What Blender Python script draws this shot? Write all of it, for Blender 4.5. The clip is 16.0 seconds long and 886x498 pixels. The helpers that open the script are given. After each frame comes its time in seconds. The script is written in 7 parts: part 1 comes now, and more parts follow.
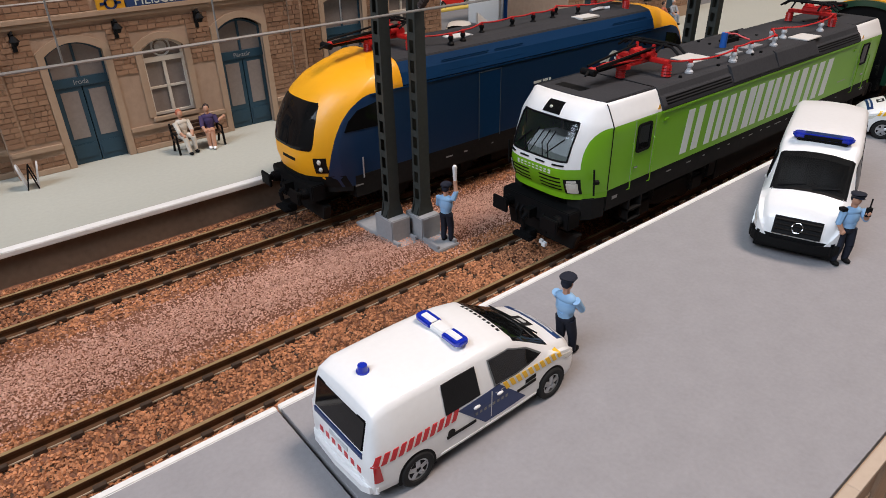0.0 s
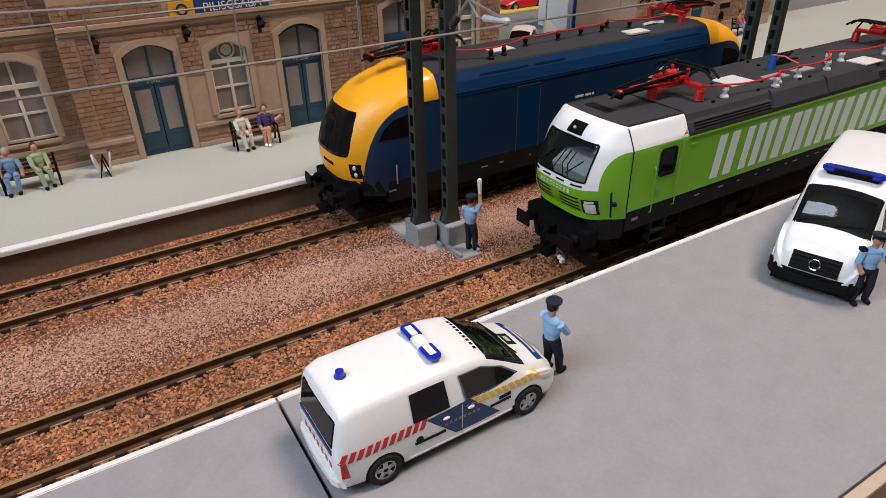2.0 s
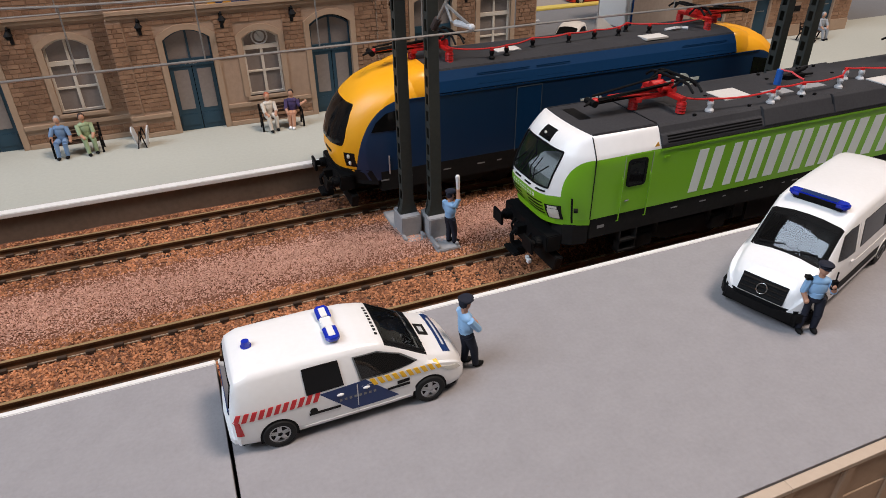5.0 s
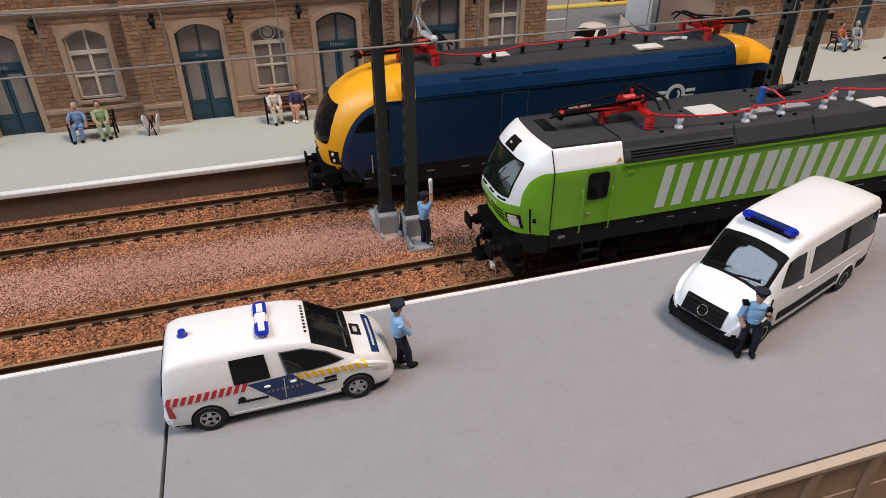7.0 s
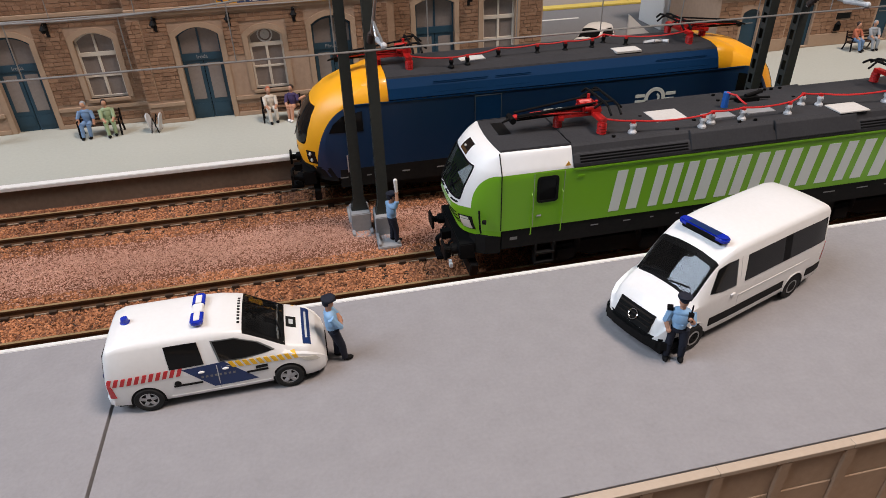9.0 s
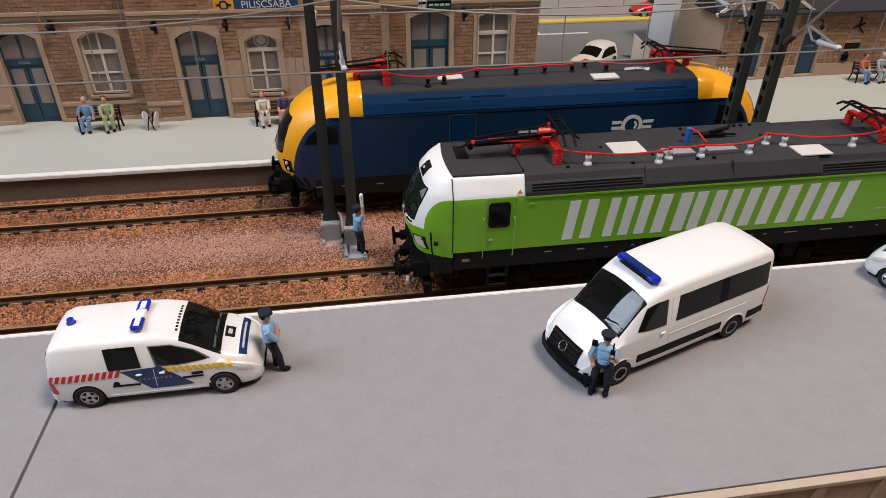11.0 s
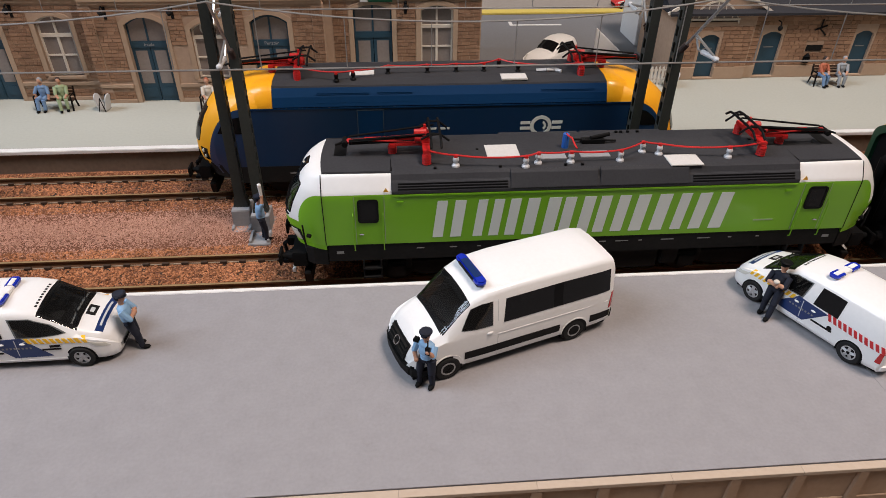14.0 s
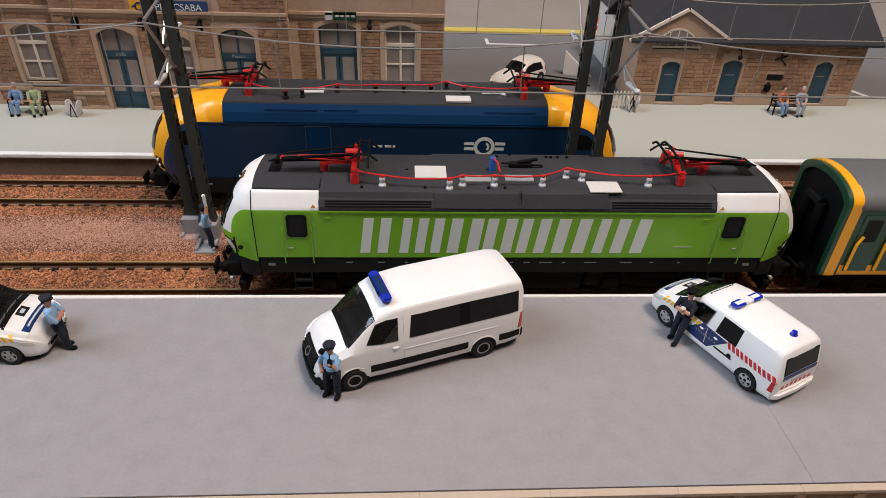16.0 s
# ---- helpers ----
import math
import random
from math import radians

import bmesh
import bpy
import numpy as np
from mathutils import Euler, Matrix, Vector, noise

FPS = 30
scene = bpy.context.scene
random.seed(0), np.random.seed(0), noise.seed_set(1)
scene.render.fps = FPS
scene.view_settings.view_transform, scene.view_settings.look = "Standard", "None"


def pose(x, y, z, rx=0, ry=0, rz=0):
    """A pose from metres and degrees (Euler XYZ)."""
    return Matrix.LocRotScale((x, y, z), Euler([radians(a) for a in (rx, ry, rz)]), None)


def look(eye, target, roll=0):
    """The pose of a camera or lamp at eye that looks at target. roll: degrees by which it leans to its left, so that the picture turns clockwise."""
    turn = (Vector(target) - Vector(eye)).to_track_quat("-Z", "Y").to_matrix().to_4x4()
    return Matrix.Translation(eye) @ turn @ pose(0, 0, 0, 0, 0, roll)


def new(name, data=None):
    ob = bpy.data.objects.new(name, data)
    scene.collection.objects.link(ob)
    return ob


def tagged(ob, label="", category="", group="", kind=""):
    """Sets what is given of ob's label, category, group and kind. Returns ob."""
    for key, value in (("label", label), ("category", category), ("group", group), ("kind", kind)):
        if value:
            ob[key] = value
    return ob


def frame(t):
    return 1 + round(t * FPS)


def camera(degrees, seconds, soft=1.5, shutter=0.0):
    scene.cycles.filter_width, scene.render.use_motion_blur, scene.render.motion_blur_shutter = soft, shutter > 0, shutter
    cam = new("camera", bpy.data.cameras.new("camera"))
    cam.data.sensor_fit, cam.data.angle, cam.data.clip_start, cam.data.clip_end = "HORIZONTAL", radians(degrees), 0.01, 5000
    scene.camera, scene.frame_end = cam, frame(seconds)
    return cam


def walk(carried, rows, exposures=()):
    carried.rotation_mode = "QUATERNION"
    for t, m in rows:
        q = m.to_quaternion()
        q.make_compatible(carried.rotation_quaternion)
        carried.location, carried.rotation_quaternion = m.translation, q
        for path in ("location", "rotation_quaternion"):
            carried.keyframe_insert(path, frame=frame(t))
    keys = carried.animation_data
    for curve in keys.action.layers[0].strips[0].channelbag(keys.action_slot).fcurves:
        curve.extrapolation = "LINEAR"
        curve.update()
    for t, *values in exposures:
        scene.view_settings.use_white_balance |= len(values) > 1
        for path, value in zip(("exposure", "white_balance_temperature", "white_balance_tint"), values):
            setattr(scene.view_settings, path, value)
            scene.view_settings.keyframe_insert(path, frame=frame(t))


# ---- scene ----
cam = camera(68.7, 16.0, soft=0.6)
# seconds, eye, target (centimetres), roll
PATH = [
    (0, (0.774, -0.015, 8.952), (1.861, 1.347, 7.97), -1.2),
    (0.5, (0.985, -0.282, 9.067), (2.033, 1.11, 8.086), -1.5),
    (1, (1.18, -0.557, 9.23), (2.187, 0.865, 8.248), -1.5),
    (1.5, (1.46, -0.956, 9.588), (2.4, 0.504, 8.595), -1.6),
    (2, (1.954, -1.39, 9.81), (2.837, 0.099, 8.808), -1.3),
    (2.5, (2.433, -1.904, 9.94), (3.275, -0.397, 8.93), -1.2),
    (3, (2.896, -2.212, 9.983), (3.707, -0.692, 8.967), -0.9),
    (3.5, (3.384, -2.59, 9.932), (4.16, -1.053, 8.914), -0.7),
    (4, (3.855, -2.96, 10.061), (4.584, -1.4, 9.043), -0.8),
    (6.5, (6.618, -4.592, 10.979), (7.132, -2.981, 9.912), -0.5),
    (7, (7.233, -4.832, 11.137), (7.718, -3.213, 10.068), -0.3),
    (7.5, (7.74, -5.058, 11.197), (8.191, -3.429, 10.13), -0.4),
    (8, (8.351, -5.405, 11.334), (8.741, -3.758, 10.267), -1.2),
    (8.5, (9.133, -5.803, 11.454), (9.493, -4.154, 10.381), -1.6),
    (11, (12.201, -6.562, 12.44), (12.458, -4.904, 11.352), 0.3),
    (11.5, (12.851, -6.759, 12.746), (13.074, -5.093, 11.662), 1.0),
    (12, (14.046, -7.027, 12.795), (14.233, -5.366, 11.697), 0.8),
    (12.5, (15.122, -7.431, 12.906), (15.248, -5.78, 11.784), -0.2),
    (13, (15.979, -7.307, 13.131), (16.134, -5.653, 12.017), 0.7),
    (13.5, (16.773, -7.494, 13.302), (16.923, -5.852, 12.17), 1.1),
    (14, (17.466, -7.699, 13.44), (17.608, -6.063, 12.298), 0.8),
    (14.5, (18.099, -7.802, 13.72), (18.218, -6.17, 12.569), 1.6),
    (15, (18.714, -7.876, 13.947), (18.807, -6.241, 12.798), 2.5),
    (15.5, (19.549, -8.04, 14.104), (19.655, -6.395, 12.972), 2.6),
    (16, (20.213, -8.376, 14.225), (20.331, -6.725, 13.103), 2.4),
]
walk(cam, [(t, look(Vector(eye) * 0.01, Vector(target) * 0.01, roll)) for t, eye, target, roll in PATH])

# ---- light: a room with a cool window on one side and a warm ceiling lamp on the other ----
MM = 0.001
world = bpy.data.worlds.new("room_air")
scene.world = world
world.use_nodes = True
world.node_tree.nodes["Background"].inputs[0].default_value = (0.75, 0.72, 0.70, 1)
world.node_tree.nodes["Background"].inputs[1].default_value = 0.02


def area(name, eye, target, w, h, power, col):
    d = bpy.data.lights.new(name, "AREA")
    d.shape, d.size, d.size_y, d.energy, d.color = "RECTANGLE", w, h, power, col
    ob = new(name, d)
    ob.matrix_world = look(eye, target)
    return ob


area("window_light", (-1.05, 0.00, 1.22), (0.2, 0.12, 0.0), 1.0, 1.2, 32.0, (0.72, 0.83, 1.0))
area("ceiling_lamp_light", (0.60, -0.15, 1.24), (0.20, 0.10, 0.0), 0.34, 0.34, 16.6, (1.0, 0.83, 0.73))
scene.view_settings.exposure = 0.06


# ---- materials ----
def mat(name, col, col2=None, rough=0.5, metal=0.0, grain=900.0, stain=60.0, bump=0.0, mix=0.5, coat=0.0, per_object=0.0, island=0.0, spec=0.5):
    """A surface with two scales of variation: a fine grain and wide stains. Scales are per metre."""
    m = bpy.data.materials.new(name)
    m.use_nodes = True
    nt = m.node_tree
    b = nt.nodes["Principled BSDF"]
    b.inputs["Roughness"].default_value, b.inputs["Metallic"].default_value = rough, metal
    b.inputs["Coat Weight"].default_value = coat
    b.inputs["Specular IOR Level"].default_value = spec
    b.inputs["Coat Roughness"].default_value = 0.08
    col2 = col2 or tuple(c * 0.8 for c in col)
    tc = nt.nodes.new("ShaderNodeTexCoord")
    n1, n2 = nt.nodes.new("ShaderNodeTexNoise"), nt.nodes.new("ShaderNodeTexNoise")
    n1.inputs["Scale"].default_value, n2.inputs["Scale"].default_value = grain, stain
    n1.inputs["Detail"].default_value, n2.inputs["Detail"].default_value = 5, 4
    for n in (n1, n2):
        nt.links.new(tc.outputs["Object"], n.inputs["Vector"])
    add = nt.nodes.new("ShaderNodeMath")
    add.operation = "ADD"
    nt.links.new(n1.outputs[0], add.inputs[0])
    nt.links.new(n2.outputs[0], add.inputs[1])
    last = add.outputs[0]
    for weight, node, out in ((per_object, "ShaderNodeObjectInfo", "Random"), (island, "ShaderNodeNewGeometry", "Random Per Island")):
        if weight:
            o, ma = nt.nodes.new(node), nt.nodes.new("ShaderNodeMath")
            ma.operation = "MULTIPLY_ADD"
            ma.inputs[1].default_value = weight
            nt.links.new(o.outputs[out], ma.inputs[0])
            nt.links.new(last, ma.inputs[2])
            last = ma.outputs[0]
    mr = nt.nodes.new("ShaderNodeMapRange")
    mr.inputs["From Min"].default_value, mr.inputs["From Max"].default_value = 1.0 - mix, 1.0 + mix + per_object + island
    nt.links.new(last, mr.inputs["Value"])
    mx = nt.nodes.new("ShaderNodeMix")
    mx.data_type = "RGBA"
    mx.inputs[6].default_value, mx.inputs[7].default_value = (*col, 1), (*col2, 1)
    nt.links.new(mr.outputs[0], mx.inputs[0])
    nt.links.new(mx.outputs[2], b.inputs["Base Color"])
    if bump:
        bp = nt.nodes.new("ShaderNodeBump")
        bp.inputs["Strength"].default_value, bp.inputs["Distance"].default_value = 1.0, bump * MM
        nt.links.new(n1.outputs[0], bp.inputs["Height"])
        nt.links.new(bp.outputs[0], b.inputs["Normal"])
    return m


def two_tone(name, upper, lower, xc, zc, a, b_, ztop, rough, coat):
    """Paint in two colours: below the line z = ztop, which falls to z = zc in a quarter ellipse towards either end."""
    m = mat(name, upper, tuple(c * 0.93 for c in upper), rough=rough, coat=coat, grain=500, stain=40)
    nt = m.node_tree
    bs = nt.nodes["Principled BSDF"]
    old = bs.inputs["Base Color"].links[0].from_socket
    tc, sp = nt.nodes.new("ShaderNodeTexCoord"), nt.nodes.new("ShaderNodeSeparateXYZ")
    nt.links.new(tc.outputs["Object"], sp.inputs[0])

    def op(kind, p, q=None):
        n = nt.nodes.new("ShaderNodeMath")
        n.operation = kind
        for i, v in enumerate((p, q)):
            if v is None:
                continue
            if isinstance(v, (int, float)):
                n.inputs[i].default_value = v
            else:
                nt.links.new(v, n.inputs[i])
        return n.outputs[0]
    x, z = op("MULTIPLY", op("ABSOLUTE", sp.outputs[0]), 1000.0), op("MULTIPLY", sp.outputs[2], 1000.0)
    ex = op("MAXIMUM", op("DIVIDE", op("SUBTRACT", x, xc), a), 0.0)
    ez = op("MAXIMUM", op("DIVIDE", op("SUBTRACT", z, zc), b_), 0.0)
    inside = op("LESS_THAN", op("ADD", op("MULTIPLY", ex, ex), op("MULTIPLY", ez, ez)), 1.0)
    low = op("MAXIMUM", op("LESS_THAN", z, zc), inside)
    mx = nt.nodes.new("ShaderNodeMix")
    mx.data_type = "RGBA"
    nt.links.new(low, mx.inputs[0])
    nt.links.new(old, mx.inputs[6])
    mx.inputs[7].default_value = (*lower, 1)
    nt.links.new(mx.outputs[2], bs.inputs["Base Color"])
    return m


def glass(name, tint, rough=0.03, trans=0.6, spec=0.5):
    m = bpy.data.materials.new(name)
    m.use_nodes = True
    nt = m.node_tree
    b = nt.nodes["Principled BSDF"]
    b.inputs["Base Color"].default_value = (*tint, 1)
    b.inputs["Roughness"].default_value = rough
    b.inputs["Specular IOR Level"].default_value = spec
    t, mx = nt.nodes.new("ShaderNodeBsdfTransparent"), nt.nodes.new("ShaderNodeMixShader")
    t.inputs[0].default_value = (0.75, 0.78, 0.78, 1)
    mx.inputs[0].default_value = trans
    nt.links.new(b.outputs[0], mx.inputs[1])
    nt.links.new(t.outputs[0], mx.inputs[2])
    nt.links.new(mx.outputs[0], nt.nodes["Material Output"].inputs[0])
    return m


M_WHITE = mat("white_plastic", (0.80, 0.79, 0.77), (0.74, 0.73, 0.71), rough=0.32, coat=0.3, stain=40)
M_BLACK = mat("black_plastic", (0.004, 0.004, 0.0045), (0.008, 0.008, 0.008), rough=0.6, spec=0.1)
M_FRAME = mat("dark_grey_underframe", (0.006, 0.006, 0.0065), (0.015, 0.014, 0.013), rough=0.65, grain=700, spec=0.12)
M_ROOFGREY = mat("dark_grey_roof_plastic", (0.028, 0.028, 0.031), (0.045, 0.045, 0.048), rough=0.7, grain=1200, bump=0.02, spec=0.15)
M_GREEN = mat("light_green_paint", (0.15, 0.37, 0.006), (0.135, 0.34, 0.006), rough=0.42, coat=0.1, spec=0.35)
M_SHELL = two_tone("white_and_green_paint", (0.80, 0.79, 0.77), (0.15, 0.37, 0.006), 90.2, 27.8, 8.6, 11.1, 38.9, 0.40, 0.12)
M_BLUE = mat("dark_blue_paint", (0.002, 0.025, 0.076), (0.003, 0.031, 0.09), rough=0.6, spec=0.1)
M_TAURUS = two_tone("yellow_and_blue_paint", (0.86, 0.38, 0.008), (0.002, 0.022, 0.066), 79, 15.5, 17.0, 26.0, 41.5, 0.42, 0.06)
M_YELLOW = mat("warm_yellow_paint", (0.86, 0.38, 0.008), (0.80, 0.34, 0.008), rough=0.36, coat=0.35)
M_RED = mat("red_plastic", (0.52, 0.014, 0.012), (0.42, 0.012, 0.012), rough=0.4)
M_REDWIRE = mat("red_wire_paint", (0.60, 0.02, 0.02), (0.5, 0.02, 0.02), rough=0.4)
M_BLUELAMP = mat("blue_lamp_plastic", (0.008, 0.03, 0.42), (0.006, 0.02, 0.32), rough=0.12, coat=0.6)
M_LIGHTBLUE = mat("bright_blue_insulator", (0.02, 0.12, 0.45), rough=0.35)
M_CERAMIC = mat("pale_grey_insulator", (0.60, 0.60, 0.60), (0.45, 0.45, 0.45), rough=0.35)
M_PANEL = mat("pale_roof_panel", (0.62, 0.60, 0.56), (0.50, 0.48, 0.45), rough=0.6, grain=1500)
M_LETTER = mat("pale_grey_lettering", (0.62, 0.66, 0.62), (0.58, 0.62, 0.58), rough=0.45)
M_PRINT = mat("light_print", (0.55, 0.56, 0.56), rough=0.5)
M_GLASSDARK = mat("smoked_glass", (0.005, 0.005, 0.0055), (0.008, 0.008, 0.008), rough=0.06, spec=0.18)
M_GLASS = glass("clear_window_glass", (0.03, 0.035, 0.035), 0.04, 0.80, 1.0)
M_CARGLASS = glass("tinted_car_glass", (0.006, 0.006, 0.006), 0.03, 0.45, 1.0)
M_COACHROOF = mat("weathered_grey_coach_roof", (0.085, 0.09, 0.095), (0.12, 0.122, 0.125), rough=0.6, grain=600, stain=30)
M_BLUESEAM = mat("dull_blue_seam", (0.05, 0.075, 0.10), (0.035, 0.06, 0.085), rough=0.6)
M_DIMPRINT = mat("worn_small_print", (0.22, 0.22, 0.21), (0.14, 0.14, 0.14), rough=0.6)
M_FABRIC = mat("mid_grey_seat_plastic", (0.13, 0.13, 0.135), (0.09, 0.09, 0.095), rough=0.7, spec=0.2)
M_CABIN = mat("pale_cab_lining", (0.62, 0.62, 0.55), (0.5, 0.5, 0.42), rough=0.6)
M_SEAT = mat("dark_grey_seat", (0.04, 0.04, 0.045), rough=0.7, spec=0.15)
M_TYRE = mat("black_rubber", (0.014, 0.014, 0.014), (0.022, 0.022, 0.022), rough=0.7, spec=0.15)
M_RIM = mat("silver_rim", (0.55, 0.55, 0.56), (0.42, 0.42, 0.43), rough=0.3, metal=0.6)
M_CHROME = mat("bright_chrome", (0.75, 0.75, 0.76), rough=0.15, metal=1.0)
M_NAVY = mat("navy_decal", (0.006, 0.024, 0.10), (0.008, 0.028, 0.115), rough=0.35)
M_REDDECAL = mat("red_decal", (0.55, 0.02, 0.025), rough=0.4)
M_YELLOWDECAL = mat("amber_decal", (0.88, 0.50, 0.01), rough=0.4)
M_TAIL = mat("red_lamp_plastic", (0.48, 0.01, 0.012), rough=0.15, coat=0.6)
M_LENS = mat("clear_lamp_lens", (0.70, 0.68, 0.60), (0.5, 0.48, 0.42), rough=0.12, coat=0.8)
M_PLATFORM = mat("grey_platform_surface", (0.237, 0.226, 0.23), (0.285, 0.272, 0.277), rough=0.85, grain=1000, stain=160, bump=0.12, mix=0.42)
M_EDGEWHITE = mat("white_platform_edge_paint", (0.76, 0.75, 0.72), (0.62, 0.60, 0.57), rough=0.6, grain=500, stain=60)
M_PLATSIDE = mat("grey_brown_platform_wall", (0.11, 0.075, 0.05), (0.19, 0.135, 0.095), rough=0.8, grain=500, stain=40, bump=0.1)
M_FARPLAT = mat("pale_green_grey_platform", (0.34, 0.345, 0.30), (0.40, 0.40, 0.345), rough=0.8, grain=700, stain=12, bump=0.05)
M_COPING = mat("beige_coping_stone", (0.40, 0.31, 0.23), (0.48, 0.38, 0.29), rough=0.75, grain=700, bump=0.06, per_object=0.3)
M_PARAPET = mat("brown_parapet_wall", (0.30, 0.20, 0.13), (0.40, 0.28, 0.19), rough=0.75, grain=500, stain=35, bump=0.08)
M_SOIL = mat("red_brown_ballast_bed", (0.07, 0.027, 0.016), (0.30, 0.135, 0.08), rough=0.95, grain=1500, stain=50, bump=0.5, spec=0.15)
M_STONE = mat("red_brown_ballast_stone", (0.045, 0.016, 0.009), (0.70, 0.31, 0.15), rough=0.85, grain=400, stain=30, island=1.0, mix=0.3, spec=0.15)
M_FINE = mat("pale_pink_gravel", (0.30, 0.145, 0.10), (0.74, 0.45, 0.34), rough=0.9, grain=400, stain=25, island=1.0, mix=0.3, spec=0.15)
M_RAILSIDE = mat("rust_brown_rail", (0.06, 0.028, 0.014), (0.12, 0.06, 0.028), rough=0.6, metal=0.2, grain=300, spec=0.15)
M_RAILTOP = mat("worn_rail_head", (0.52, 0.38, 0.20), (0.26, 0.16, 0.07), rough=0.35, metal=0.4, stain=25, grain=250)
# pale tone paints the light that catches the rail foot between the chairs
M_LITFOOT = mat("pale_rail_foot", (0.34, 0.27, 0.19), (0.50, 0.42, 0.32), rough=0.5, grain=300)
M_SLEEPER = mat("dark_brown_sleeper", (0.035, 0.024, 0.018), (0.07, 0.045, 0.03), rough=0.85, spec=0.15)
M_MAST = mat("grey_green_mast_paint", (0.030, 0.033, 0.030), (0.046, 0.05, 0.044), rough=0.5, spec=0.2)
M_CONCRETE = mat("grey_concrete_footing", (0.22, 0.22, 0.225), (0.29, 0.29, 0.29), rough=0.8, grain=900, bump=0.08)
M_WIRE = mat("grey_contact_wire", (0.42, 0.41, 0.39), (0.30, 0.29, 0.28), rough=0.35, metal=0.6)
M_WALL = mat("tan_stone_render", (0.32, 0.215, 0.15), (0.43, 0.30, 0.21), rough=0.85, grain=450, stain=45, bump=0.15)
M_TRIM = mat("pale_tan_dressed_stone", (0.42, 0.30, 0.205), (0.36, 0.245, 0.165), rough=0.8, grain=600, stain=50, bump=0.06)
M_BRICK = mat("brown_stone_block", (0.15, 0.075, 0.04), (0.36, 0.21, 0.125), rough=0.85, grain=600, bump=0.1, per_object=0.8, mix=0.4)
M_BRICKS = mat("brown_stone_blocks", (0.15, 0.075, 0.04), (0.36, 0.21, 0.125), rough=0.85, grain=600, bump=0.1, island=0.8, mix=0.4)
M_DOORBLUE = mat("dark_teal_door_paint", (0.012, 0.045, 0.075), (0.018, 0.058, 0.09), rough=0.5)
M_BEIGEWALK = mat("beige_pavement", (0.22, 0.19, 0.165), (0.28, 0.245, 0.21), rough=0.85, grain=400, stain=20, bump=0.05)
M_PANE = mat("milky_window_pane", (0.20, 0.17, 0.155), (0.27, 0.23, 0.21), rough=0.25, stain=50)
M_SASH = mat("cream_window_paint", (0.66, 0.60, 0.52), (0.58, 0.52, 0.44), rough=0.6)
M_SLATE = mat("dark_slate", (0.018, 0.019, 0.023), (0.040, 0.040, 0.045), rough=0.75, spec=0.15, per_object=0.6, island=0.6)
M_ROAD = mat("grey_road_surface", (0.13, 0.13, 0.135), (0.17, 0.17, 0.175), rough=0.85, stain=10, grain=700)
M_LINE = mat("white_road_paint", (0.7, 0.69, 0.66), rough=0.7)
M_KERBYELLOW = mat("yellow_kerb_paint", (0.62, 0.48, 0.10), (0.5, 0.38, 0.08), rough=0.7)
M_SIGNBLUE = mat("blue_sign_board", (0.02, 0.055, 0.16), rough=0.4)
M_WOOD = mat("dark_bench_wood", (0.045, 0.022, 0.012), (0.08, 0.04, 0.022), rough=0.6)
M_SKIN = mat("painted_skin_tone", (0.52, 0.27, 0.17), rough=0.6)
M_SHIRT = mat("pale_blue_shirt_paint", (0.20, 0.36, 0.56), (0.26, 0.43, 0.62), rough=0.7)
M_TROUSER = mat("dark_navy_cloth_paint", (0.014, 0.016, 0.026), (0.024, 0.026, 0.036), rough=0.75, spec=0.15)
M_HAIR = mat("dark_brown_hair_paint", (0.03, 0.015, 0.01), rough=0.7)
M_CLOTH_W = mat("cream_cloth_paint", (0.62, 0.56, 0.48), rough=0.8)
M_CLOTH_G = mat("sage_green_cloth_paint", (0.30, 0.38, 0.22), rough=0.8)
M_CLOTH_B = mat("denim_blue_cloth_paint", (0.16, 0.26, 0.42), rough=0.8)
M_CLOTH_P = mat("dark_purple_cloth_paint", (0.05, 0.03, 0.10), rough=0.8)
M_CLOTH_R = mat("rust_red_cloth_paint", (0.42, 0.12, 0.06), rough=0.8)
M_CLOTH_GR = mat("grey_cloth_paint", (0.30, 0.31, 0.32), rough=0.8)
M_GOLD = mat("orange_sign_paint", (0.72, 0.36, 0.02), rough=0.45)
M_COACH = mat("dark_green_coach_paint", (0.006, 0.045, 0.022), (0.008, 0.055, 0.028), rough=0.35, coat=0.4)
M_ROOM = mat("warm_white_room_wall", (0.33, 0.31, 0.29), (0.29, 0.27, 0.25), rough=0.9, grain=60, stain=2)
M_TABLE = mat("brown_board", (0.30, 0.19, 0.12), (0.38, 0.25, 0.16), rough=0.6, grain=80, stain=6)


# ---- building helpers: meshes are written in millimetres ----
def box(bm, x0, x1, y0, y1, z0, z1, mi=0):
    v = [bm.verts.new(p) for p in ((x0, y0, z0), (x1, y0, z0), (x1, y1, z0), (x0, y1, z0), (x0, y0, z1), (x1, y0, z1), (x1, y1, z1), (x0, y1, z1))]
    for f in ((0, 3, 2, 1), (4, 5, 6, 7), (0, 1, 5, 4), (1, 2, 6, 5), (2, 3, 7, 6), (3, 0, 4, 7)):
        bm.faces.new([v[i] for i in f]).material_index = mi
    return bm


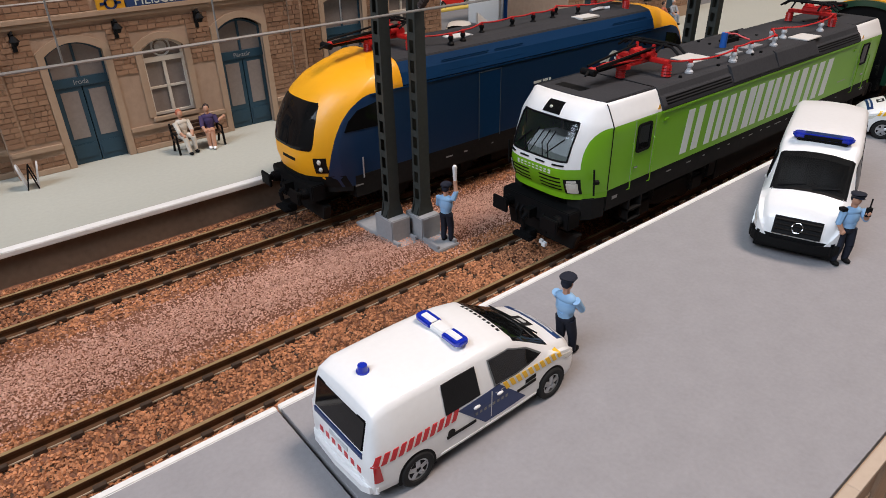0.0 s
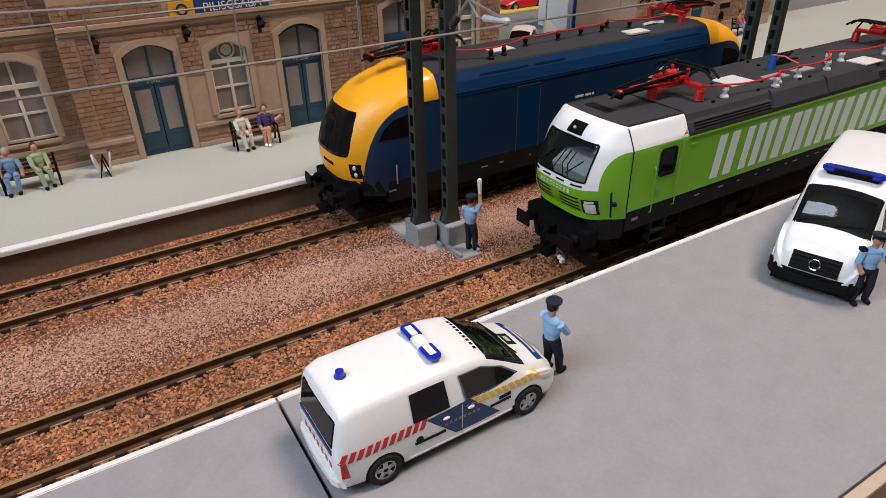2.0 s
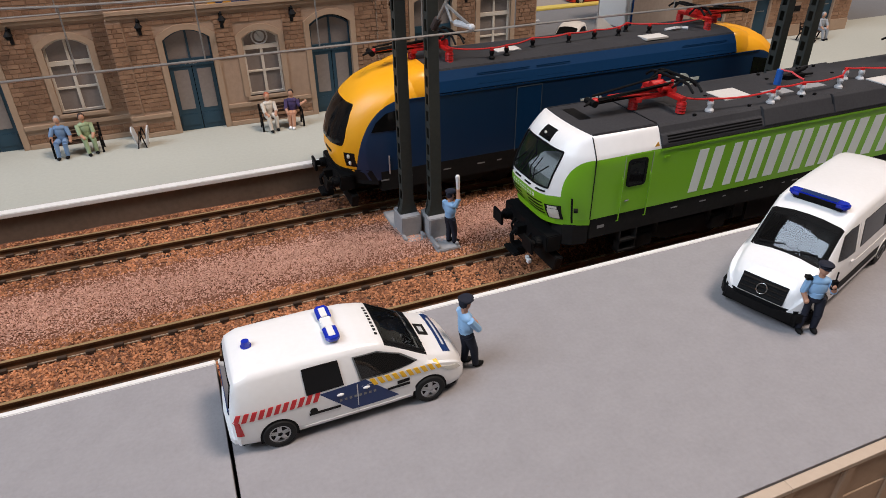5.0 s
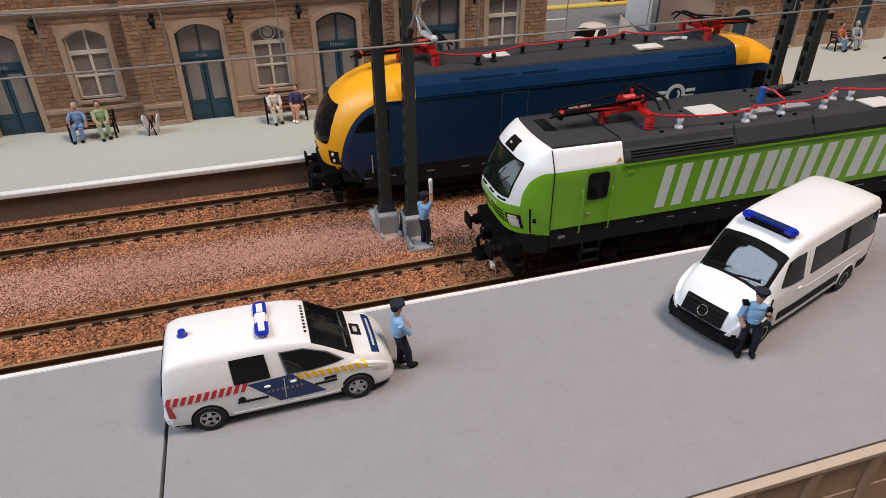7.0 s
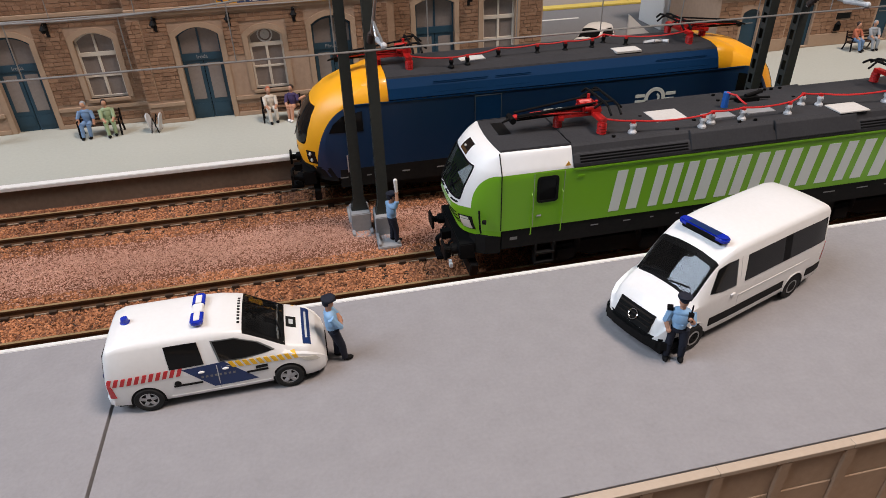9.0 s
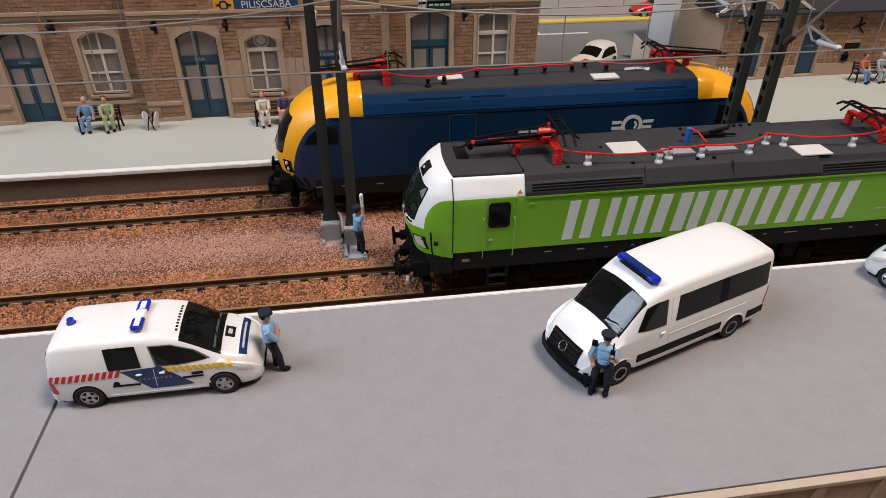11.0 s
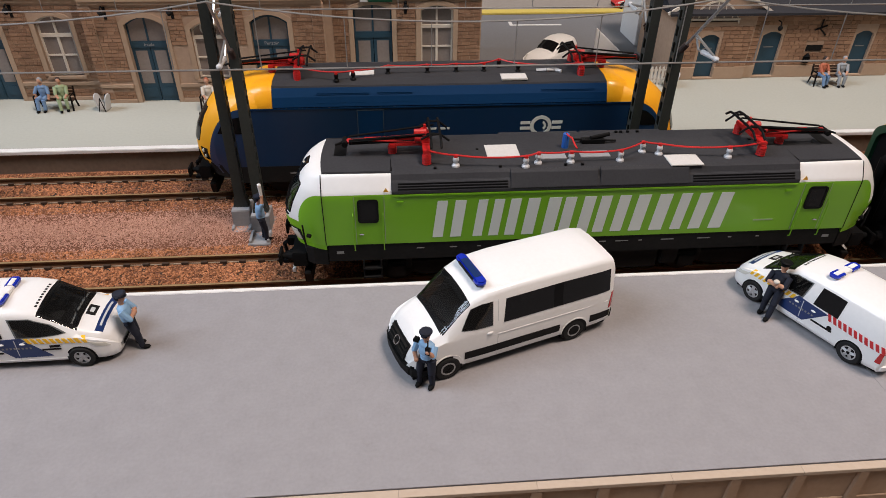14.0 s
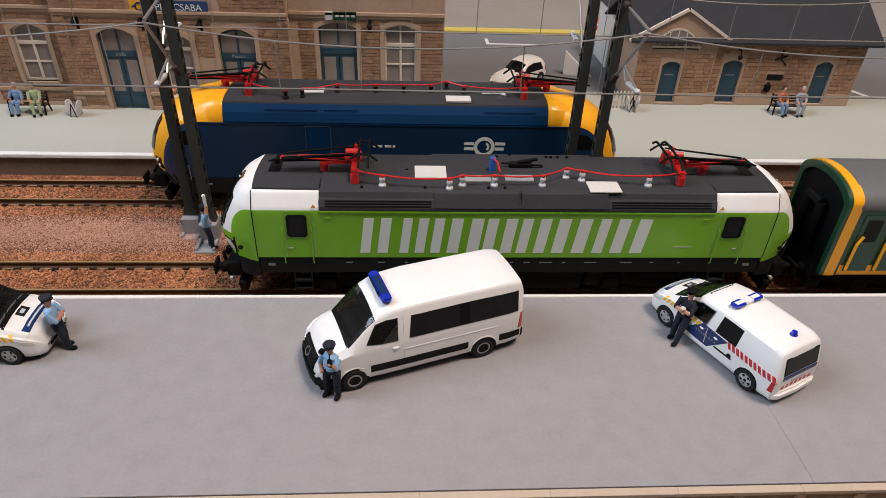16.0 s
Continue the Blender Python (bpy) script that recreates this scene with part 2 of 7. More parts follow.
def prism(bm, pts, axis, a0, a1, mi=0):
    """A polygon of two-dimensional points, drawn out along an axis from a0 to a1."""
    def at(p, a):
        return {"x": (a, p[0], p[1]), "y": (p[0], a, p[1]), "z": (p[0], p[1], a)}[axis]
    lo, hi = [bm.verts.new(at(p, a0)) for p in pts], [bm.verts.new(at(p, a1)) for p in pts]
    n = len(pts)
    fs = [bm.faces.new(lo[::-1]), bm.faces.new(hi)]
    fs += [bm.faces.new((lo[i], lo[(i + 1) % n], hi[(i + 1) % n], hi[i])) for i in range(n)]
    for f in fs:
        f.material_index = mi
    return bm


def rod(bm, p, q, r0, r1=None, n=8, mi=0):
    p, q = Vector(p), Vector(q)
    r1 = r0 if r1 is None else r1
    d = (q - p).normalized()
    u = d.cross(Vector((0, 0, 1)) if abs(d.z) < 0.9 else Vector((1, 0, 0))).normalized()
    w = d.cross(u)
    rings = [[bm.verts.new(c + r * (math.cos(2 * math.pi * i / n) * u + math.sin(2 * math.pi * i / n) * w)) for i in range(n)] for c, r in ((p, r0), (q, r1))]
    fs = [bm.faces.new((rings[0][i], rings[0][(i + 1) % n], rings[1][(i + 1) % n], rings[1][i])) for i in range(n)]
    fs += [bm.faces.new(rings[0][::-1]), bm.faces.new(rings[1])]
    for f in fs:
        f.material_index = mi
    return bm


def path_rod(bm, pts, r, n=6, mi=0):
    for a, b in zip(pts, pts[1:]):
        rod(bm, a, b, r, r, n, mi)
    return bm


def ball(bm, c, rx, ry, rz, mi=0, u=10, v=7):
    g = bmesh.ops.create_uvsphere(bm, u_segments=u, v_segments=v, radius=1.0, matrix=Matrix.Translation(c) @ Matrix.Diagonal((rx, ry, rz, 1)))
    for f in {f for w in g["verts"] for f in w.link_faces}:
        f.material_index = mi
    return bm


def grid(bm, rows, mi=0, skip=None):
    vs = [[bm.verts.new(p) for p in r] for r in rows]
    for i in range(len(vs) - 1):
        for j in range(len(vs[0]) - 1):
            if skip and skip(i, j):
                continue
            bm.faces.new((vs[i][j], vs[i][j + 1], vs[i + 1][j + 1], vs[i + 1][j])).material_index = mi
    return vs


def to_mesh(name, bm, mats, bevel=0.0, smooth=False, segs=2, weld=True):
    if weld:
        bmesh.ops.remove_doubles(bm, verts=bm.verts, dist=0.002)
    bmesh.ops.recalc_face_normals(bm, faces=bm.faces)
    if bevel:
        es = [e for e in bm.edges if len(e.link_faces) == 2 and e.calc_face_angle(0) > 0.5]
        bmesh.ops.bevel(bm, geom=es, offset=bevel, segments=segs, affect="EDGES", clamp_overlap=True)
    bmesh.ops.scale(bm, vec=(MM, MM, MM), verts=bm.verts)
    me = bpy.data.meshes.new(name)
    bm.to_mesh(me)
    bm.free()
    for m in (mats if isinstance(mats, (list, tuple)) else [mats]):
        me.materials.append(m)
    if smooth:
        for p in me.polygons:
            p.use_smooth = True
        me.set_sharp_from_angle(angle=radians(42))
    return me


def part(name, bm, mats, parent, label="", bevel=0.0, smooth=False, segs=2):
    ob = new(name, to_mesh(name, bm, mats, bevel, smooth, segs))
    ob.parent = parent
    return tagged(ob, label) if label else ob


def place(x, y, z, yaw=0.0):
    return pose(x * MM, y * MM, z * MM, 0, 0, yaw)


def thing(name, x, y, z, yaw, label, category, group="", kind=""):
    ob = new(name)
    ob.empty_display_size = 0.005
    ob.matrix_basis = place(x, y, z, yaw)
    return tagged(ob, label, category, group, kind)


def solid(name, bm, mats, label, category, group="", kind="", at=(0, 0, 0, 0), bevel=0.0, smooth=False):
    """A thing made of a single mesh."""
    ob = new(name, to_mesh(name, bm, mats, bevel, smooth))
    ob.matrix_basis = place(*at)
    return tagged(ob, label, category, group, kind)


def nb():
    return bmesh.new()


def lerp_table(tab, v):
    for (a, fa), (b, fb) in zip(tab, tab[1:]):
        if v <= b:
            k = (v - a) / (b - a)
            return fa + (fb - fa) * max(k, 0.0)
    return tab[-1][1]


def writing(text, size, mat_, parent, m, depth=0.05):
    c = bpy.data.curves.new("writing", "FONT")
    c.body, c.size, c.extrude, c.align_x, c.align_y = text, size * MM, depth * MM, "CENTER", "CENTER"
    tmp = bpy.data.objects.new("writing_curve", c)
    me = bpy.data.meshes.new_from_object(tmp)
    bpy.data.objects.remove(tmp)
    me.materials.append(mat_)
    ob = new("writing", me)
    ob.parent, ob.matrix_basis = parent, m
    return ob

# ---- the room that closes the place ----
def slab(name, x0, x1, y0, y1, z0, z1, m, label, category="", bevel=0.0):
    return solid(name, box(nb(), x0, x1, y0, y1, z0, z1), m, label, category or name.split("_")[0], kind="structure", bevel=bevel)


slab("floor", -1400, 2000, -1600, 1700, -820, -800, M_TABLE, "brown wooden room floor under the layout", "floor")
slab("ceiling", -1400, 2000, -1600, 1700, 1600, 1620, M_ROOM, "plain white room ceiling", "ceiling")
slab("wall_south", -1400, 2000, -1620, -1600, -800, 1600, M_ROOM, "plain warm white room wall", "wall")
slab("wall_north", -1400, 2000, 1700, 1720, -800, 1600, M_ROOM, "plain warm white room wall", "wall")
slab("wall_east", 2000, 2020, -1600, 1700, -800, 1600, M_ROOM, "plain warm white room wall", "wall")
slab("wall_west", -1420, -1400, -1600, 1700, -800, 1600, M_ROOM, "plain warm white room wall", "wall")
slab("baseboard_table", -400, 900, -15, 620, -60, -40, M_TABLE, "brown board that carries the model railway", "board")

# ---- tracks ----
RAIL_Z, BED_Z = -8.5, -11.6
TRACKS = (120.0, 186.3)
X0, X1 = -260, 760


def ground_sheet():
    bm = nb()
    rnd = random.Random(4)
    xs = [X0 + i * 6 for i in range(int((X1 - X0) / 6) + 1)]
    ys = [96 + j * 2.5 for j in range(45)]
    rows = []
    for y in ys:
        hump = 0.9 * math.exp(-((y - 152) / 11) ** 4)
        rows.append([(x, y, BED_Z + hump + rnd.uniform(-0.25, 0.25)) for x in xs])
    grid(bm, rows)
    return solid("ground", bm, M_SOIL, "red-brown glued ballast bed between the platforms", "ground", kind="structure", smooth=True)


ground = ground_sheet()


def stones(name, count, size, y_of, z_of, m, label, seed, xr):
    """Loose stones: squashed, turned octahedra in one mesh."""
    rg = np.random.RandomState(seed)
    x, y = rg.uniform(xr[0], xr[1], count), y_of(rg, count)
    z = z_of(x, y) + rg.uniform(-0.1, 0.45, count)
    s = size * rg.uniform(0.55, 1.35, count)
    base = np.array([(1, 0, 0), (0, 1, 0), (-1, 0, 0), (0, -1, 0), (0.1, 0.1, 0.8), (0, 0, -0.8)], float)
    a, b = rg.uniform(0, 6.28, count), rg.uniform(-0.7, 0.7, count)
    p = base[None] * s[:, None, None] * rg.uniform(0.6, 1.2, (count, 6, 1))
    px, pz = p[:, :, 0] * np.cos(b)[:, None] - p[:, :, 2] * np.sin(b)[:, None], p[:, :, 0] * np.sin(b)[:, None] + p[:, :, 2] * np.cos(b)[:, None]
    qx, qy = px * np.cos(a)[:, None] - p[:, :, 1] * np.sin(a)[:, None], px * np.sin(a)[:, None] + p[:, :, 1] * np.cos(a)[:, None]
    v = np.stack([qx + x[:, None], qy + y[:, None], pz + z[:, None]], -1).reshape(-1, 3) * MM
    tri = np.array([(0, 1, 4), (1, 2, 4), (2, 3, 4), (3, 0, 4), (1, 0, 5), (2, 1, 5), (3, 2, 5), (0, 3, 5)])
    f = (tri[None] + 6 * np.arange(count)[:, None, None]).reshape(-1, 3)
    me = bpy.data.meshes.new(name)
    me.from_pydata(v.tolist(), [], f.tolist())
    me.materials.append(m)
    return tagged(new(name, me), label, "ballast", kind="stuff")


def track_y(rg, n):
    c = np.where(rg.rand(n) < 0.62, TRACKS[0], TRACKS[1])
    y = c + rg.uniform(-19, 19, n)
    return np.clip(y, 98.0, 204.0)


def bed_z(x, y):
    return BED_Z + 0.9 * np.exp(-((y - 152) / 11) ** 4) + 0.0 * x


stones("ballast", 135000, 0.52, track_y, bed_z, M_STONE, "loose red-brown ballast stones round the tracks", 3, (-90, 560))
stones("gravel", 80000, 0.33, lambda rg, n: np.clip(rg.normal(152, 8.5, n), 131, 174), bed_z, M_FINE, "fine pale pink gravel between the two tracks", 5, (-90, 330))


def rail_mesh(length):
    bm = nb()
    prof = [(-1.3, -2.6), (1.3, -2.6), (1.3, -2.25), (0.3, -1.9), (0.3, -0.8), (0.55, -0.55), (0.55, -0.02), (-0.55, -0.02), (-0.55, -0.55), (-0.3, -0.8), (-0.3, -1.9), (-1.3, -2.25)]
    prism(bm, prof, "x", 0, length)
    # pale strips along the foot: light on its edges, given as colour
    foot = [to_mesh("rail_foot", box(nb(), 0, length, q, q + 0.28, -2.55, -2.2), M_LITFOOT) for q in (-1.34, 1.06)]
    return to_mesh("rail", bm, M_RAILSIDE), [to_mesh("rail_head", box(nb(), 0, length, -0.45, 0.45, -0.03, 0.03), M_RAILTOP)] + foot



def make_track(y, label):
    t = thing("railway_track", X0, y, RAIL_Z, 0, label, "track", "railway tracks")
    me, strips = rail_mesh(X1 - X0)
    for s in (-8.8, 8.8):
        r = new("rail", me)
        r.parent, r.matrix_basis = t, place(0, s, 0)
        for st in strips:
            o = new(st.name.split(".")[0], st)
            o.parent = r
    b = box(nb(), -1.3, 1.3, -13.5, 13.5, -4.0, -3.05)
    sl = to_mesh("sleeper", b, M_SLEEPER, bevel=0.15, segs=1)
    c = nb()
    for s in (-8.8, 8.8):
        for d in (-1.35, 1.35):
            box(c, -1.25, 1.25, s + d - 0.55, s + d + 0.55, -2.7, -1.55)
    ch = to_mesh("rail_chair", c, M_SLEEPER, bevel=0.15, segs=1)
    n = 0
    x = -40 - X0
    while x < 560 - X0 and n < 85:
        for me2, nm in ((sl, "sleeper"), (ch, "rail_chair")):
            o = new(nm, me2)
            o.parent, o.matrix_basis = t, place(x, 0, 0)
        x += 7.1
        n += 1
    return t


make_track(TRACKS[0], "straight model track with rusty rails in deep red-brown ballast")
make_track(TRACKS[1], "straight model track with rusty rails beside the station platform")

# ---- near platform: boards, white edge, coping and parapet ----
SEAMS = (-225.4, 41.9, 309.2, 576.5)
for a, b in zip(SEAMS, SEAMS[1:]):
    slab("pavement", a + (0.4 if a < 100 else 0.02), b - (0.4 if b < 100 else 0.02), 17.2, 95.2, -9, 0, M_PLATFORM, "wide grey speckled platform board with police vehicles on it", "pavement", bevel=0.06)
    slab("trim", a + 0.3, b - 0.3, 95.2, 96.9, -9, 0.12, M_EDGEWHITE, "thin white painted platform edge", "trim", bevel=0.2)
slab("platform_wall", SEAMS[0], SEAMS[-1], 94.0, 95.6, -20, -9, M_PLATSIDE, "dark platform side wall above the track", "wall")
slab("platform_core", SEAMS[0], SEAMS[-1], 18, 94, -14, -9.2, M_BLACK, "dark filling under the platform boards", "wall")


def parapet():
    t = thing("platform_parapet", 0, 0, 0, 0, "beige coping stones on a brown panelled retaining wall", "wall", kind="structure")
    part("wall_face", box(nb(), -225, 576, 15.3, 17.0, -42, -0.9), M_PARAPET, t, "brown stained wall face")
    st = to_mesh("coping_stone", box(nb(), 0, 32.98, 14.4, 16.6, -1.0, 0.3), M_COPING, bevel=0.1, segs=1)
    pl = to_mesh("pilaster", box(nb(), -1.4, 1.4, 14.5, 15.5, -42, -1.0), M_PARAPET, bevel=0.2, segs=1)
    sp = to_mesh("panel_rail", box(nb(), 1.5, 15.0, 15.0, 15.5, -42, -12.0), M_PARAPET, bevel=0.15, segs=1)
    for i in range(40):
        for me in (st, pl, sp)[i % 2:]:
            o = new(me.name.split(".")[0], me)
            o.parent, o.matrix_basis = t, place(-91.0 + i * 16.5, 0, 0)


parapet()

# ---- far platform ----
slab("station_platform", X0, X1, 208.0, 300, -9, -0.02, M_FARPLAT, "pale green-grey station platform", "pavement")
slab("station_platform_edge", X0, X1, 204.4, 208.0, -1.7, 0.1, M_EDGEWHITE, "broad white painted platform edge", "trim", bevel=0.25)
slab("station_platform_wall", X0, X1, 206.0, 209.0, -14, -1.7, M_PLATSIDE, "grey-brown platform wall beside the track", "wall")
slab("road", X0, 900, 300, 640, -9, -0.3, M_ROAD, "grey model road behind the station", "road")
slab("kerb", 226, 520, 424, 434, -0.3, 1.2, M_KERBYELLOW, "yellow painted kerb along the road", "kerb", bevel=0.3)
slab("far_pavement", 226, 900, 434, 600, -0.3, 0.9, M_BEIGEWALK, "beige pavement beyond the yellow kerb", "pavement")
slab("backdrop", -260, 900, 600, 604, -10, 300, M_FARPLAT, "pale plain backdrop behind the layout", "backdrop")
solid("road_marking", box(box(nb(), 262, 264.5, 395, 409, -0.3, -0.1), 264.5, 300, 395, 397.5, -0.3, -0.1), M_LINE, "white parking bay line on the road", "road marking")
solid("road_marking", prism(nb(), [(495, 300), (499, 300), (470, 360), (466, 360)], "z", -0.3, -0.1), M_LINE, "white line on the road", "road marking")


# ---- buildings ----
def arch_pts(x0, x1, z0, zs, rise, n=10):
    """An outline with a shallow arched head: springs at zs and rises by rise."""
    pts = [(x0, z0), (x1, z0)]
    for i in range(n + 1):
        u = 1 - i / n
        pts.append((x0 + (x1 - x0) * u, zs + rise * (1 - (2 * u - 1) ** 2)))
    return pts


def wall_with_holes(bm, x0, x1, z0, z1, y0, y1, holes, mi=0):
    """A wall along x with arched openings cut right through it, column by column."""
    holes = sorted(holes)
    cuts = [x0]
    for hx0, hx1, *_ in holes:
        cuts += [hx0, hx1]
    cuts.append(x1)
    for a, b in zip(cuts[::2], cuts[1::2]):
        if b - a > 0.01:
            box(bm, a, b, y0, y1, z0, z1, mi)
    for hx0, hx1, hz0, zs, rise in holes:
        if hz0 > z0 + 0.01:
            box(bm, hx0, hx1, y0, y1, z0, hz0, mi)
        n = 10
        top = [(hx0 + (hx1 - hx0) * i / n, zs + rise * (1 - (2 * i / n - 1) ** 2)) for i in range(n + 1)]
        prism(bm, top + [(hx1, z1), (hx0, z1)], "y", y0, y1, mi)


def frame_ring(bm, x0, x1, z0, zs, rise, wd, y0, y1, mi=0, foot=True):
    """A dressed-stone surround round an arched opening."""
    n = 10
    inner = [(x0, z0)] + [(x0 + (x1 - x0) * i / n, zs + rise * (1 - (2 * i / n - 1) ** 2)) for i in range(n + 1)] + [(x1, z0)]
    outer = [(x0 - wd, z0)] + [(x0 - wd + (x1 - x0 + 2 * wd) * i / n, zs + wd * 0.6 + (rise + wd * 0.4) * (1 - (2 * i / n - 1) ** 2)) for i in range(n + 1)] + [(x1 + wd, z0)]
    for i in range(len(inner) - 1):
        prism(bm, [inner[i], inner[i + 1], outer[i + 1], outer[i]], "y", y0, y1, mi)


def station_door(parent, cx, w, y, text="", z0=0.0, zt=31.0, zs=40.2, rise=3.6):
    d = new("door")
    d.parent, d.matrix_basis = parent, place(cx, y, z0)
    h = w / 2
    tagged(d, "dark teal double door with milky panes and arched fanlight")
    bm = nb()
    prism(bm, arch_pts(-h, h, zt - z0, zs - z0, rise), "y", 1.2, 1.6)
    part("fanlight", bm, M_PANE, d)
    bm = nb()
    frame_ring(bm, -h + 0.75, h - 0.75, zt - z0, zs - z0 - 0.4, rise - 0.3, 0.75, 0.7, 1.5)
    box(bm, -0.45, 0.45, 0.7, 1.5, zt - z0, zs - z0 + rise - 0.2)
    box(bm, -h, h, 0.5, 1.6, zt - z0 - 2.6, zt - z0 + 0.6)
    part("door_frame", bm, M_DOORBLUE, d, bevel=0.08)
    for s in (-1, 1):
        a, b = sorted((s * 0.15, s * (h - 0.1)))
        bm = nb()
        box(bm, a, b, 0.9, 1.7, 0, zt - z0 - 2.6)
        box(bm, a + 0.7, b - 0.7, 0.6, 0.95, 2.2, 7.4)
        part("door_leaf", bm, M_DOORBLUE, d, bevel=0.1)
        part("pane", box(nb(), a + 1.6, b - 1.6, 0.75, 0.95, 9.6, zt - z0 - 4.2), M_PANE, d)
    if text:
        writing(text, 2.4, M_CONCRETE, d, pose(0, 0.45 * MM, (zt - z0 - 1.1) * MM, 90, 0, 0))
    return d


def station_window(parent, cx, w, y, z0, zt, zs, rise, clock=False):
    d = new("window")
    d.parent, d.matrix_basis = parent, place(cx, y, 0)
    h = w / 2
    tagged(d, "cream sash window with milky panes under an arched light")
    part("fanlight", prism(nb(), arch_pts(-h, h, zt, zs, rise), "y", 1.3, 1.6), M_PANE, d)
    for s in (-1, 1):
        for a, b in ((z0, (z0 + zt) / 2), ((z0 + zt) / 2, zt)):
            part("pane", box(nb(), *sorted((s * 0.3, s * h)), 1.3, 1.6, a, b), M_PANE, d)
    bm = nb()
    frame_ring(bm, -h + 0.9, h - 0.9, z0, zs - 0.5, rise - 0.3, 0.9, 0.5, 1.4)
    box(bm, -h, h, 0.4, 1.5, zt - 0.9, zt + 0.9)
    box(bm, -0.6, 0.6, 0.55, 1.5, z0, zt)
    box(bm, -h, h, 0.65, 1.5, (z0 + zt) / 2 - 0.45, (z0 + zt) / 2 + 0.45)
    box(bm, -h, h, 0.5, 1.5, z0, z0 + 1.0)
    if not clock:
        box(bm, -0.5, 0.5, 0.55, 1.5, zt, zs + rise - 0.4)
    part("window_frame", bm, M_SASH, d, bevel=0.1)
    part("window_sill", box(nb(), -h - 1.2, h + 1.2, -2.3, 1.0, z0 - 1.6, z0), M_TRIM, d, bevel=0.2)
    if clock:
        bm = nb()
        n = 24
        for i in range(n):
            p, q = 2 * math.pi * i / n, 2 * math.pi * (i + 1) / n
            path_rod(bm, [(3.3 * math.cos(p), 1.0, zt + 4.3 + 3.3 * math.sin(p)), (3.3 * math.cos(q), 1.0, zt + 4.3 + 3.3 * math.sin(q))], 0.4)
        rod(bm, (-1.4, 0.95, zt + 5.9), (0.9, 0.95, zt + 3.1), 0.3)
        rod(bm, (0, 1.3, zt + 4.3), (0, 0.9, zt + 4.3), 2.2, 2.2, 16)
        part("clock", bm, M_CERAMIC, d, "round grey clock with a slanting hand")
    return d


def block_field(x0, x1, z0, z1, y, avoid, seed, bw=3.6, bh=1.85, proud=0.3):
    """Places of stone blocks in courses over a stretch of wall, cut to fit round openings."""
    rg = random.Random(seed)
    out = []
    z = z0
    while z + bh <= z1 + 0.01:
        spans = [(x0, x1)]
        for q0, q1, q2, q3 in avoid:
            if z < q3 and z + bh > q2:
                spans = [p for a, b in spans for p in ((a, min(b, q0)), (max(a, q1), b)) if p[1] - p[0] > 0.7]
        for a, b in spans:
            x = a
            while x < b - 0.3:
                w = bw * rg.uniform(0.45, 1.3)
                e = b if x + w > b - 0.9 else x + w
                out.append((x, e - 0.28, z, z + bh - 0.28, y, proud * rg.uniform(0.4, 1.3)))
                x = e
        z += bh
    return out


STATION_BLOCKS = []


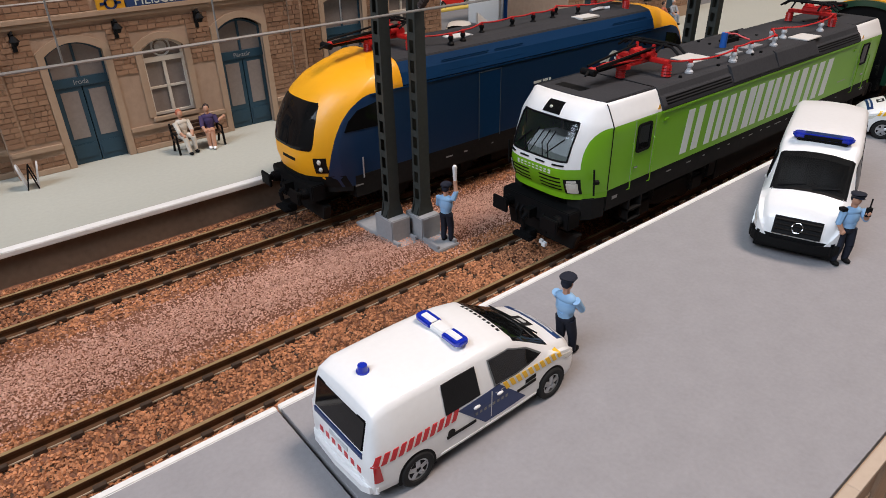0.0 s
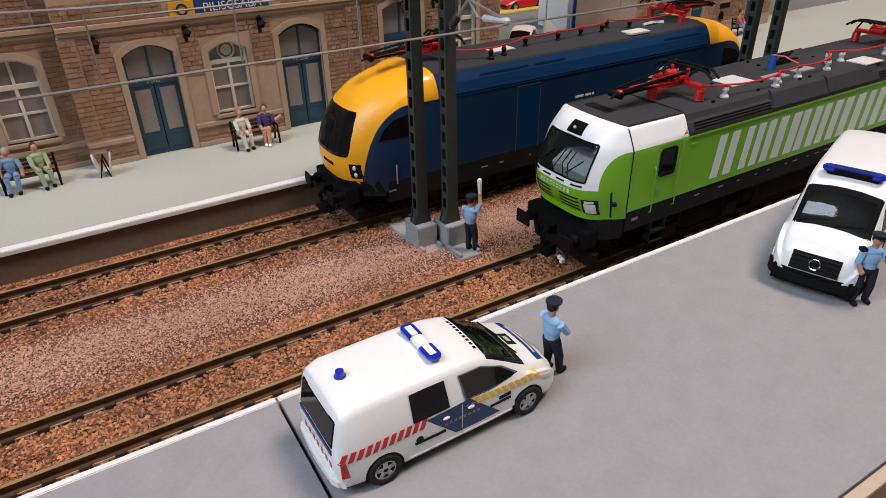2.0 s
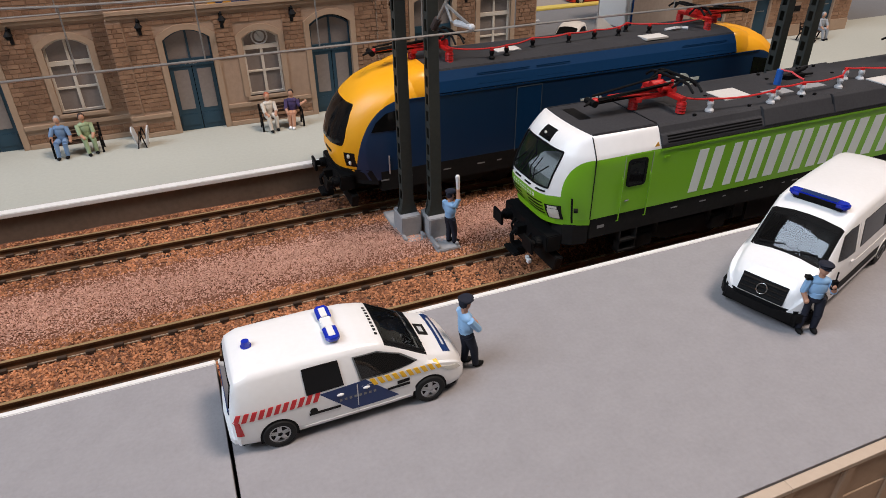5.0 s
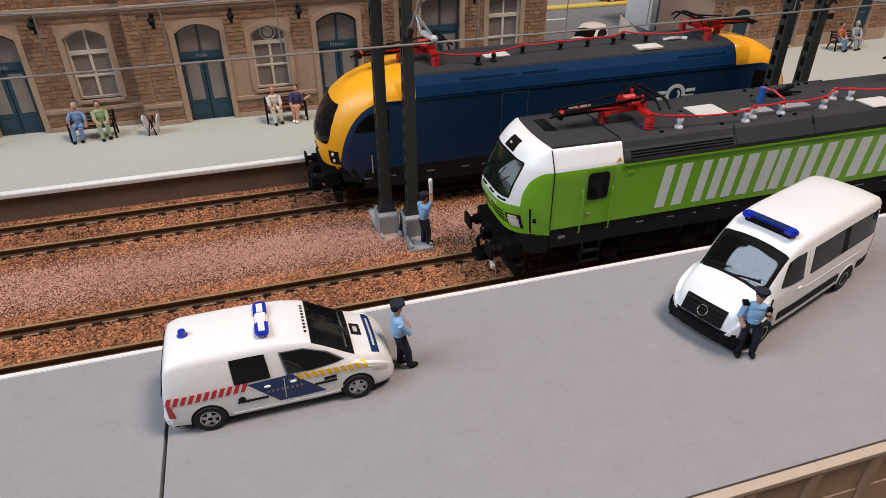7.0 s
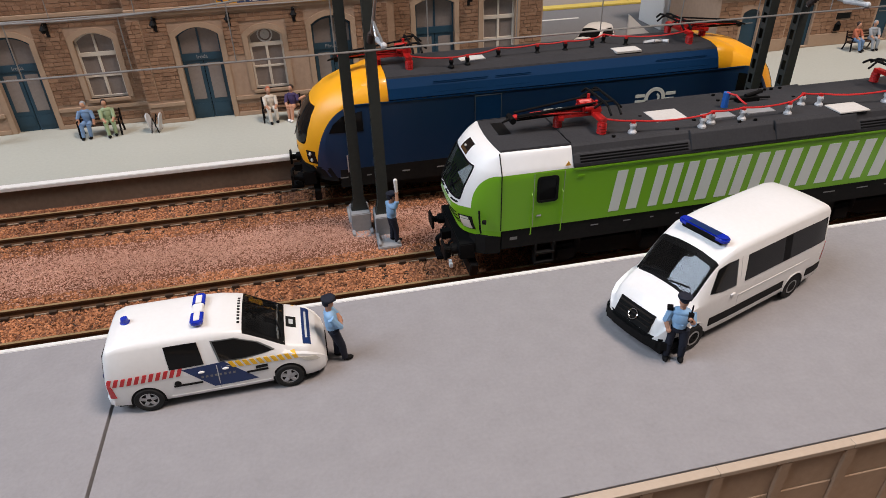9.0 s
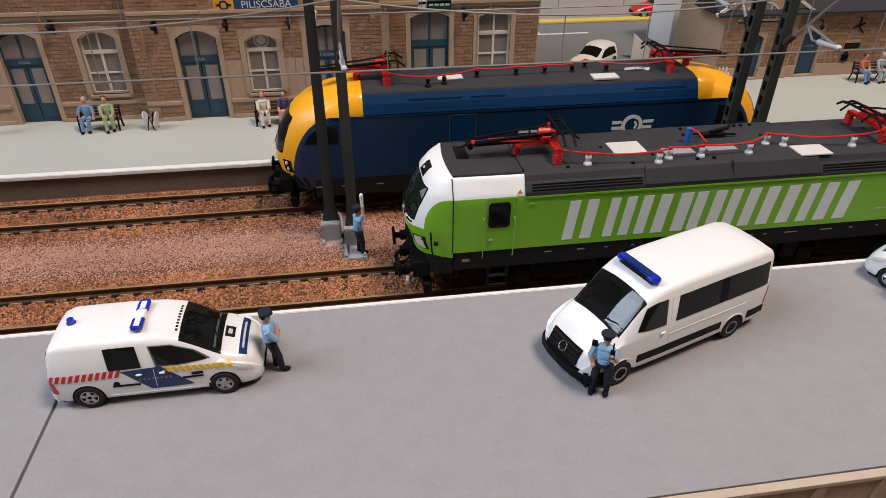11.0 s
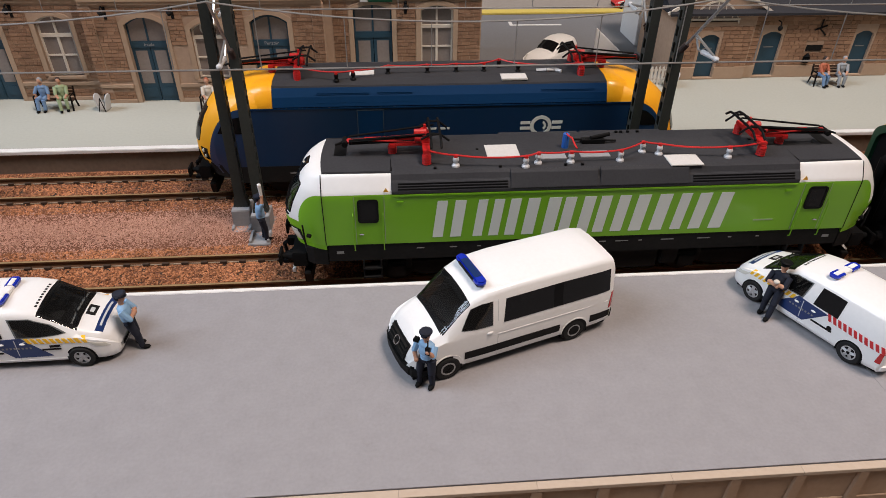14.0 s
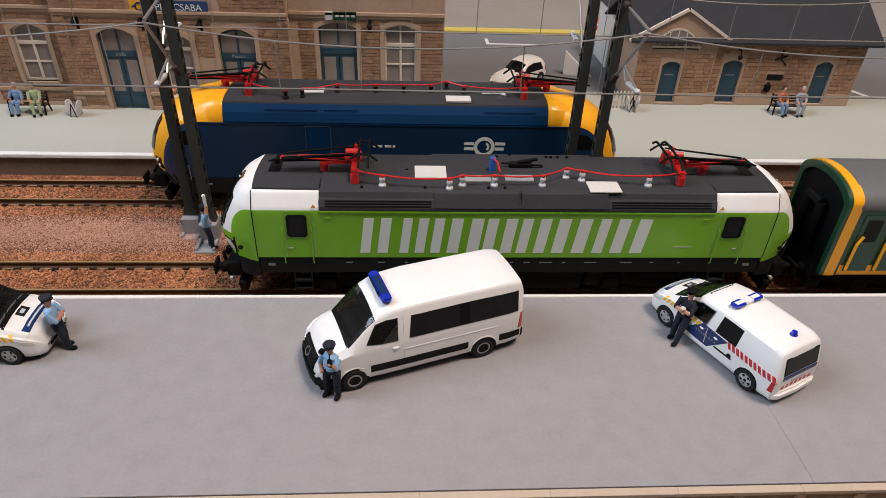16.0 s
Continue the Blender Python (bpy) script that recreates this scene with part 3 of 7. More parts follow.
def station():
    t = thing("station_building", 0, 0, 0, 0, "tan stone model station with arched teal doors and cream windows", "building")
    yc, yw = 261.5, 267.0
    top = 112
    # the middle block stands forward of two wings
    mid = [(43.5, 62.3, 0, 40.2, 3.6), (104.9, 123.5, 0, 41.0, 3.6), (75.2, 90.8, 12.4, 37.8, 3.2)]
    left = [(-37.8, -19.6, 0, 41.0, 3.4), (-1.6, 15.2, 13.2, 40.2, 3.4), (-75, -58, 13.2, 40.2, 3.4)]
    right = [(156.4, 176.2, 0, 45.0, 2.5), (191.2, 208.2, 14.8, 44.5, 2.6)]
    bm = nb()
    wall_with_holes(bm, 24.4, 141.5, 0, top, yc, yc + 5, mid)
    part("wall", bm, M_WALL, t)
    bm = nb()
    wall_with_holes(bm, -110, 24.4, 0, top, yw, yw + 4, left)
    part("wall", bm, M_WALL, t)
    bm = nb()
    wall_with_holes(bm, 141.5, 223.0, 0, top, yw, yw + 4, right)
    part("wall", bm, M_WALL, t)
    bm = nb()
    box(bm, 219, 223, yw + 4, 345, 0, top)
    box(bm, -110, 219, 341, 345, 0, top)
    box(bm, -110, -106, yw + 4, 341, 0, top)
    part("wall", bm, M_WALL, t)
    part("roof", box(nb(), -112, 225, yc - 2, 347, top, top + 4), M_SLATE, t)
    part("inner_wall", box(nb(), -105, 218, yw + 14, yw + 15, 0, top), M_BLACK, t)
    for y, holes, x0, x1 in ((yc, mid, 24.4, 141.5), (yw, left, -110, 24.2), (yw, right, 141.7, 223)):
        for hx0, hx1, z0, zs, rise in holes:
            bm = nb()
            frame_ring(bm, hx0, hx1, z0, zs, rise, 2.5, y - 0.45, y + 0.6)
            part("surround", bm, M_TRIM, t, "pale dressed stone round the opening", bevel=0.08)
        cuts = sorted((a, b) for a, b, z0, *_ in holes if z0 < 1)
        edge = x0
        for a, b in cuts + [(x1, x1)]:
            if a - 2.6 > edge:
                part("plinth", box(nb(), edge, min(a - 2.6, x1) if a < x1 else x1, y - 0.75, y + 0.3, 0, 2.0), M_TRIM, t, "pale stone plinth course", bevel=0.15)
                part("plinth", box(nb(), edge, min(a - 2.6, x1) if a < x1 else x1, y - 0.9, y + 0.3, 8.2, 10.0), M_TRIM, t, "pale stone plinth course", bevel=0.15)
            edge = b + 2.6
        bm = nb()
        box(bm, x0, x1, y - 1.6, y + 0.5, 51.5, 53.2)
        box(bm, x0, x1, y - 1.0, y + 0.5, 49.9, 51.5)
        part("string_course", bm, M_TRIM, t, "moulded string course", bevel=0.2)
    # corner pilasters of the middle block
    for x in (24.4, 136.5):
        part("pilaster", box(nb(), x - 0.5, x + 5.5, yc - 0.5, yc + 3, 2, 49.8), M_WALL, t, bevel=0.2)
    for cx, w, txt in ((52.9, 18.6, "Iroda"), (114.2, 18.4, "P\u00e9nzt\u00e1r")):
        station_door(t, cx, w, yc + 1.2, txt)
    station_door(t, -28.7, 18.0, yw + 1.2, "Iroda")
    station_door(t, 166.3, 19.6, yw + 1.2, "", zt=33.0, zs=45.0, rise=2.5)
    station_window(t, 83.0, 15.6, yc + 1.2, 12.4, 33.4, 37.8, 3.2, clock=True)
    station_window(t, 6.8, 16.8, yw + 1.2, 13.2, 33.6, 40.2, 3.4)
    station_window(t, -66.5, 17.0, yw + 1.2, 13.2, 33.6, 40.2, 3.4)
    station_window(t, 199.7, 17.0, yw + 1.2, 14.8, 36.0, 44.5, 2.6)

    def avoid(holes, m=2.6):
        return [(a - m, b + m, (z0 - 3 if z0 > 1 else -1), zs + rise + m) for a, b, z0, zs, rise in holes] + [(-200, 300, 7.9, 10.3), (-200, 300, -1, 2.2), (-200, 300, 49.6, 53.5)]
    STATION_BLOCKS.extend((t, *b) for b in block_field(30.2, 136.2, 2.4, 49.6, yc, avoid(mid) + [(64, 75, 11, 30), (91, 102, 11, 30)], 1))
    STATION_BLOCKS.extend((t, *b) for b in block_field(-40, 24.0, 2.4, 49.6, yw, avoid(left), 2))
    STATION_BLOCKS.extend((t, *b) for b in block_field(146, 222.6, 2.4, 49.6, yw, avoid(right), 3))
    for x in (24.2, 136.3):
        STATION_BLOCKS.extend((t, *b) for b in block_field(x, x + 5.4, 2.4, 49.6, yc - 0.5, avoid([]), 5))
    STATION_BLOCKS.extend((t, *b) for b in block_field(-40, 24.0, 53.6, 66, yw, [], 8))
    STATION_BLOCKS.extend((t, *b) for b in block_field(24.8, 141, 53.6, 62, yc, [(62, 108, 50, 60)], 4))
    return t


STATION = station()


def hut():
    t = thing("goods_shed", 0, 0, 0, 0, "small tan stone model building with slate roof and gable", "building")
    y, x0, x1, zt = 283.0, 336.0, 472.5, 39.0
    xg = 382.0
    doors = [(351.8, 362.8), (388.8, 400.6), (445.2, 456.0)]
    bm = nb()
    wall_with_holes(bm, xg, x1, 0, zt, y, y + 4, [(a, b, 0, 24.5, 2.2) for a, b in doors[1:]])
    part("wall", bm, M_WALL, t)
    bm = nb()
    wall_with_holes(bm, x0, xg, 0, zt, y - 1.5, y + 4, [(doors[0][0], doors[0][1], 0, 23.6, 2.2)])
    n = 12
    arch = [(342.5 + 29 * i / n, 33 + 12 * math.sin(math.pi * i / n) ** 0.7) for i in range(n + 1)]
    part("wall", bm, M_WALL, t)
    bm = nb()
    prism(bm, [(333.0, zt), (386.1, zt), (359.7, 54.5)], "y", y - 1.5, y + 4)
    part("gable", bm, M_WALL, t)
    bm = nb()
    box(bm, x1 - 4, x1, y + 4, 335, 0, zt)
    box(bm, x0, x0 + 4, y + 4, 335, 0, zt)
    box(bm, x0 + 4, x1 - 4, 331, 335, 0, zt)
    part("wall", bm, M_WALL, t)
    bm = nb()
    box(bm, 343, 371.5, y - 2.05, y - 1.5, 33.8, 35.0)
    for i in range(n):
        prism(bm, [arch[i], arch[i + 1], (arch[i + 1][0], arch[i + 1][1] - 1.2), (arch[i][0], arch[i][1] - 1.2)], "y", y - 1.9, y - 1.5)
    for k in range(1, 6):
        x = 342.5 + 29 * k / 6
        box(bm, x - 0.3, x + 0.3, y - 1.9, y - 1.5, 34, 33 + 11.6 * math.sin(math.pi * k / 6) ** 0.7)
    part("window_frame", bm, M_SASH, t, "cream glazing bars of the arched gable window")
    part("pane", prism(nb(), arch + [(371.5, 34), (342.5, 34)], "y", y - 1.7, y - 1.45), M_PANE, t)
    # white barge boards
    for a, b in (((329.5, 37.0), (359.7, 54.5)), ((389.5, 37.0), (359.7, 54.5))):
        d = Vector((b[0] - a[0], b[1] - a[1])).normalized()
        up = Vector((-d.y, d.x)) * (1.6 if d.x > 0 else -1.6)
        part("barge_board", prism(nb(), [a, b, (b[0] + up.x, b[1] + up.y), (a[0] + up.x, a[1] + up.y)], "y", y - 2.9, y - 1.6), M_SASH, t, "cream painted barge board")
    # roofs
    part("roof", prism(nb(), [(278.5, 38.2), (309, 57.5), (339.5, 38.2), (339.5, 36.9), (309, 56), (278.5, 36.9)], "x", 330, 479), M_SLATE, t, "dark slate roof")
    bm = nb()
    prism(bm, [(330.2, 38.8), (359.7, 55.8), (389.2, 38.8), (389.2, 37.4), (359.7, 54.2), (330.2, 37.4)], "y", y - 2.5, 309)
    part("roof", bm, M_SLATE, t, "dark slate gable roof")
    bm = nb()
    for a, b, yy, dz in ((doors[1][0], doors[1][1], y, 24.5), (doors[2][0], doors[2][1], y, 24.5), (doors[0][0], doors[0][1], y - 1.5, 23.6)):
        d = new("door")
        d.parent, d.matrix_basis = t, place((a + b) / 2, yy + 1.0, 0)
        tagged(d, "dark teal boarded door with an arched head")
        h = (b - a) / 2
        part("door_leaf", prism(nb(), arch_pts(-h, h, 1.0, dz, 2.2), "y", 0.6, 1.4), M_DOORBLUE, d)
        part("door_step", box(nb(), -h - 0.8, h + 0.8, -2.0, 0.5, 0, 1.0), M_TRIM, d, bevel=0.15)
        part("writing_bar", box(nb(), -h * 0.5, h * 0.5, 0.45, 0.62, 17.2, 17.8), M_DIMPRINT, d)
    for xa, xb, yy in ((x0, 351.5, y - 1.5), (363.1, xg, y - 1.5), (xg, 388.5, y), (400.9, 444.9, y), (456.3, x1, y)):
        part("plinth", box(nb(), xa, xb, yy - 0.8, yy + 0.2, 0, 7.2), M_TRIM, t, bevel=0.2)
    part("notice", box(nb(), 417, 426.5, y - 0.4, y, 15.5, 18.8), M_FRAME, t, "dark notice board")
    bm = nb()
    path_rod(bm, [(422, y - 0.4, 33.5), (422, y - 0.4, 28), (426, y - 0.5, 24.5)], 0.45)
    path_rod(bm, [(418.5, y - 0.4, 27.5), (425.5, y - 0.4, 30)], 0.45)
    part("wall_bracket", bm, M_BLACK, t, "black iron wall ornament")
    bm = nb()
    box(bm, 417.0, 420.6, y - 1.6, y, 8.6, 12.6)
    rod(bm, (418.8, y - 0.9, 12.4), (418.8, y - 0.9, 14.2), 1.7, 0.6, 10)
    part("letter_box", bm, M_BLACK, t, "small black box on the wall", bevel=0.3)
    bm = nb()
    path_rod(bm, [(395.5, y, 33), (395.5, y - 3.2, 33), (395.5, y - 3.6, 31)], 0.35)
    ball(bm, (395.5, y - 3.6, 29.6), 1.3, 1.3, 1.5)
    part("wall_lamp", bm, M_BLACK, t, "black wall lamp")
    STATION_BLOCKS.extend((t, *b) for b in block_field(xg + 0.5, x1 - 0.3, 7.6, 38.6, y, [(a - 1.2, b + 1.2, -1, 28.5) for a, b in doors] + [(416.6, 427, 15, 19.2)], 6, bw=5.0, bh=2.3, proud=0.3))
    STATION_BLOCKS.extend((t, *b) for b in block_field(x0 + 0.5, xg - 0.5, 7.6, 32, y - 1.5, [(350.4, 364.2, -1, 28.0)], 7, bw=5.0, bh=2.3, proud=0.3))
    return t


HUT = hut()


# ---- locomotives: origin at the middle of the body, on the rail heads ----
def end_x(sh, f, z):
    tip = lerp_table(sh["L"], z)
    depth = tip - sh["S"] if "S" in sh else sh["D"]
    return tip - depth * abs(f) ** sh["p"]


def skin(sh, f, z, off=0.0, end=1):
    """A place on the end of the body: f runs from side to side, -1 to 1."""
    w = lerp_table(sh["w"], z)
    return Vector((end * (end_x(sh, f, z) + off), f * (w + off * 0.3), z))


def body_shell(sh, name, m, parent, label):
    bm = nb()
    zs, fs = sh["zs"], sh["fs"]
    z0, z1, f1 = sh["glass"]
    for end in (-1, 1):
        rows = [[skin(sh, f, z, 0, end) for f in fs] for z in zs]
        grid(bm, rows, 0, lambda i, j: z0 <= (zs[i] + zs[i + 1]) / 2 <= z1 and abs(fs[j] + fs[j + 1]) / 2 < f1)
    for s in (-1, 1):
        cols = [-1.0, -0.8, -0.4, 0.0, 0.4, 0.8, 1.0]
        grid(bm, [[(c * end_x(sh, 1, z), s * lerp_table(sh["w"], z), z) for c in cols] for z in zs])
    top, bot = zs[-1], zs[0]
    for z in (top, bot):
        grid(bm, [[(c * end_x(sh, f, z), f * lerp_table(sh["w"], z), z) for f in fs] for c in (-1, 1)])
    return part(name, bm, m, parent, label, smooth=True)


def patch(sh, fz, off, end, thick=0.25):
    """A plate that follows the end of the body: rows of (z, f0, f1)."""
    bm = nb()
    n = 12
    out = [[skin(sh, f0 + (f1 - f0) * k / n, z, off, end) for k in range(n + 1)] for z, f0, f1 in fz]
    inn = [[skin(sh, f0 + (f1 - f0) * k / n, z, off - thick, end) for k in range(n + 1)] for z, f0, f1 in fz]
    grid(bm, out)
    grid(bm, inn)
    for a, b in ((out[0], inn[0]), (out[-1], inn[-1])):
        grid(bm, [a, b])
    for k in (0, n):
        grid(bm, [[r[k] for r in out], [r[k] for r in inn]])
    return bm


def side_plate(x0, x1, z0, z1, y, th=0.2, r=0.0):
    """An upright plate on the side of a body; its face looks along -y where y is negative."""
    s = 1 if y > 0 else -1
    if r <= 0:
        return box(nb(), x0, x1, *sorted((y, y + s * th)), z0, z1)
    pts = []
    for cx, cz, a0 in ((x1 - r, z1 - r, 0), (x0 + r, z1 - r, 90), (x0 + r, z0 + r, 180), (x1 - r, z0 + r, 270)):
        pts += [(cx + r * math.cos(radians(a0 + k * 30)), cz + r * math.sin(radians(a0 + k * 30))) for k in range(4)]
    return prism(nb(), pts, "y", *sorted((y, y + s * th)))


def ring_plate(x0, x1, z0, z1, y, wd, th, r):
    s = 1 if y > 0 else -1

    def loop(d):
        pts = []
        rr = max(r - d, 0.2)
        for cx, cz, a0 in ((x1 - d - rr, z1 - d - rr, 0), (x0 + d + rr, z1 - d - rr, 90), (x0 + d + rr, z0 + d + rr, 180), (x1 - d - rr, z0 + d + rr, 270)):
            pts += [(cx + rr * math.cos(radians(a0 + k * 30)), cz + rr * math.sin(radians(a0 + k * 30))) for k in range(4)]
        return pts
    bm = nb()
    a, b = loop(0), loop(wd)
    for i in range(len(a)):
        j = (i + 1) % len(a)
        prism(bm, [a[i], a[j], b[j], b[i]], "y", *sorted((y, y + s * th)))
    return bm


def wheelset(parent, x, r=7.1):
    for s in (-1, 1):
        bm = nb()
        rod(bm, (x, s * 7.2, r), (x, s * 10.0, r), r, r, 24)
        rod(bm, (x, s * 6.7, r), (x, s * 7.3, r), r + 0.9, r + 0.9, 24)
        part("wheel", bm, M_FRAME, parent)


def bogie(parent, x):
    b = new("bogie")
    b.parent, b.matrix_basis = parent, place(x, 0, 0)
    tagged(b, "black bogie with dark wheels")
    for dx in (-15, 15):
        wheelset(b, dx)
    for s in (-1, 1):
        bm = nb()
        prism(bm, [(-22, 6), (-10, 6), (-6, 4.5), (6, 4.5), (10, 6), (22, 6), (22, 9.5), (8, 10.5), (-8, 10.5), (-22, 9.5)], "y", *sorted((s * 11.5, s * 13.6)))
        for dx in (-15, 15):
            box(bm, dx - 3, dx + 3, *sorted((s * 12.5, s * 14.6)), 4.5, 9.0)
            rod(bm, (dx - 4.2, s * 13.4, 8), (dx - 4.2, s * 13.4, 12.6), 1.1)
            rod(bm, (dx + 4.2, s * 13.4, 8), (dx + 4.2, s * 13.4, 12.6), 1.1)
        part("bogie_frame", bm, M_FRAME, b, bevel=0.2)


def buffers(parent, end, x, z=12.0, m=M_BLACK):
    for s in (-1, 1):
        bm = nb()
        rod(bm, (end * (x - 3), s * 10, z), (end * (x + 2.2), s * 10, z), 2.0, 1.8, 12)
        rod(bm, (end * (x + 2), s * 10, z), (end * (x + 4.0), s * 10, z), 1.1, 1.1, 10)
        box(bm, *sorted((end * (x + 3.9), end * (x + 4.8))), s * 10 - 3.1, s * 10 + 3.1, z - 2.2, z + 2.2)
        part("buffer", bm, m, parent, bevel=0.25)
    bm = nb()
    box(bm, *sorted((end * (x - 5), end * x)), -13.6, 13.6, z - 2.4, z + 3.2)
    part("buffer_beam", bm, M_BLACK, parent, bevel=0.3)
    bm = nb()
    box(bm, *sorted((end * x, end * (x + 3.2))), -1.2, 1.2, z - 1.6, z + 1.2)
    path_rod(bm, [(end * (x + 2.5), 0, z), (end * (x + 4.6), 0, z - 1.5), (end * (x + 4.2), 0, z - 4.5)], 0.7)
    for s in (-1, 1):
        path_rod(bm, [(end * x, s * 4.2, z), (end * (x + 1.5), s * 4.2, z - 1.5), (end * (x + 0.8), s * 4.0, z - 5.0)], 0.4)
        path_rod(bm, [(end * x, s * 6.3, z), (end * (x + 1.3), s * 6.3, z - 2), (end * (x + 0.6), s * 6.0, z - 5.4)], 0.35)
    part("coupling", bm, M_BLACK, parent)
    bm = nb()
    prism(bm, [(-13, 2.2), (13, 2.2), (14.5, 7.4), (-14.5, 7.4)], "x", *sorted((end * (x - 6), end * (x - 3.4))))
    part("track_guard", bm, M_FRAME, parent, bevel=0.3)
    bm = nb()
    box(bm, *sorted((end * (x + 0.4), end * (x + 3.6))), -2.4, 2.4, 3.2, 6.4)
    box(bm, *sorted((end * (x + 3.0), end * (x + 5.4))), -3.6, 3.6, 4.0, 5.2)
    part("model_coupler", bm, M_BLACK, parent, bevel=0.3)


def insulator(parent, x, y, z, m=M_CERAMIC, cap=M_RED, s=1.0):
    bm = nb()
    for za, zb, ra, rb in ((0.0, 0.5, 1.35, 1.3), (0.5, 1.1, 1.3, 0.75), (1.1, 1.9, 0.75, 0.7), (1.9, 2.5, 0.95, 1.05), (2.5, 3.2, 1.05, 0.85)):
        rod(bm, (x, y, z + s * za), (x, y, z + s * zb), s * ra, s * rb, 12)
    rod(bm, (x, y, z), (x, y, z + s * 3.3), 0.55 * s, 0.5 * s, 8)
    i = part("insulator", bm, m, parent)
    bm = nb()
    rod(bm, (x, y, z + s * 3.2), (x, y, z + s * 4.0), 0.75 * s, 0.7 * s, 8)
    part("cap", bm, cap, i)


def pantograph(parent, x, z, d, dark=M_BLACK, base=M_RED, raised=0.0):
    """A folded half-scissor pantograph; its knee points along d."""
    p = new("pantograph")
    p.parent, p.matrix_basis = parent, place(x, 0, z)
    tagged(p, "red pantograph base with folded black arms")
    for ix, iy, dz in ((0, -8.6, 0.85), (0, 8.6, 0.85), (d * 11, 0, 0.7)):
        bm = nb()
        for k in range(4):
            rod(bm, (ix, iy, 0.2 + k * dz), (ix, iy, dz + k * dz), 1.55, 1.35, 12)
        rod(bm, (ix, iy, 0), (ix, iy, 4.5 * dz), 1.1, 1.1, 10)
        part("insulator", bm, base, p)
    bm = nb()
    box(bm, -1.2, 1.2, -9.2, 9.2, 3.7, 4.9)
    box(bm, *sorted((0, d * 12)), -2.5, -1.7, 3.5, 4.4)
    box(bm, *sorted((0, d * 12)), 1.7, 2.5, 3.5, 4.4)
    box(bm, *sorted((d * 10, d * 12)), -2.8, 2.8, 2.8, 4.2)
    for yy in (-2.2, 2.2):
        rod(bm, (-d * 1.0, yy, 6.1), (d * 3.6, yy, 6.1), 1.25, 1.25, 10)
    rod(bm, (-d * 1, -3.5, 5.3), (-d * 1, 3.5, 5.3), 1.0, 1.0, 10)
    part("base_frame", bm, base, p, bevel=0.15)
    knee = Vector((d * 25.0, 0, 4.6 + raised))
    bm = nb()
    rod(bm, (0, 0, 6.0), knee, 0.75, 0.55, 10)
    rod(bm, (d * 3, -2.2, 4.6), (d * 20, -0.8, 5.2), 0.35, 0.3, 8)
    rod(bm, (d * 3, 2.2, 4.6), (d * 20, 0.8, 5.2), 0.35, 0.3, 8)
    box(bm, -1.4, 1.6, -3.4, 3.4, 4.8, 6.6)
    rod(bm, (0, -3.0, 6.4), (0, -3.0, 8.6), 0.6, 0.5, 8)
    rod(bm, (0, 3.0, 6.4), (0, 3.0, 8.6), 0.6, 0.5, 8)
    ball(bm, knee, 1.1, 1.3, 0.9)
    part("lower_arm", bm, base, p)
    bm = nb()
    rod(bm, knee + Vector((d * 1.4, -2.4, -0.3)), knee + Vector((d * 1.4, 2.4, -0.3)), 1.0, 1.0, 10)
    rod(bm, knee + Vector((d * 1.2, 0, 0)), knee + Vector((d * 4.6, -1.5, -0.6)), 0.6, 0.3, 8)
    for s in (-1, 1):
        rod(bm, knee + Vector((0, s * 1.6, 0.9)), (-d * 3.0, s * 3.4, 8.2), 0.36, 0.32, 6)
    rod(bm, (d * 2, -1.5, 4.9), knee + Vector((0, -1.5, -0.4)), 0.32, 0.3, 6)
    rod(bm, (d * 1, -2.8, 7.2), knee + Vector((0, -1.9, 0.5)), 0.32, 0.3, 6)
    rod(bm, (d * 2, 0.9, 3.8), knee + Vector((0, 0.5, -0.9)), 0.4, 0.4, 6)
    part("upper_arm", bm, dark, p)
    bm = nb()
    for k, hx in enumerate((-d * 4.6, -d * 1.4)):
        path_rod(bm, [(hx, -11.0, 6.6), (hx, -8.4, 8.4), (hx, -6, 8.7), (hx, 6, 8.7), (hx, 8.4, 8.4), (hx, 11.0, 6.6)], 0.42)
    for yy in (-5.2, 5.2):
        path_rod(bm, [(-d * 7.5, yy, 6.4), (-d * 4.6, yy, 8.7), (-d * 1.4, yy, 8.7), (d * 1.6, yy, 7.0)], 0.38)
    part("collector_head", bm, dark, p)
    return p


def red_line(parent, pts):
    """A thin cable from post to post, sagging a little between them."""
    run = []
    for p, q in zip(pts, pts[1:]):
        p, q = Vector(p), Vector(q)
        for k in range(5):
            u = k / 5
            run.append(p.lerp(q, u) - Vector((0, 0, 0.035 * (q - p).length * 4 * u * (1 - u))))
    run.append(Vector(pts[-1]))
    rings = []
    for k, c in enumerate(run):
        d = (run[min(k + 1, len(run) - 1)] - run[max(k - 1, 0)]).normalized()
        u = d.cross(Vector((0, 0, 1))).normalized()
        rings.append([c + 0.3 * (math.cos(a) * u + math.sin(a) * u.cross(d)) for a in [math.pi * i / 3 for i in range(7)]])
    bm = nb()
    grid(bm, rings)
    part("roof_cable", bm, M_REDWIRE, parent, "thin red roof cable")


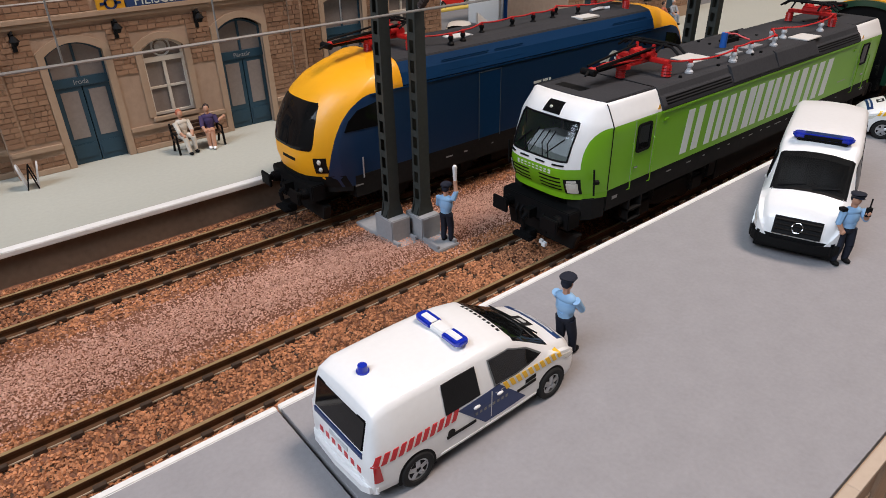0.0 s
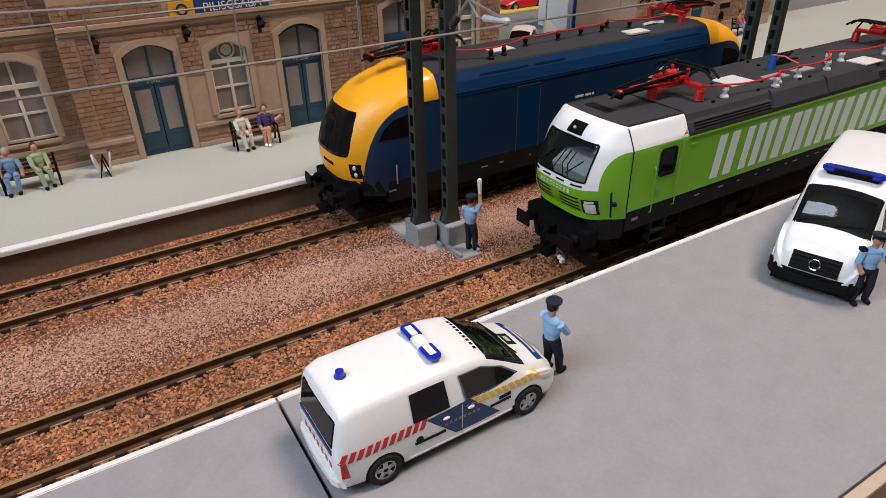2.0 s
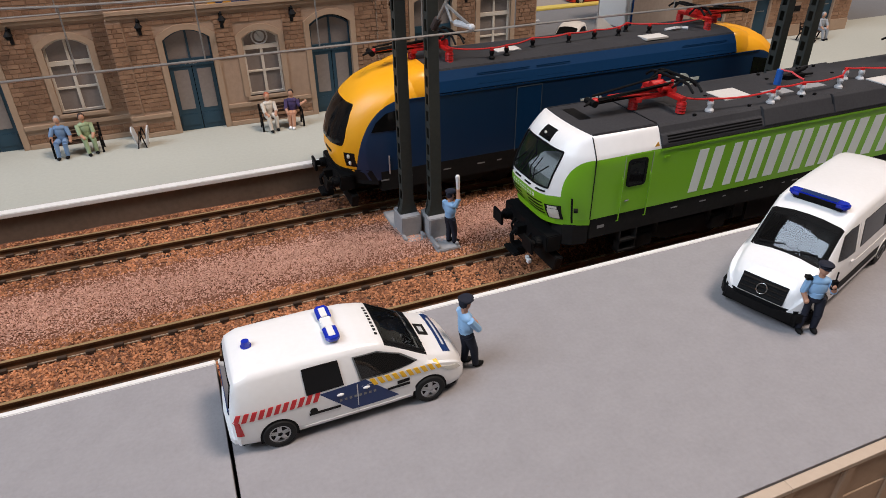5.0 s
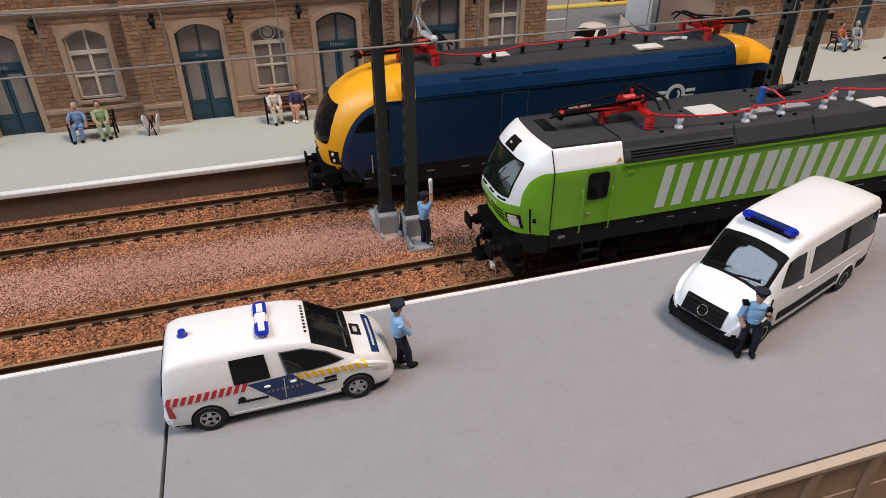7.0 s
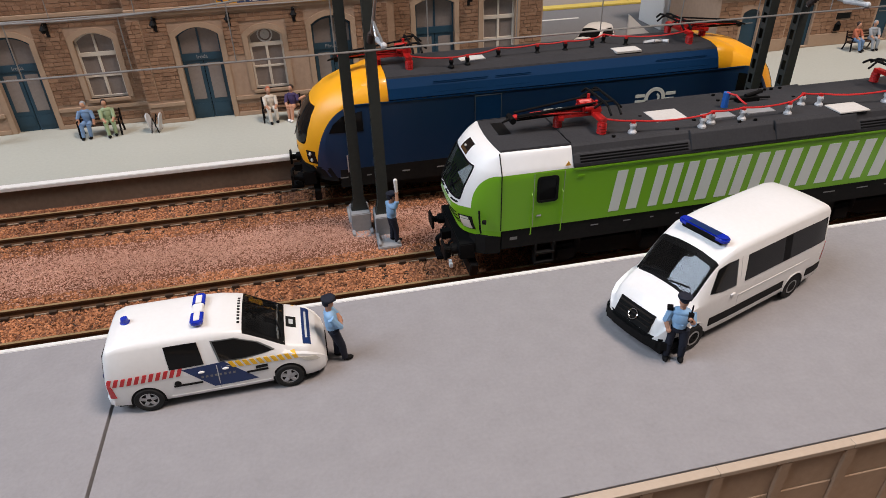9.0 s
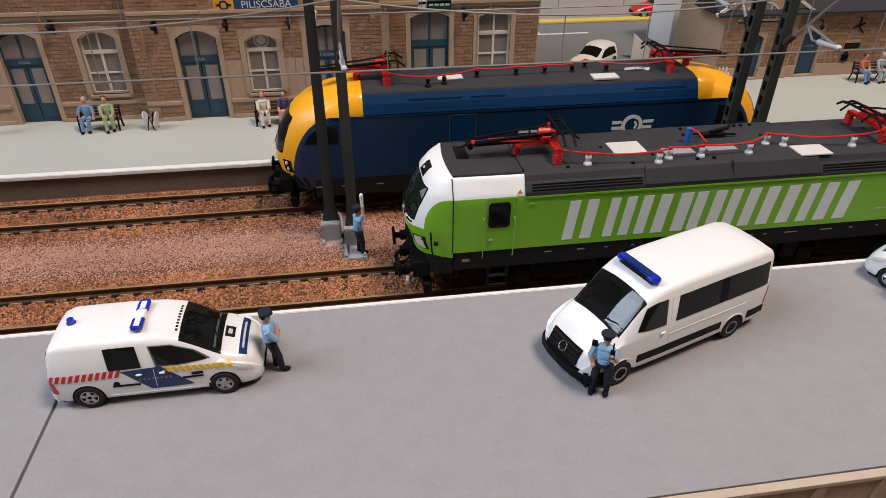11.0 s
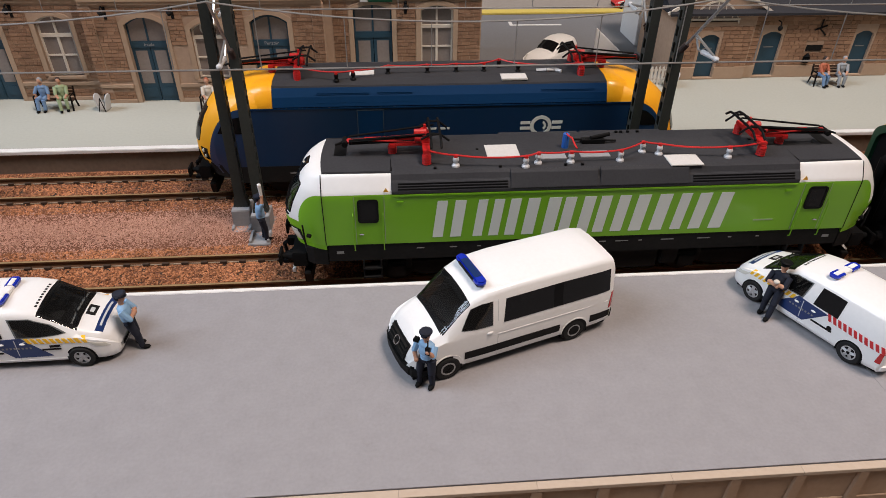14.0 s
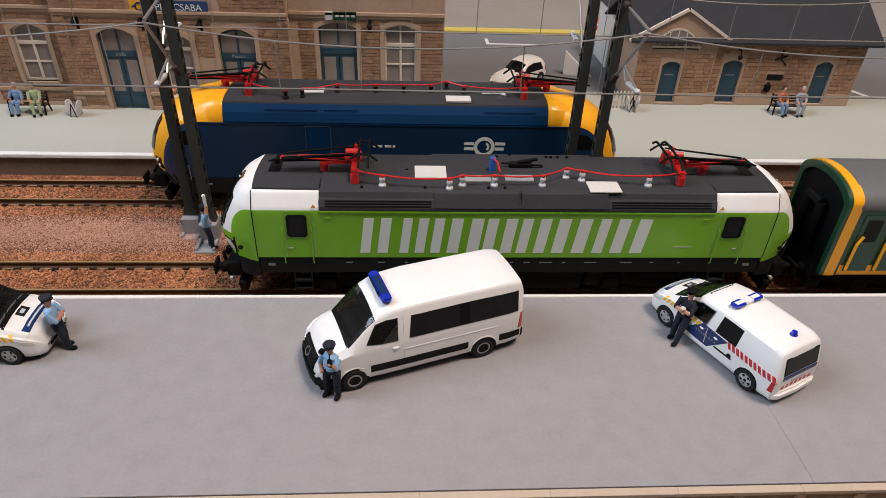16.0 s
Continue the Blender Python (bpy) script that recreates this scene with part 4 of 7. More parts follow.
VEC = {
    "L": [(20, 101.4), (22.5, 102.8), (26.5, 104.0), (30, 103.4), (34, 101.8), (39, 98.9), (42, 97.0), (43.4, 95.6), (44.2, 94.2), (44.7, 92.8), (44.95, 91.2)],
    "w": [(20, 16.6), (38.9, 16.6), (40.2, 16.0), (44.2, 13.9), (44.7, 13.4), (44.95, 12.8)],
    "S": 90.2, "p": 4.4, "zs": [20, 21.2, 22.5, 24.5, 26.5, 28.2, 30, 31.0, 32.5, 34, 36.5, 39, 40.2, 41.4, 42.6, 43.4, 44.2, 44.7, 44.95],
    "fs": [-1, -0.97, -0.92, -0.86, -0.79, -0.63, -0.5, -0.33, -0.16, 0, 0.16, 0.33, 0.5, 0.63, 0.79, 0.86, 0.92, 0.97, 1], "glass": (30.0, 40.2, 0.63)}


def word_shapes(parent, x0, z0, h, y, cells, lean, m):
    """The large pale wordmark, drawn as plain slanted bars and blocks."""
    for cx, w, bars in cells:
        bm = nb()
        for (u0, v0, u1, v1) in bars:
            q = [(x0 + cx + w * u + lean * h * v, z0 + h * v) for u, v in ((u0, v0), (u1, v0), (u1, v1), (u0, v1))]
            prism(bm, q, "y", y - 0.12, y)
        part("wordmark_shape", bm, m, parent)


def electric_green():
    t = thing("green_locomotive", 241.5, TRACKS[0], RAIL_Z, 0, "light green model electric locomotive with white cabs and dark roof", "locomotive")
    body = body_shell(VEC, "body", M_SHELL, t, "light green body with white cab ends")
    for end in (-1, 1):
        g = part("windscreen", patch(VEC, [(z, -0.63, 0.63) for z in (30.0, 31.0, 32.5, 34, 36.5, 39, 40.2)], -0.1, end, 0.2), M_GLASS, t, "clear raked windscreen", smooth=True)
        g.visible_shadow = False
        bm = nb()
        for fa in (-0.63, 0.63):
            path_rod(bm, [skin(VEC, fa, z, 0.0, end) for z in (30.0, 34, 36.5, 39, 40.2)], 0.28)
        for z in (30.0, 40.2):
            path_rod(bm, [skin(VEC, f, z, 0.0, end) for f in [-0.63 + 0.07875 * k for k in range(17)]], 0.28)
        part("gasket", bm, M_BLACK, g)
        bm = nb()
        for s, top in ((-1, -0.22), (1, 0.02), (-1, -0.10), (1, 0.14)):
            path_rod(bm, [skin(VEC, s * 0.1 + top, 30.1, 0.5, end), skin(VEC, top, 33.7, 0.6, end), skin(VEC, top - 0.06, 37.2, 0.5, end)], 0.16)
        for c in (-0.42, 0.30):
            path_rod(bm, [skin(VEC, c + 0.18, 31.4, 0.5, end), skin(VEC, c - 0.08, 35.8, 0.45, end)], 0.2)
        part("wiper", bm, M_BLACK, g)
        # cab inside
        bm = nb()
        box(bm, *sorted((end * 74, end * 75)), -15.5, 15.5, 21, 40.5)
        box(bm, *sorted((end * 75, end * 94)), -11.0, 11.0, 21, 22)
        part("cab_wall", bm, M_CABIN, t, "pale cab back wall")
        # desk enlarged and white: its colour stands in for bright reflections on the glass
        bm = nb()
        prism(bm, [(end * 84, 24), (end * 95.5, 24), (end * 97.5, 29.4), (end * 92, 32.4), (end * 84, 31.2)], "y", -9.0, 9.0)
        part("cab_desk", bm, M_WHITE, t, "driver's desk, enlarged and white in place of windscreen reflections")
        for yy in (-6, 6):
            bm = nb()
            box(bm, *sorted((end * 80, end * 82)), yy - 2.6, yy + 2.6, 26, 37)
            box(bm, *sorted((end * 80, end * 86)), yy - 2.6, yy + 2.6, 26, 28)
            part("cab_seat", bm, M_SEAT, t, bevel=0.4)
        # front details
        part("top_lamp_box", patch(VEC, [(z, -0.2, 0.2) for z in (41.0, 42.0, 42.6, 43.4, 43.9)], 0.2, end), M_GLASSDARK, t, "black headlamp box over the windscreen")
        bm = nb()
        c = skin(VEC, 0.05, 42.4, 0.2, end)
        ball(bm, c, 0.4, 0.6, 0.5)
        part("top_lamp", bm, M_LENS, t)
        for s in (-1, 1):
            h = part("headlight", patch(VEC, [(z, s * 0.60, s * 0.80) for z in (20.05, 22.2, 24.8)], 0.18, end), M_FRAME, t, "dark headlight housing with a clear lamp")
            bm = patch(VEC, [(z, s * 0.635, s * 0.775) for z in (20.3, 22.0, 23.6)], 0.5, end, 0.4)
            part("lens", bm, M_LENS, h, "clear lamp glass", bevel=0.2)
            part("lens", patch(VEC, [(23.8, s * 0.65, s * 0.76), (24.5, s * 0.65, s * 0.76)], 0.4, end, 0.3), M_LENS, h, "small clear upper lamp")
            for k in range(4):
                z = 20.9 + k * 1.25
                part("vent_slot", patch(VEC, [(z, s * 0.12, s * 0.55), (z + 0.42, s * 0.12, s * 0.55)], 0.1, end), M_BLACK, t)
            bm = nb()
            path_rod(bm, [(end * 96.6, s * 16.9, 20.6), (end * 96.9, s * 17.0, 22), (end * 97.2, s * 16.7, 28.4)], 0.3)
            part("handrail", bm, M_BLACK, t)
        for k in range(9):
            f = -0.36 + k * 0.09
            part("wordmark_shape", patch(VEC, [(25.9, f - 0.025, f + 0.025), (27.1, f - 0.025, f + 0.025)], 0.08, end), M_LETTER, t)
        for k in range(4):
            f = -0.6 + k * 0.36
            part("step_grip", patch(VEC, [(28.7, f, f + 0.2), (29.0, f, f + 0.2)], 0.4, end, 0.5), M_BLACK, t)
        buffers(t, end, 102.5)
        for s in (-1, 1):
            part("corner_skirt", prism(nb(), [(end * 89.9, s * 9), (end * 98.6, s * 9), (end * 97.4, s * 13.4), (end * 94.8, s * 15.2), (end * 89.9, s * 16.1)], "z", 11.5, 18.4), M_FRAME, t, "dark skirt under the nose corner", bevel=0.25)
        part("coupler_tip", box(box(nb(), *sorted((end * 103.2, end * 104.4)), -6.8, -5.4, 2.4, 3.8), *sorted((end * 103.2, end * 104.2)), -5.4, -4.2, 3.0, 4.2), M_WHITE, t, "small white coupler tip", bevel=0.1)
        bogie(t, end * 52)
        # cab side: doors, windows, seams
        for s in (-1, 1):
            y = s * 16.6
            w = part("cab_window", side_plate(*sorted((end * 72.7, end * 78.7)), 29.0, 36.9, y, 0.25, 1.0), M_GLASSDARK, t, "dark cab side window with a black frame")
            part("gasket", ring_plate(*sorted((end * 72.3, end * 79.1)), 28.6, 37.3, y, 0.75, 0.45, 1.1), M_BLACK, w)
            d = new("cab_door")
            d.parent = t
            tagged(d, "green cab door with two grab rails")
            part("door_panel", side_plate(*sorted((end * 70.7, end * 79.9)), 20.2, 38.6, y, 0.12, 0.5), M_GREEN, d)
            for hx in (70.9, 80.7):
                bm = nb()
                path_rod(bm, [(end * hx, y, 17.6), (end * hx, y + s * 0.8, 18.2), (end * hx, y + s * 0.8, 31.6), (end * hx, y, 32.2)], 0.17)
                part("grab_rail", bm, M_GREEN, d)
            part("door_handle", box(nb(), *sorted((end * 77.5, end * 78.9)), *sorted((y, y + s * 0.45)), 24.0, 24.5), M_CHROME, d)
            bm = nb()
            path_rod(bm, [(end * 90.2, s * lerp_table(VEC["w"], z), z) for z in (20.2, 30, 38.9, 40.2, 44.2, 44.7)], 0.16)
            part("body_seam", bm, M_FRAME, t)
            for hx in (70.5, 80.1):
                part("door_seam", side_plate(*sorted((end * hx, end * (hx - 0.18))), 20.2, 38.4, y, 0.14), M_CLOTH_G, d)
            bm = nb()
            for z in (6.0, 9.6):
                box(bm, *sorted((end * 72.0, end * 78.5)), *sorted((s * 13.5, s * 16.9)), z, z + 0.6)
            for hx in (72.0, 78.0):
                box(bm, *sorted((end * hx, end * (hx + 0.5))), *sorted((s * 14.2, s * 16.6)), 5.6, 13.4)
            part("step", bm, M_FRAME, t)
            part("warning_mark", prism(nb(), [(end * 68.8, 39.9), (end * 70.6, 39.9), (end * 69.7, 41.4)], "y", *sorted((s * 16.75, s * 16.65))), M_GOLD, t, "small orange triangle")
            bm = nb()
            rod(bm, (end * 96.0, s * 16.4, 24.2), (end * 95.0, s * 16.9, 24.2), 0.7, 0.7, 10)
            part("socket", bm, M_BLACK, t)
            part("rail_mark", side_plate(*sorted((end * 64.2, end * 66.3)), 35.6, 36.3, y, 0.35), M_GREEN, t)
        part("nose_apron", prism(nb(), [tuple(skin(VEC, f, 20, -0.05, end))[:2] for f in [-1 + 0.1 * k for k in range(21)]], "z", 18.2, 20.05), M_GREEN, t, "green apron under the nose", smooth=False)
        # dark cab roof, its front edge bowed slightly
        bm = nb()
        prism(bm, [(end * 67.8, -13.3)] + [(end * (90.0 + 1.0 * (1 - (k / 5) ** 2)), 13.0 * k / 5) for k in range(-5, 6)] + [(end * 67.8, 13.3)], "z", 44.6, 45.15)
        part("cab_roof", bm, M_ROOFGREY, t, "dark grey cab roof panel", bevel=0.2)
        # thin black plate on the roof: a recess's shade painted as colour
        part("roof_recess", box(nb(), *sorted((end * 82.5, end * 86.6)), -1.0, 9.0, 45.1, 45.2), M_BLACK, t, bevel=0.04)
        for s in (-1, 1):
            part("roof_rim", box(nb(), *sorted((end * 68.0, end * 89.4)), *sorted((s * 12.2, s * 12.7)), 45.1, 45.3), M_ROOFGREY, t, bevel=0.08)
        part("roof_joint", box(nb(), *sorted((end * 67.5, end * 68.0)), -12.4, 12.4, 45.0, 45.3), M_BLACK, t)
        pantograph(t, end * 56.2, 45.4, end, raised=0.0)
    # roof between the cabs, with louvred sides
    sec = [(-16.85, 38.9), (-16.85, 40.2), (-15.5, 42.5), (-14.9, 42.8), (-14.0, 44.6), (-13.2, 45.2), (0, 45.6), (13.2, 45.2), (14.0, 44.6), (14.9, 42.8), (15.5, 42.5), (16.85, 40.2), (16.85, 38.9)]
    part("roof", prism(nb(), sec, "x", -67.9, 67.9), M_ROOFGREY, t, "dark grey roof with louvred shoulders", bevel=0.15)
    for s in (-1, 1):
        for xa, xb in ((-65.8, -30.5), (31, 65.8)):
            for k in range(3):
                z, y = 40.4 + 0.75 * k, 16.6 - 0.44 * k
                part("louvre", box(nb(), xa, xb, *sorted((s * (y - 0.5), s * (y + 0.22))), z, z + 0.42), M_BLACK, t)
        for xa, xb in ((-29.5, -1), (0, 29.5)):
            bm = nb()
            prism(bm, [(s * 16.4, 39.6), (s * 17.1, 40.2), (s * 14.9, 44.7), (s * 13.9, 45.4), (s * 13, 45)], "x", xa, xb)
            part("shoulder_panel", bm, M_ROOFGREY, t, bevel=0.1)
        part("gutter", box(nb(), -67.8, 67.8, *sorted((s * 16.4, s * 17.0)), 38.2, 38.75), M_GREEN, t)
        # underframe with printed marks
        part("underframe", box(nb(), -89.8, 89.8, *sorted((s * 9, s * 16.2)), 13.0, 20.0), M_FRAME, t, "dark grey underframe", bevel=0.25)
        rg = random.Random(7)
        x = -60
        while x < 62:
            w = rg.choice((1.2, 2.5, 4.5))
            part("writing_bar", box(nb(), x, x + w, *sorted((s * 16.15, s * 16.3)), 17.4, 17.75), M_DIMPRINT, t)
            x += w + rg.uniform(3, 9)
        for x in (-87, 84):
            part("writing_bar", box(nb(), x, x + 2.4, *sorted((s * 16.15, s * 16.3)), 16.2, 17.2), M_DIMPRINT, t)
        part("writing_bar", box(nb(), 56, 63, *sorted((s * 16.6, s * 16.7)), 24.4, 24.9), M_CLOTH_G, t)
    part("belly", box(nb(), -96, 96, -9, 9, 12, 20), M_BLACK, t)
    bm = nb()
    for s in (-1, 1):
        box(bm, -26, 26, *sorted((s * 6, s * 14.5)), 4.4, 13)
        box(bm, -32, -27, *sorted((s * 10, s * 15)), 7, 13)
        box(bm, 27, 33, *sorted((s * 10, s * 15)), 6, 13)
    part("transformer", bm, M_FRAME, t, bevel=0.4)
    # the pale wordmark on both sides, as plain bars
    h = 14.0
    cells = [(x, w, [(0, 0, 1, 1)] if w < 5 else [(0, 0, 0.36, 1), (0.62, 0, 1, 1)]) for x, w in
             ((0, 9.5), (13.5, 8.6), (24.2, 3.4), (30, 11), (42.4, 10.2), (54.4, 10), (67, 11.6), (81.6, 3.6), (88, 11.6))]
    word_shapes(t, -54.8, 22.0, h, -16.6, cells, 0.12, M_LETTER)
    # roof gear
    for x, y, w, d in ((-30.4, -1, 11, 9), (28.8, -11, 11, 7.5)):
        part("roof_panel", box(nb(), x - w / 2, x + w / 2, y - d / 2, y + d / 2, 45.3, 45.75), M_PANEL, t, "pale speckled roof panel", bevel=0.08)
    for x, y, w, d in ((-14.6, -5.5, 10, 4.6), (0.3, -5.0, 10, 4.4)):
        part("roof_panel", box(nb(), x - w / 2, x + w / 2, y - d / 2, y + d / 2, 45.3, 45.72), M_CONCRETE, t, bevel=0.08)
    ins = [(-46.9, -10.6), (-24.4, -12.4), (-19.9, -10.2), (-9.0, -10.0), (7.6, -9.8), (17.0, -4.0), (22.1, -6.0), (44.7, -9.4)]
    for x, y in ins:
        insulator(t, x, y, 45.3)
    red_line(t, [(-56.2, -8.6, 50.2)] + [(x, y, 49.2) for x, y in ins] + [(56.2, -8.6, 50.2)])
    bm = nb()
    rod(bm, (-8.5, 0.5, 45.4), (-8.5, 0.5, 50.6), 1.2, 1.1, 10)
    part("blue_insulator", bm, M_LIGHTBLUE, t, "bright blue roof insulator")
    red_line(t, [(-8.5, 0.5, 50.6), (-7.4, -3, 50.6), (-6.8, -8, 49.2)])
    bm = nb()
    rod(bm, (-5, 4, 46.8), (10, 3, 46.4), 0.4)
    box(bm, -2, 6, 2.5, 5, 45.4, 47.0)
    rod(bm, (1, 3.5, 47.4), (8, 5, 48.0), 0.7)
    part("roof_switch", bm, M_BLACK, t, "black roof disconnector switch")
    rg = random.Random(11)
    for _ in range(14):
        x, y = rg.uniform(-62, 62), rg.choice((-12.4, 11.5, rg.uniform(-9, 9)))
        part("roof_fitting", box(nb(), x, x + 0.9, y, y + 0.7, 45.2, 45.9), M_BLACK, t)
    return t


electric_green()

TAU = {
    "L": [(13, 99.5), (17, 101.6), (22, 102.8), (27, 102.6), (32, 101.0), (37, 98.2), (41, 94.8), (44.5, 90.4), (47.5, 84.2), (49.6, 75.0)],
    "w": [(13, 17.2), (41.5, 17.2), (44, 16.4), (47, 14.6), (48.6, 12.6), (49.6, 10.0)],
    "D": 10.5, "p": 3.3, "zs": [13, 15, 17, 19.5, 22, 24.5, 27, 29.5, 32, 34.5, 37, 39, 41, 42.8, 44.5, 46, 47.5, 48.6, 49.6],
    "fs": [-1, -0.97, -0.92, -0.86, -0.78, -0.65, -0.5, -0.33, -0.16, 0, 0.16, 0.33, 0.5, 0.65, 0.78, 0.86, 0.92, 0.97, 1], "glass": (100, 101, 0.5)}


def electric_blue():
    t = thing("blue_locomotive", 195.0, TRACKS[1], RAIL_Z, 0, "dark blue model electric locomotive with rounded yellow cabs", "locomotive")
    body_shell(TAU, "body", M_TAURUS, t, "dark blue body with yellow cab ends")
    for end in (-1, 1):
        g = part("windscreen", patch(TAU, [(z, -f, f) for z, f in ((26.0, 0.66), (26.6, 0.69), (27.4, 0.70), (29.5, 0.70), (32, 0.69), (34.5, 0.67), (37, 0.64), (39, 0.60), (39.9, 0.56))], 0.16, end, 0.4), M_GLASSDARK, t, "large black wraparound windscreen", smooth=True)
        bm = nb()
        path_rod(bm, [skin(TAU, -0.12, 26.6, 0.5, end), skin(TAU, -0.1, 34.5, 0.5, end)], 0.15)
        part("wiper", bm, M_BLACK, g)
        for s in (-1, 1):
            h = part("headlight", patch(TAU, [(z, s * 0.70, s * 0.86) for z in (18.6, 20.6, 23.8)], 0.16, end), M_GLASSDARK, t, "black headlight housing with clear lamps")
            bm = nb()
            for z in (20.0, 22.5):
                ball(bm, skin(TAU, s * 0.78, z, 0.15, end), 0.6, 0.95, 0.85)
            part("lens", bm, M_LENS, h)
            bm = nb()
            y = s * 17.2
            prism(bm, [(end * 77.5, 31.0), (end * 84, 31.2), (end * 90.4, 31.4), (end * 88.6, 34.6), (end * 85, 37.4), (end * 77.5, 38.8)], "y", *sorted((y - s * 0.1, y + s * 0.2)))
            part("cab_window", bm, M_GLASSDARK, t, "dark cab side window")
            bm = nb()
            path_rod(bm, [(end * 84.6, s * 17.5, 15), (end * 84.6, s * 17.6, 22)], 0.25)
            part("handrail", bm, M_RIM, t)
        part("front_skirt", patch(TAU, [(z, -1.0, 1.0) for z in (11.5, 13, 14.5, 16.0, 17.4)], 0.15, end, 0.5), M_FRAME, t, "dark grey skirt under the yellow nose")
        part("writing_bar", patch(TAU, [(22.0, -0.34, 0.1), (23.0, -0.34, 0.1)], 0.06, end), M_BLACK, t)
        buffers(t, end, 102.0)
        bogie(t, end * 53)
        pantograph(t, end * 57.5, 49.8, end, base=M_RED)
    for s in (-1, 1):
        y = s * 17.2
        sec = [(s * 17.3, 41.6), (s * 17.45, 42.0), (s * 16.2, 45.6), (s * 14.2, 48.6), (s * 13.5, 48.8), (s * 13.5, 41.6)]
        part("roof_shoulder", prism(nb(), sec, "x", -67.2, 67.2), M_BLUE, t, "dark blue sloping roof shoulder")
        for xa, xb, z in ((-50, -29, 46.6), (-26, -12, 46.6), (40, 62, 46.6), (-50, -31, 43.0), (-26, -12, 43.0), (40, 62, 43.0)):
            part("shoulder_bar", box(nb(), xa, xb, *sorted((s * 15.9, s * (17.3 - (z - 42) * 0.27))), z, z + 0.4), M_BLUE, t)
        part("gutter", box(nb(), -80, 80, *sorted((s * 16.9, s * 17.5)), 41.0, 41.5), M_BLUE, t)
        d = new("side_door")
        d.parent = t
        tagged(d, "blue machine-room door with pale seams")
        part("door_panel", box(nb(), -34.2, -23.8, *sorted((y, y + s * 0.1)), 15.5, 40.0), M_BLUE, d)
        for x in (-34.4, -24.0):
            part("door_seam", box(nb(), x, x + 0.28, *sorted((y, y + s * 0.2)), 15.5, 40.0), M_BLUESEAM, d)
        part("door_seam", box(nb(), -34.4, -23.7, *sorted((y, y + s * 0.2)), 40.0, 40.3), M_BLUESEAM, d)
        part("underframe", box(nb(), -88, 88, *sorted((s * 9, s * 17.32)), 8.5, 16.4), M_FRAME, t, "dark grey underframe", bevel=0.25)
        for xa, xb in ((-6.4, -2.4), (-1.4, 1.4), (2.0, 3.0)):
            part("writing_bar", box(nb(), xa, xb, *sorted((y, y + s * 0.12)), 31.1, 32.0), M_LETTER, t)
        rg = random.Random(5)
        x = -88
        while x < 90:
            w = rg.choice((0.8, 1.8, 3.0))
            part("writing_bar", box(nb(), x, x + w, *sorted((s * 17.25, s * 17.4)), 12.6, 13.1), M_DIMPRINT, t)
            x += w + rg.uniform(5, 14)
        # round emblem with bars
        bm = nb()
        n = 28
        for i in range(n):
            a, b = 2 * math.pi * i / n, 2 * math.pi * (i + 1) / n
            prism(bm, [(41.0 + r * math.cos(q), 31.8 + r * math.sin(q)) for r, q in ((4.5, a), (4.5, b), (3.0, b), (3.0, a))], "y", *sorted((y, y + s * 0.12)))
            if 60 < math.degrees(a) % 360 < 300:
                continue
            prism(bm, [(41.0 + r * math.cos(q), 31.8 + r * math.sin(q)) for r, q in ((2.2, a), (2.2, b), (1.3, b), (1.3, a))], "y", *sorted((y, y + s * 0.12)))
        for xa, xb, z in ((32.4, 36.5, 32.6), (32.4, 36.5, 30.2), (45.6, 50.0, 32.6), (45.6, 49.5, 30.2)):
            box(bm, xa, xb, *sorted((y, y + s * 0.12)), z, z + 1.3)
        part("emblem", bm, M_LETTER, t, "pale grey round emblem with side bars")
    bm = nb()
    prism(bm, [(-14.6, 47.6), (-13.8, 49.2), (-9, 50.3), (9, 50.3), (13.8, 49.2), (14.6, 47.6)], "x", -67.3, 67.3)
    part("roof", bm, M_ROOFGREY, t, "dark grey roof", bevel=0.2)
    for end in (-1, 1):
        outline = [(17.3, 41.3), (17.4, 42.0), (16.9, 44.2), (16.2, 45.9), (15.2, 47.6), (14.0, 49.0), (11.8, 49.8), (9.0, 50.2), (4.0, 50.3), (0, 50.3)]
        outline = [(-y, z) for y, z in outline] + outline[-2::-1]
        bm = nb()
        grid(bm, [[(end * x, y * k, z - d) for y, z in outline] for x, k, d in ((67.2, 0.96, 0.5), (67.3, 0.995, 0.05), (67.6, 1.0, 0.0), (71.0, 0.997, 0.15), (74.0, 0.98, 0.9), (80.0, 0.93, 3.2))])
        part("cab_cap", bm, M_YELLOW, t, "yellow cab roof cap", smooth=True)
    part("belly", box(nb(), -96, 96, -9, 9, 8, 14), M_BLACK, t)
    bm = nb()
    for s in (-1, 1):
        box(bm, -25, 25, *sorted((s * 6, s * 14.5)), 4.0, 9)
    part("transformer", bm, M_FRAME, t, bevel=0.4)
    for x, y, w, d in ((-32, -3, 10, 5.5), (29.5, -10, 10.5, 6)):
        part("roof_panel", box(nb(), x - w / 2, x + w / 2, y - d / 2, y + d / 2, 49.8, 50.6), M_PANEL, t, "pale roof panel", bevel=0.08)
    ins = [(-41.9, -11), (-35.3, -9.6), (-21.4, -4), (-5.3, -3.5), (6.6, -3), (18.2, -2.6), (25.1, 2), (32.3, -3.6)]
    for x, y in ins:
        insulator(t, x, y, 50.0, M_BLACK, M_RED, 0.9)
    red_line(t, [(-57, -6, 54.2)] + [(x, y, 53.7) for x, y in ins] + [(57, -6, 54.2)])
    bm = nb()
    path_rod(bm, [(40, -4, 50.6), (44, -5, 51.2), (48, -4, 50.7), (50, -6, 50.9)], 0.8)
    part("roof_switch", bm, M_CERAMIC, t, "pale grey roof switch gear")
    return t


electric_blue()


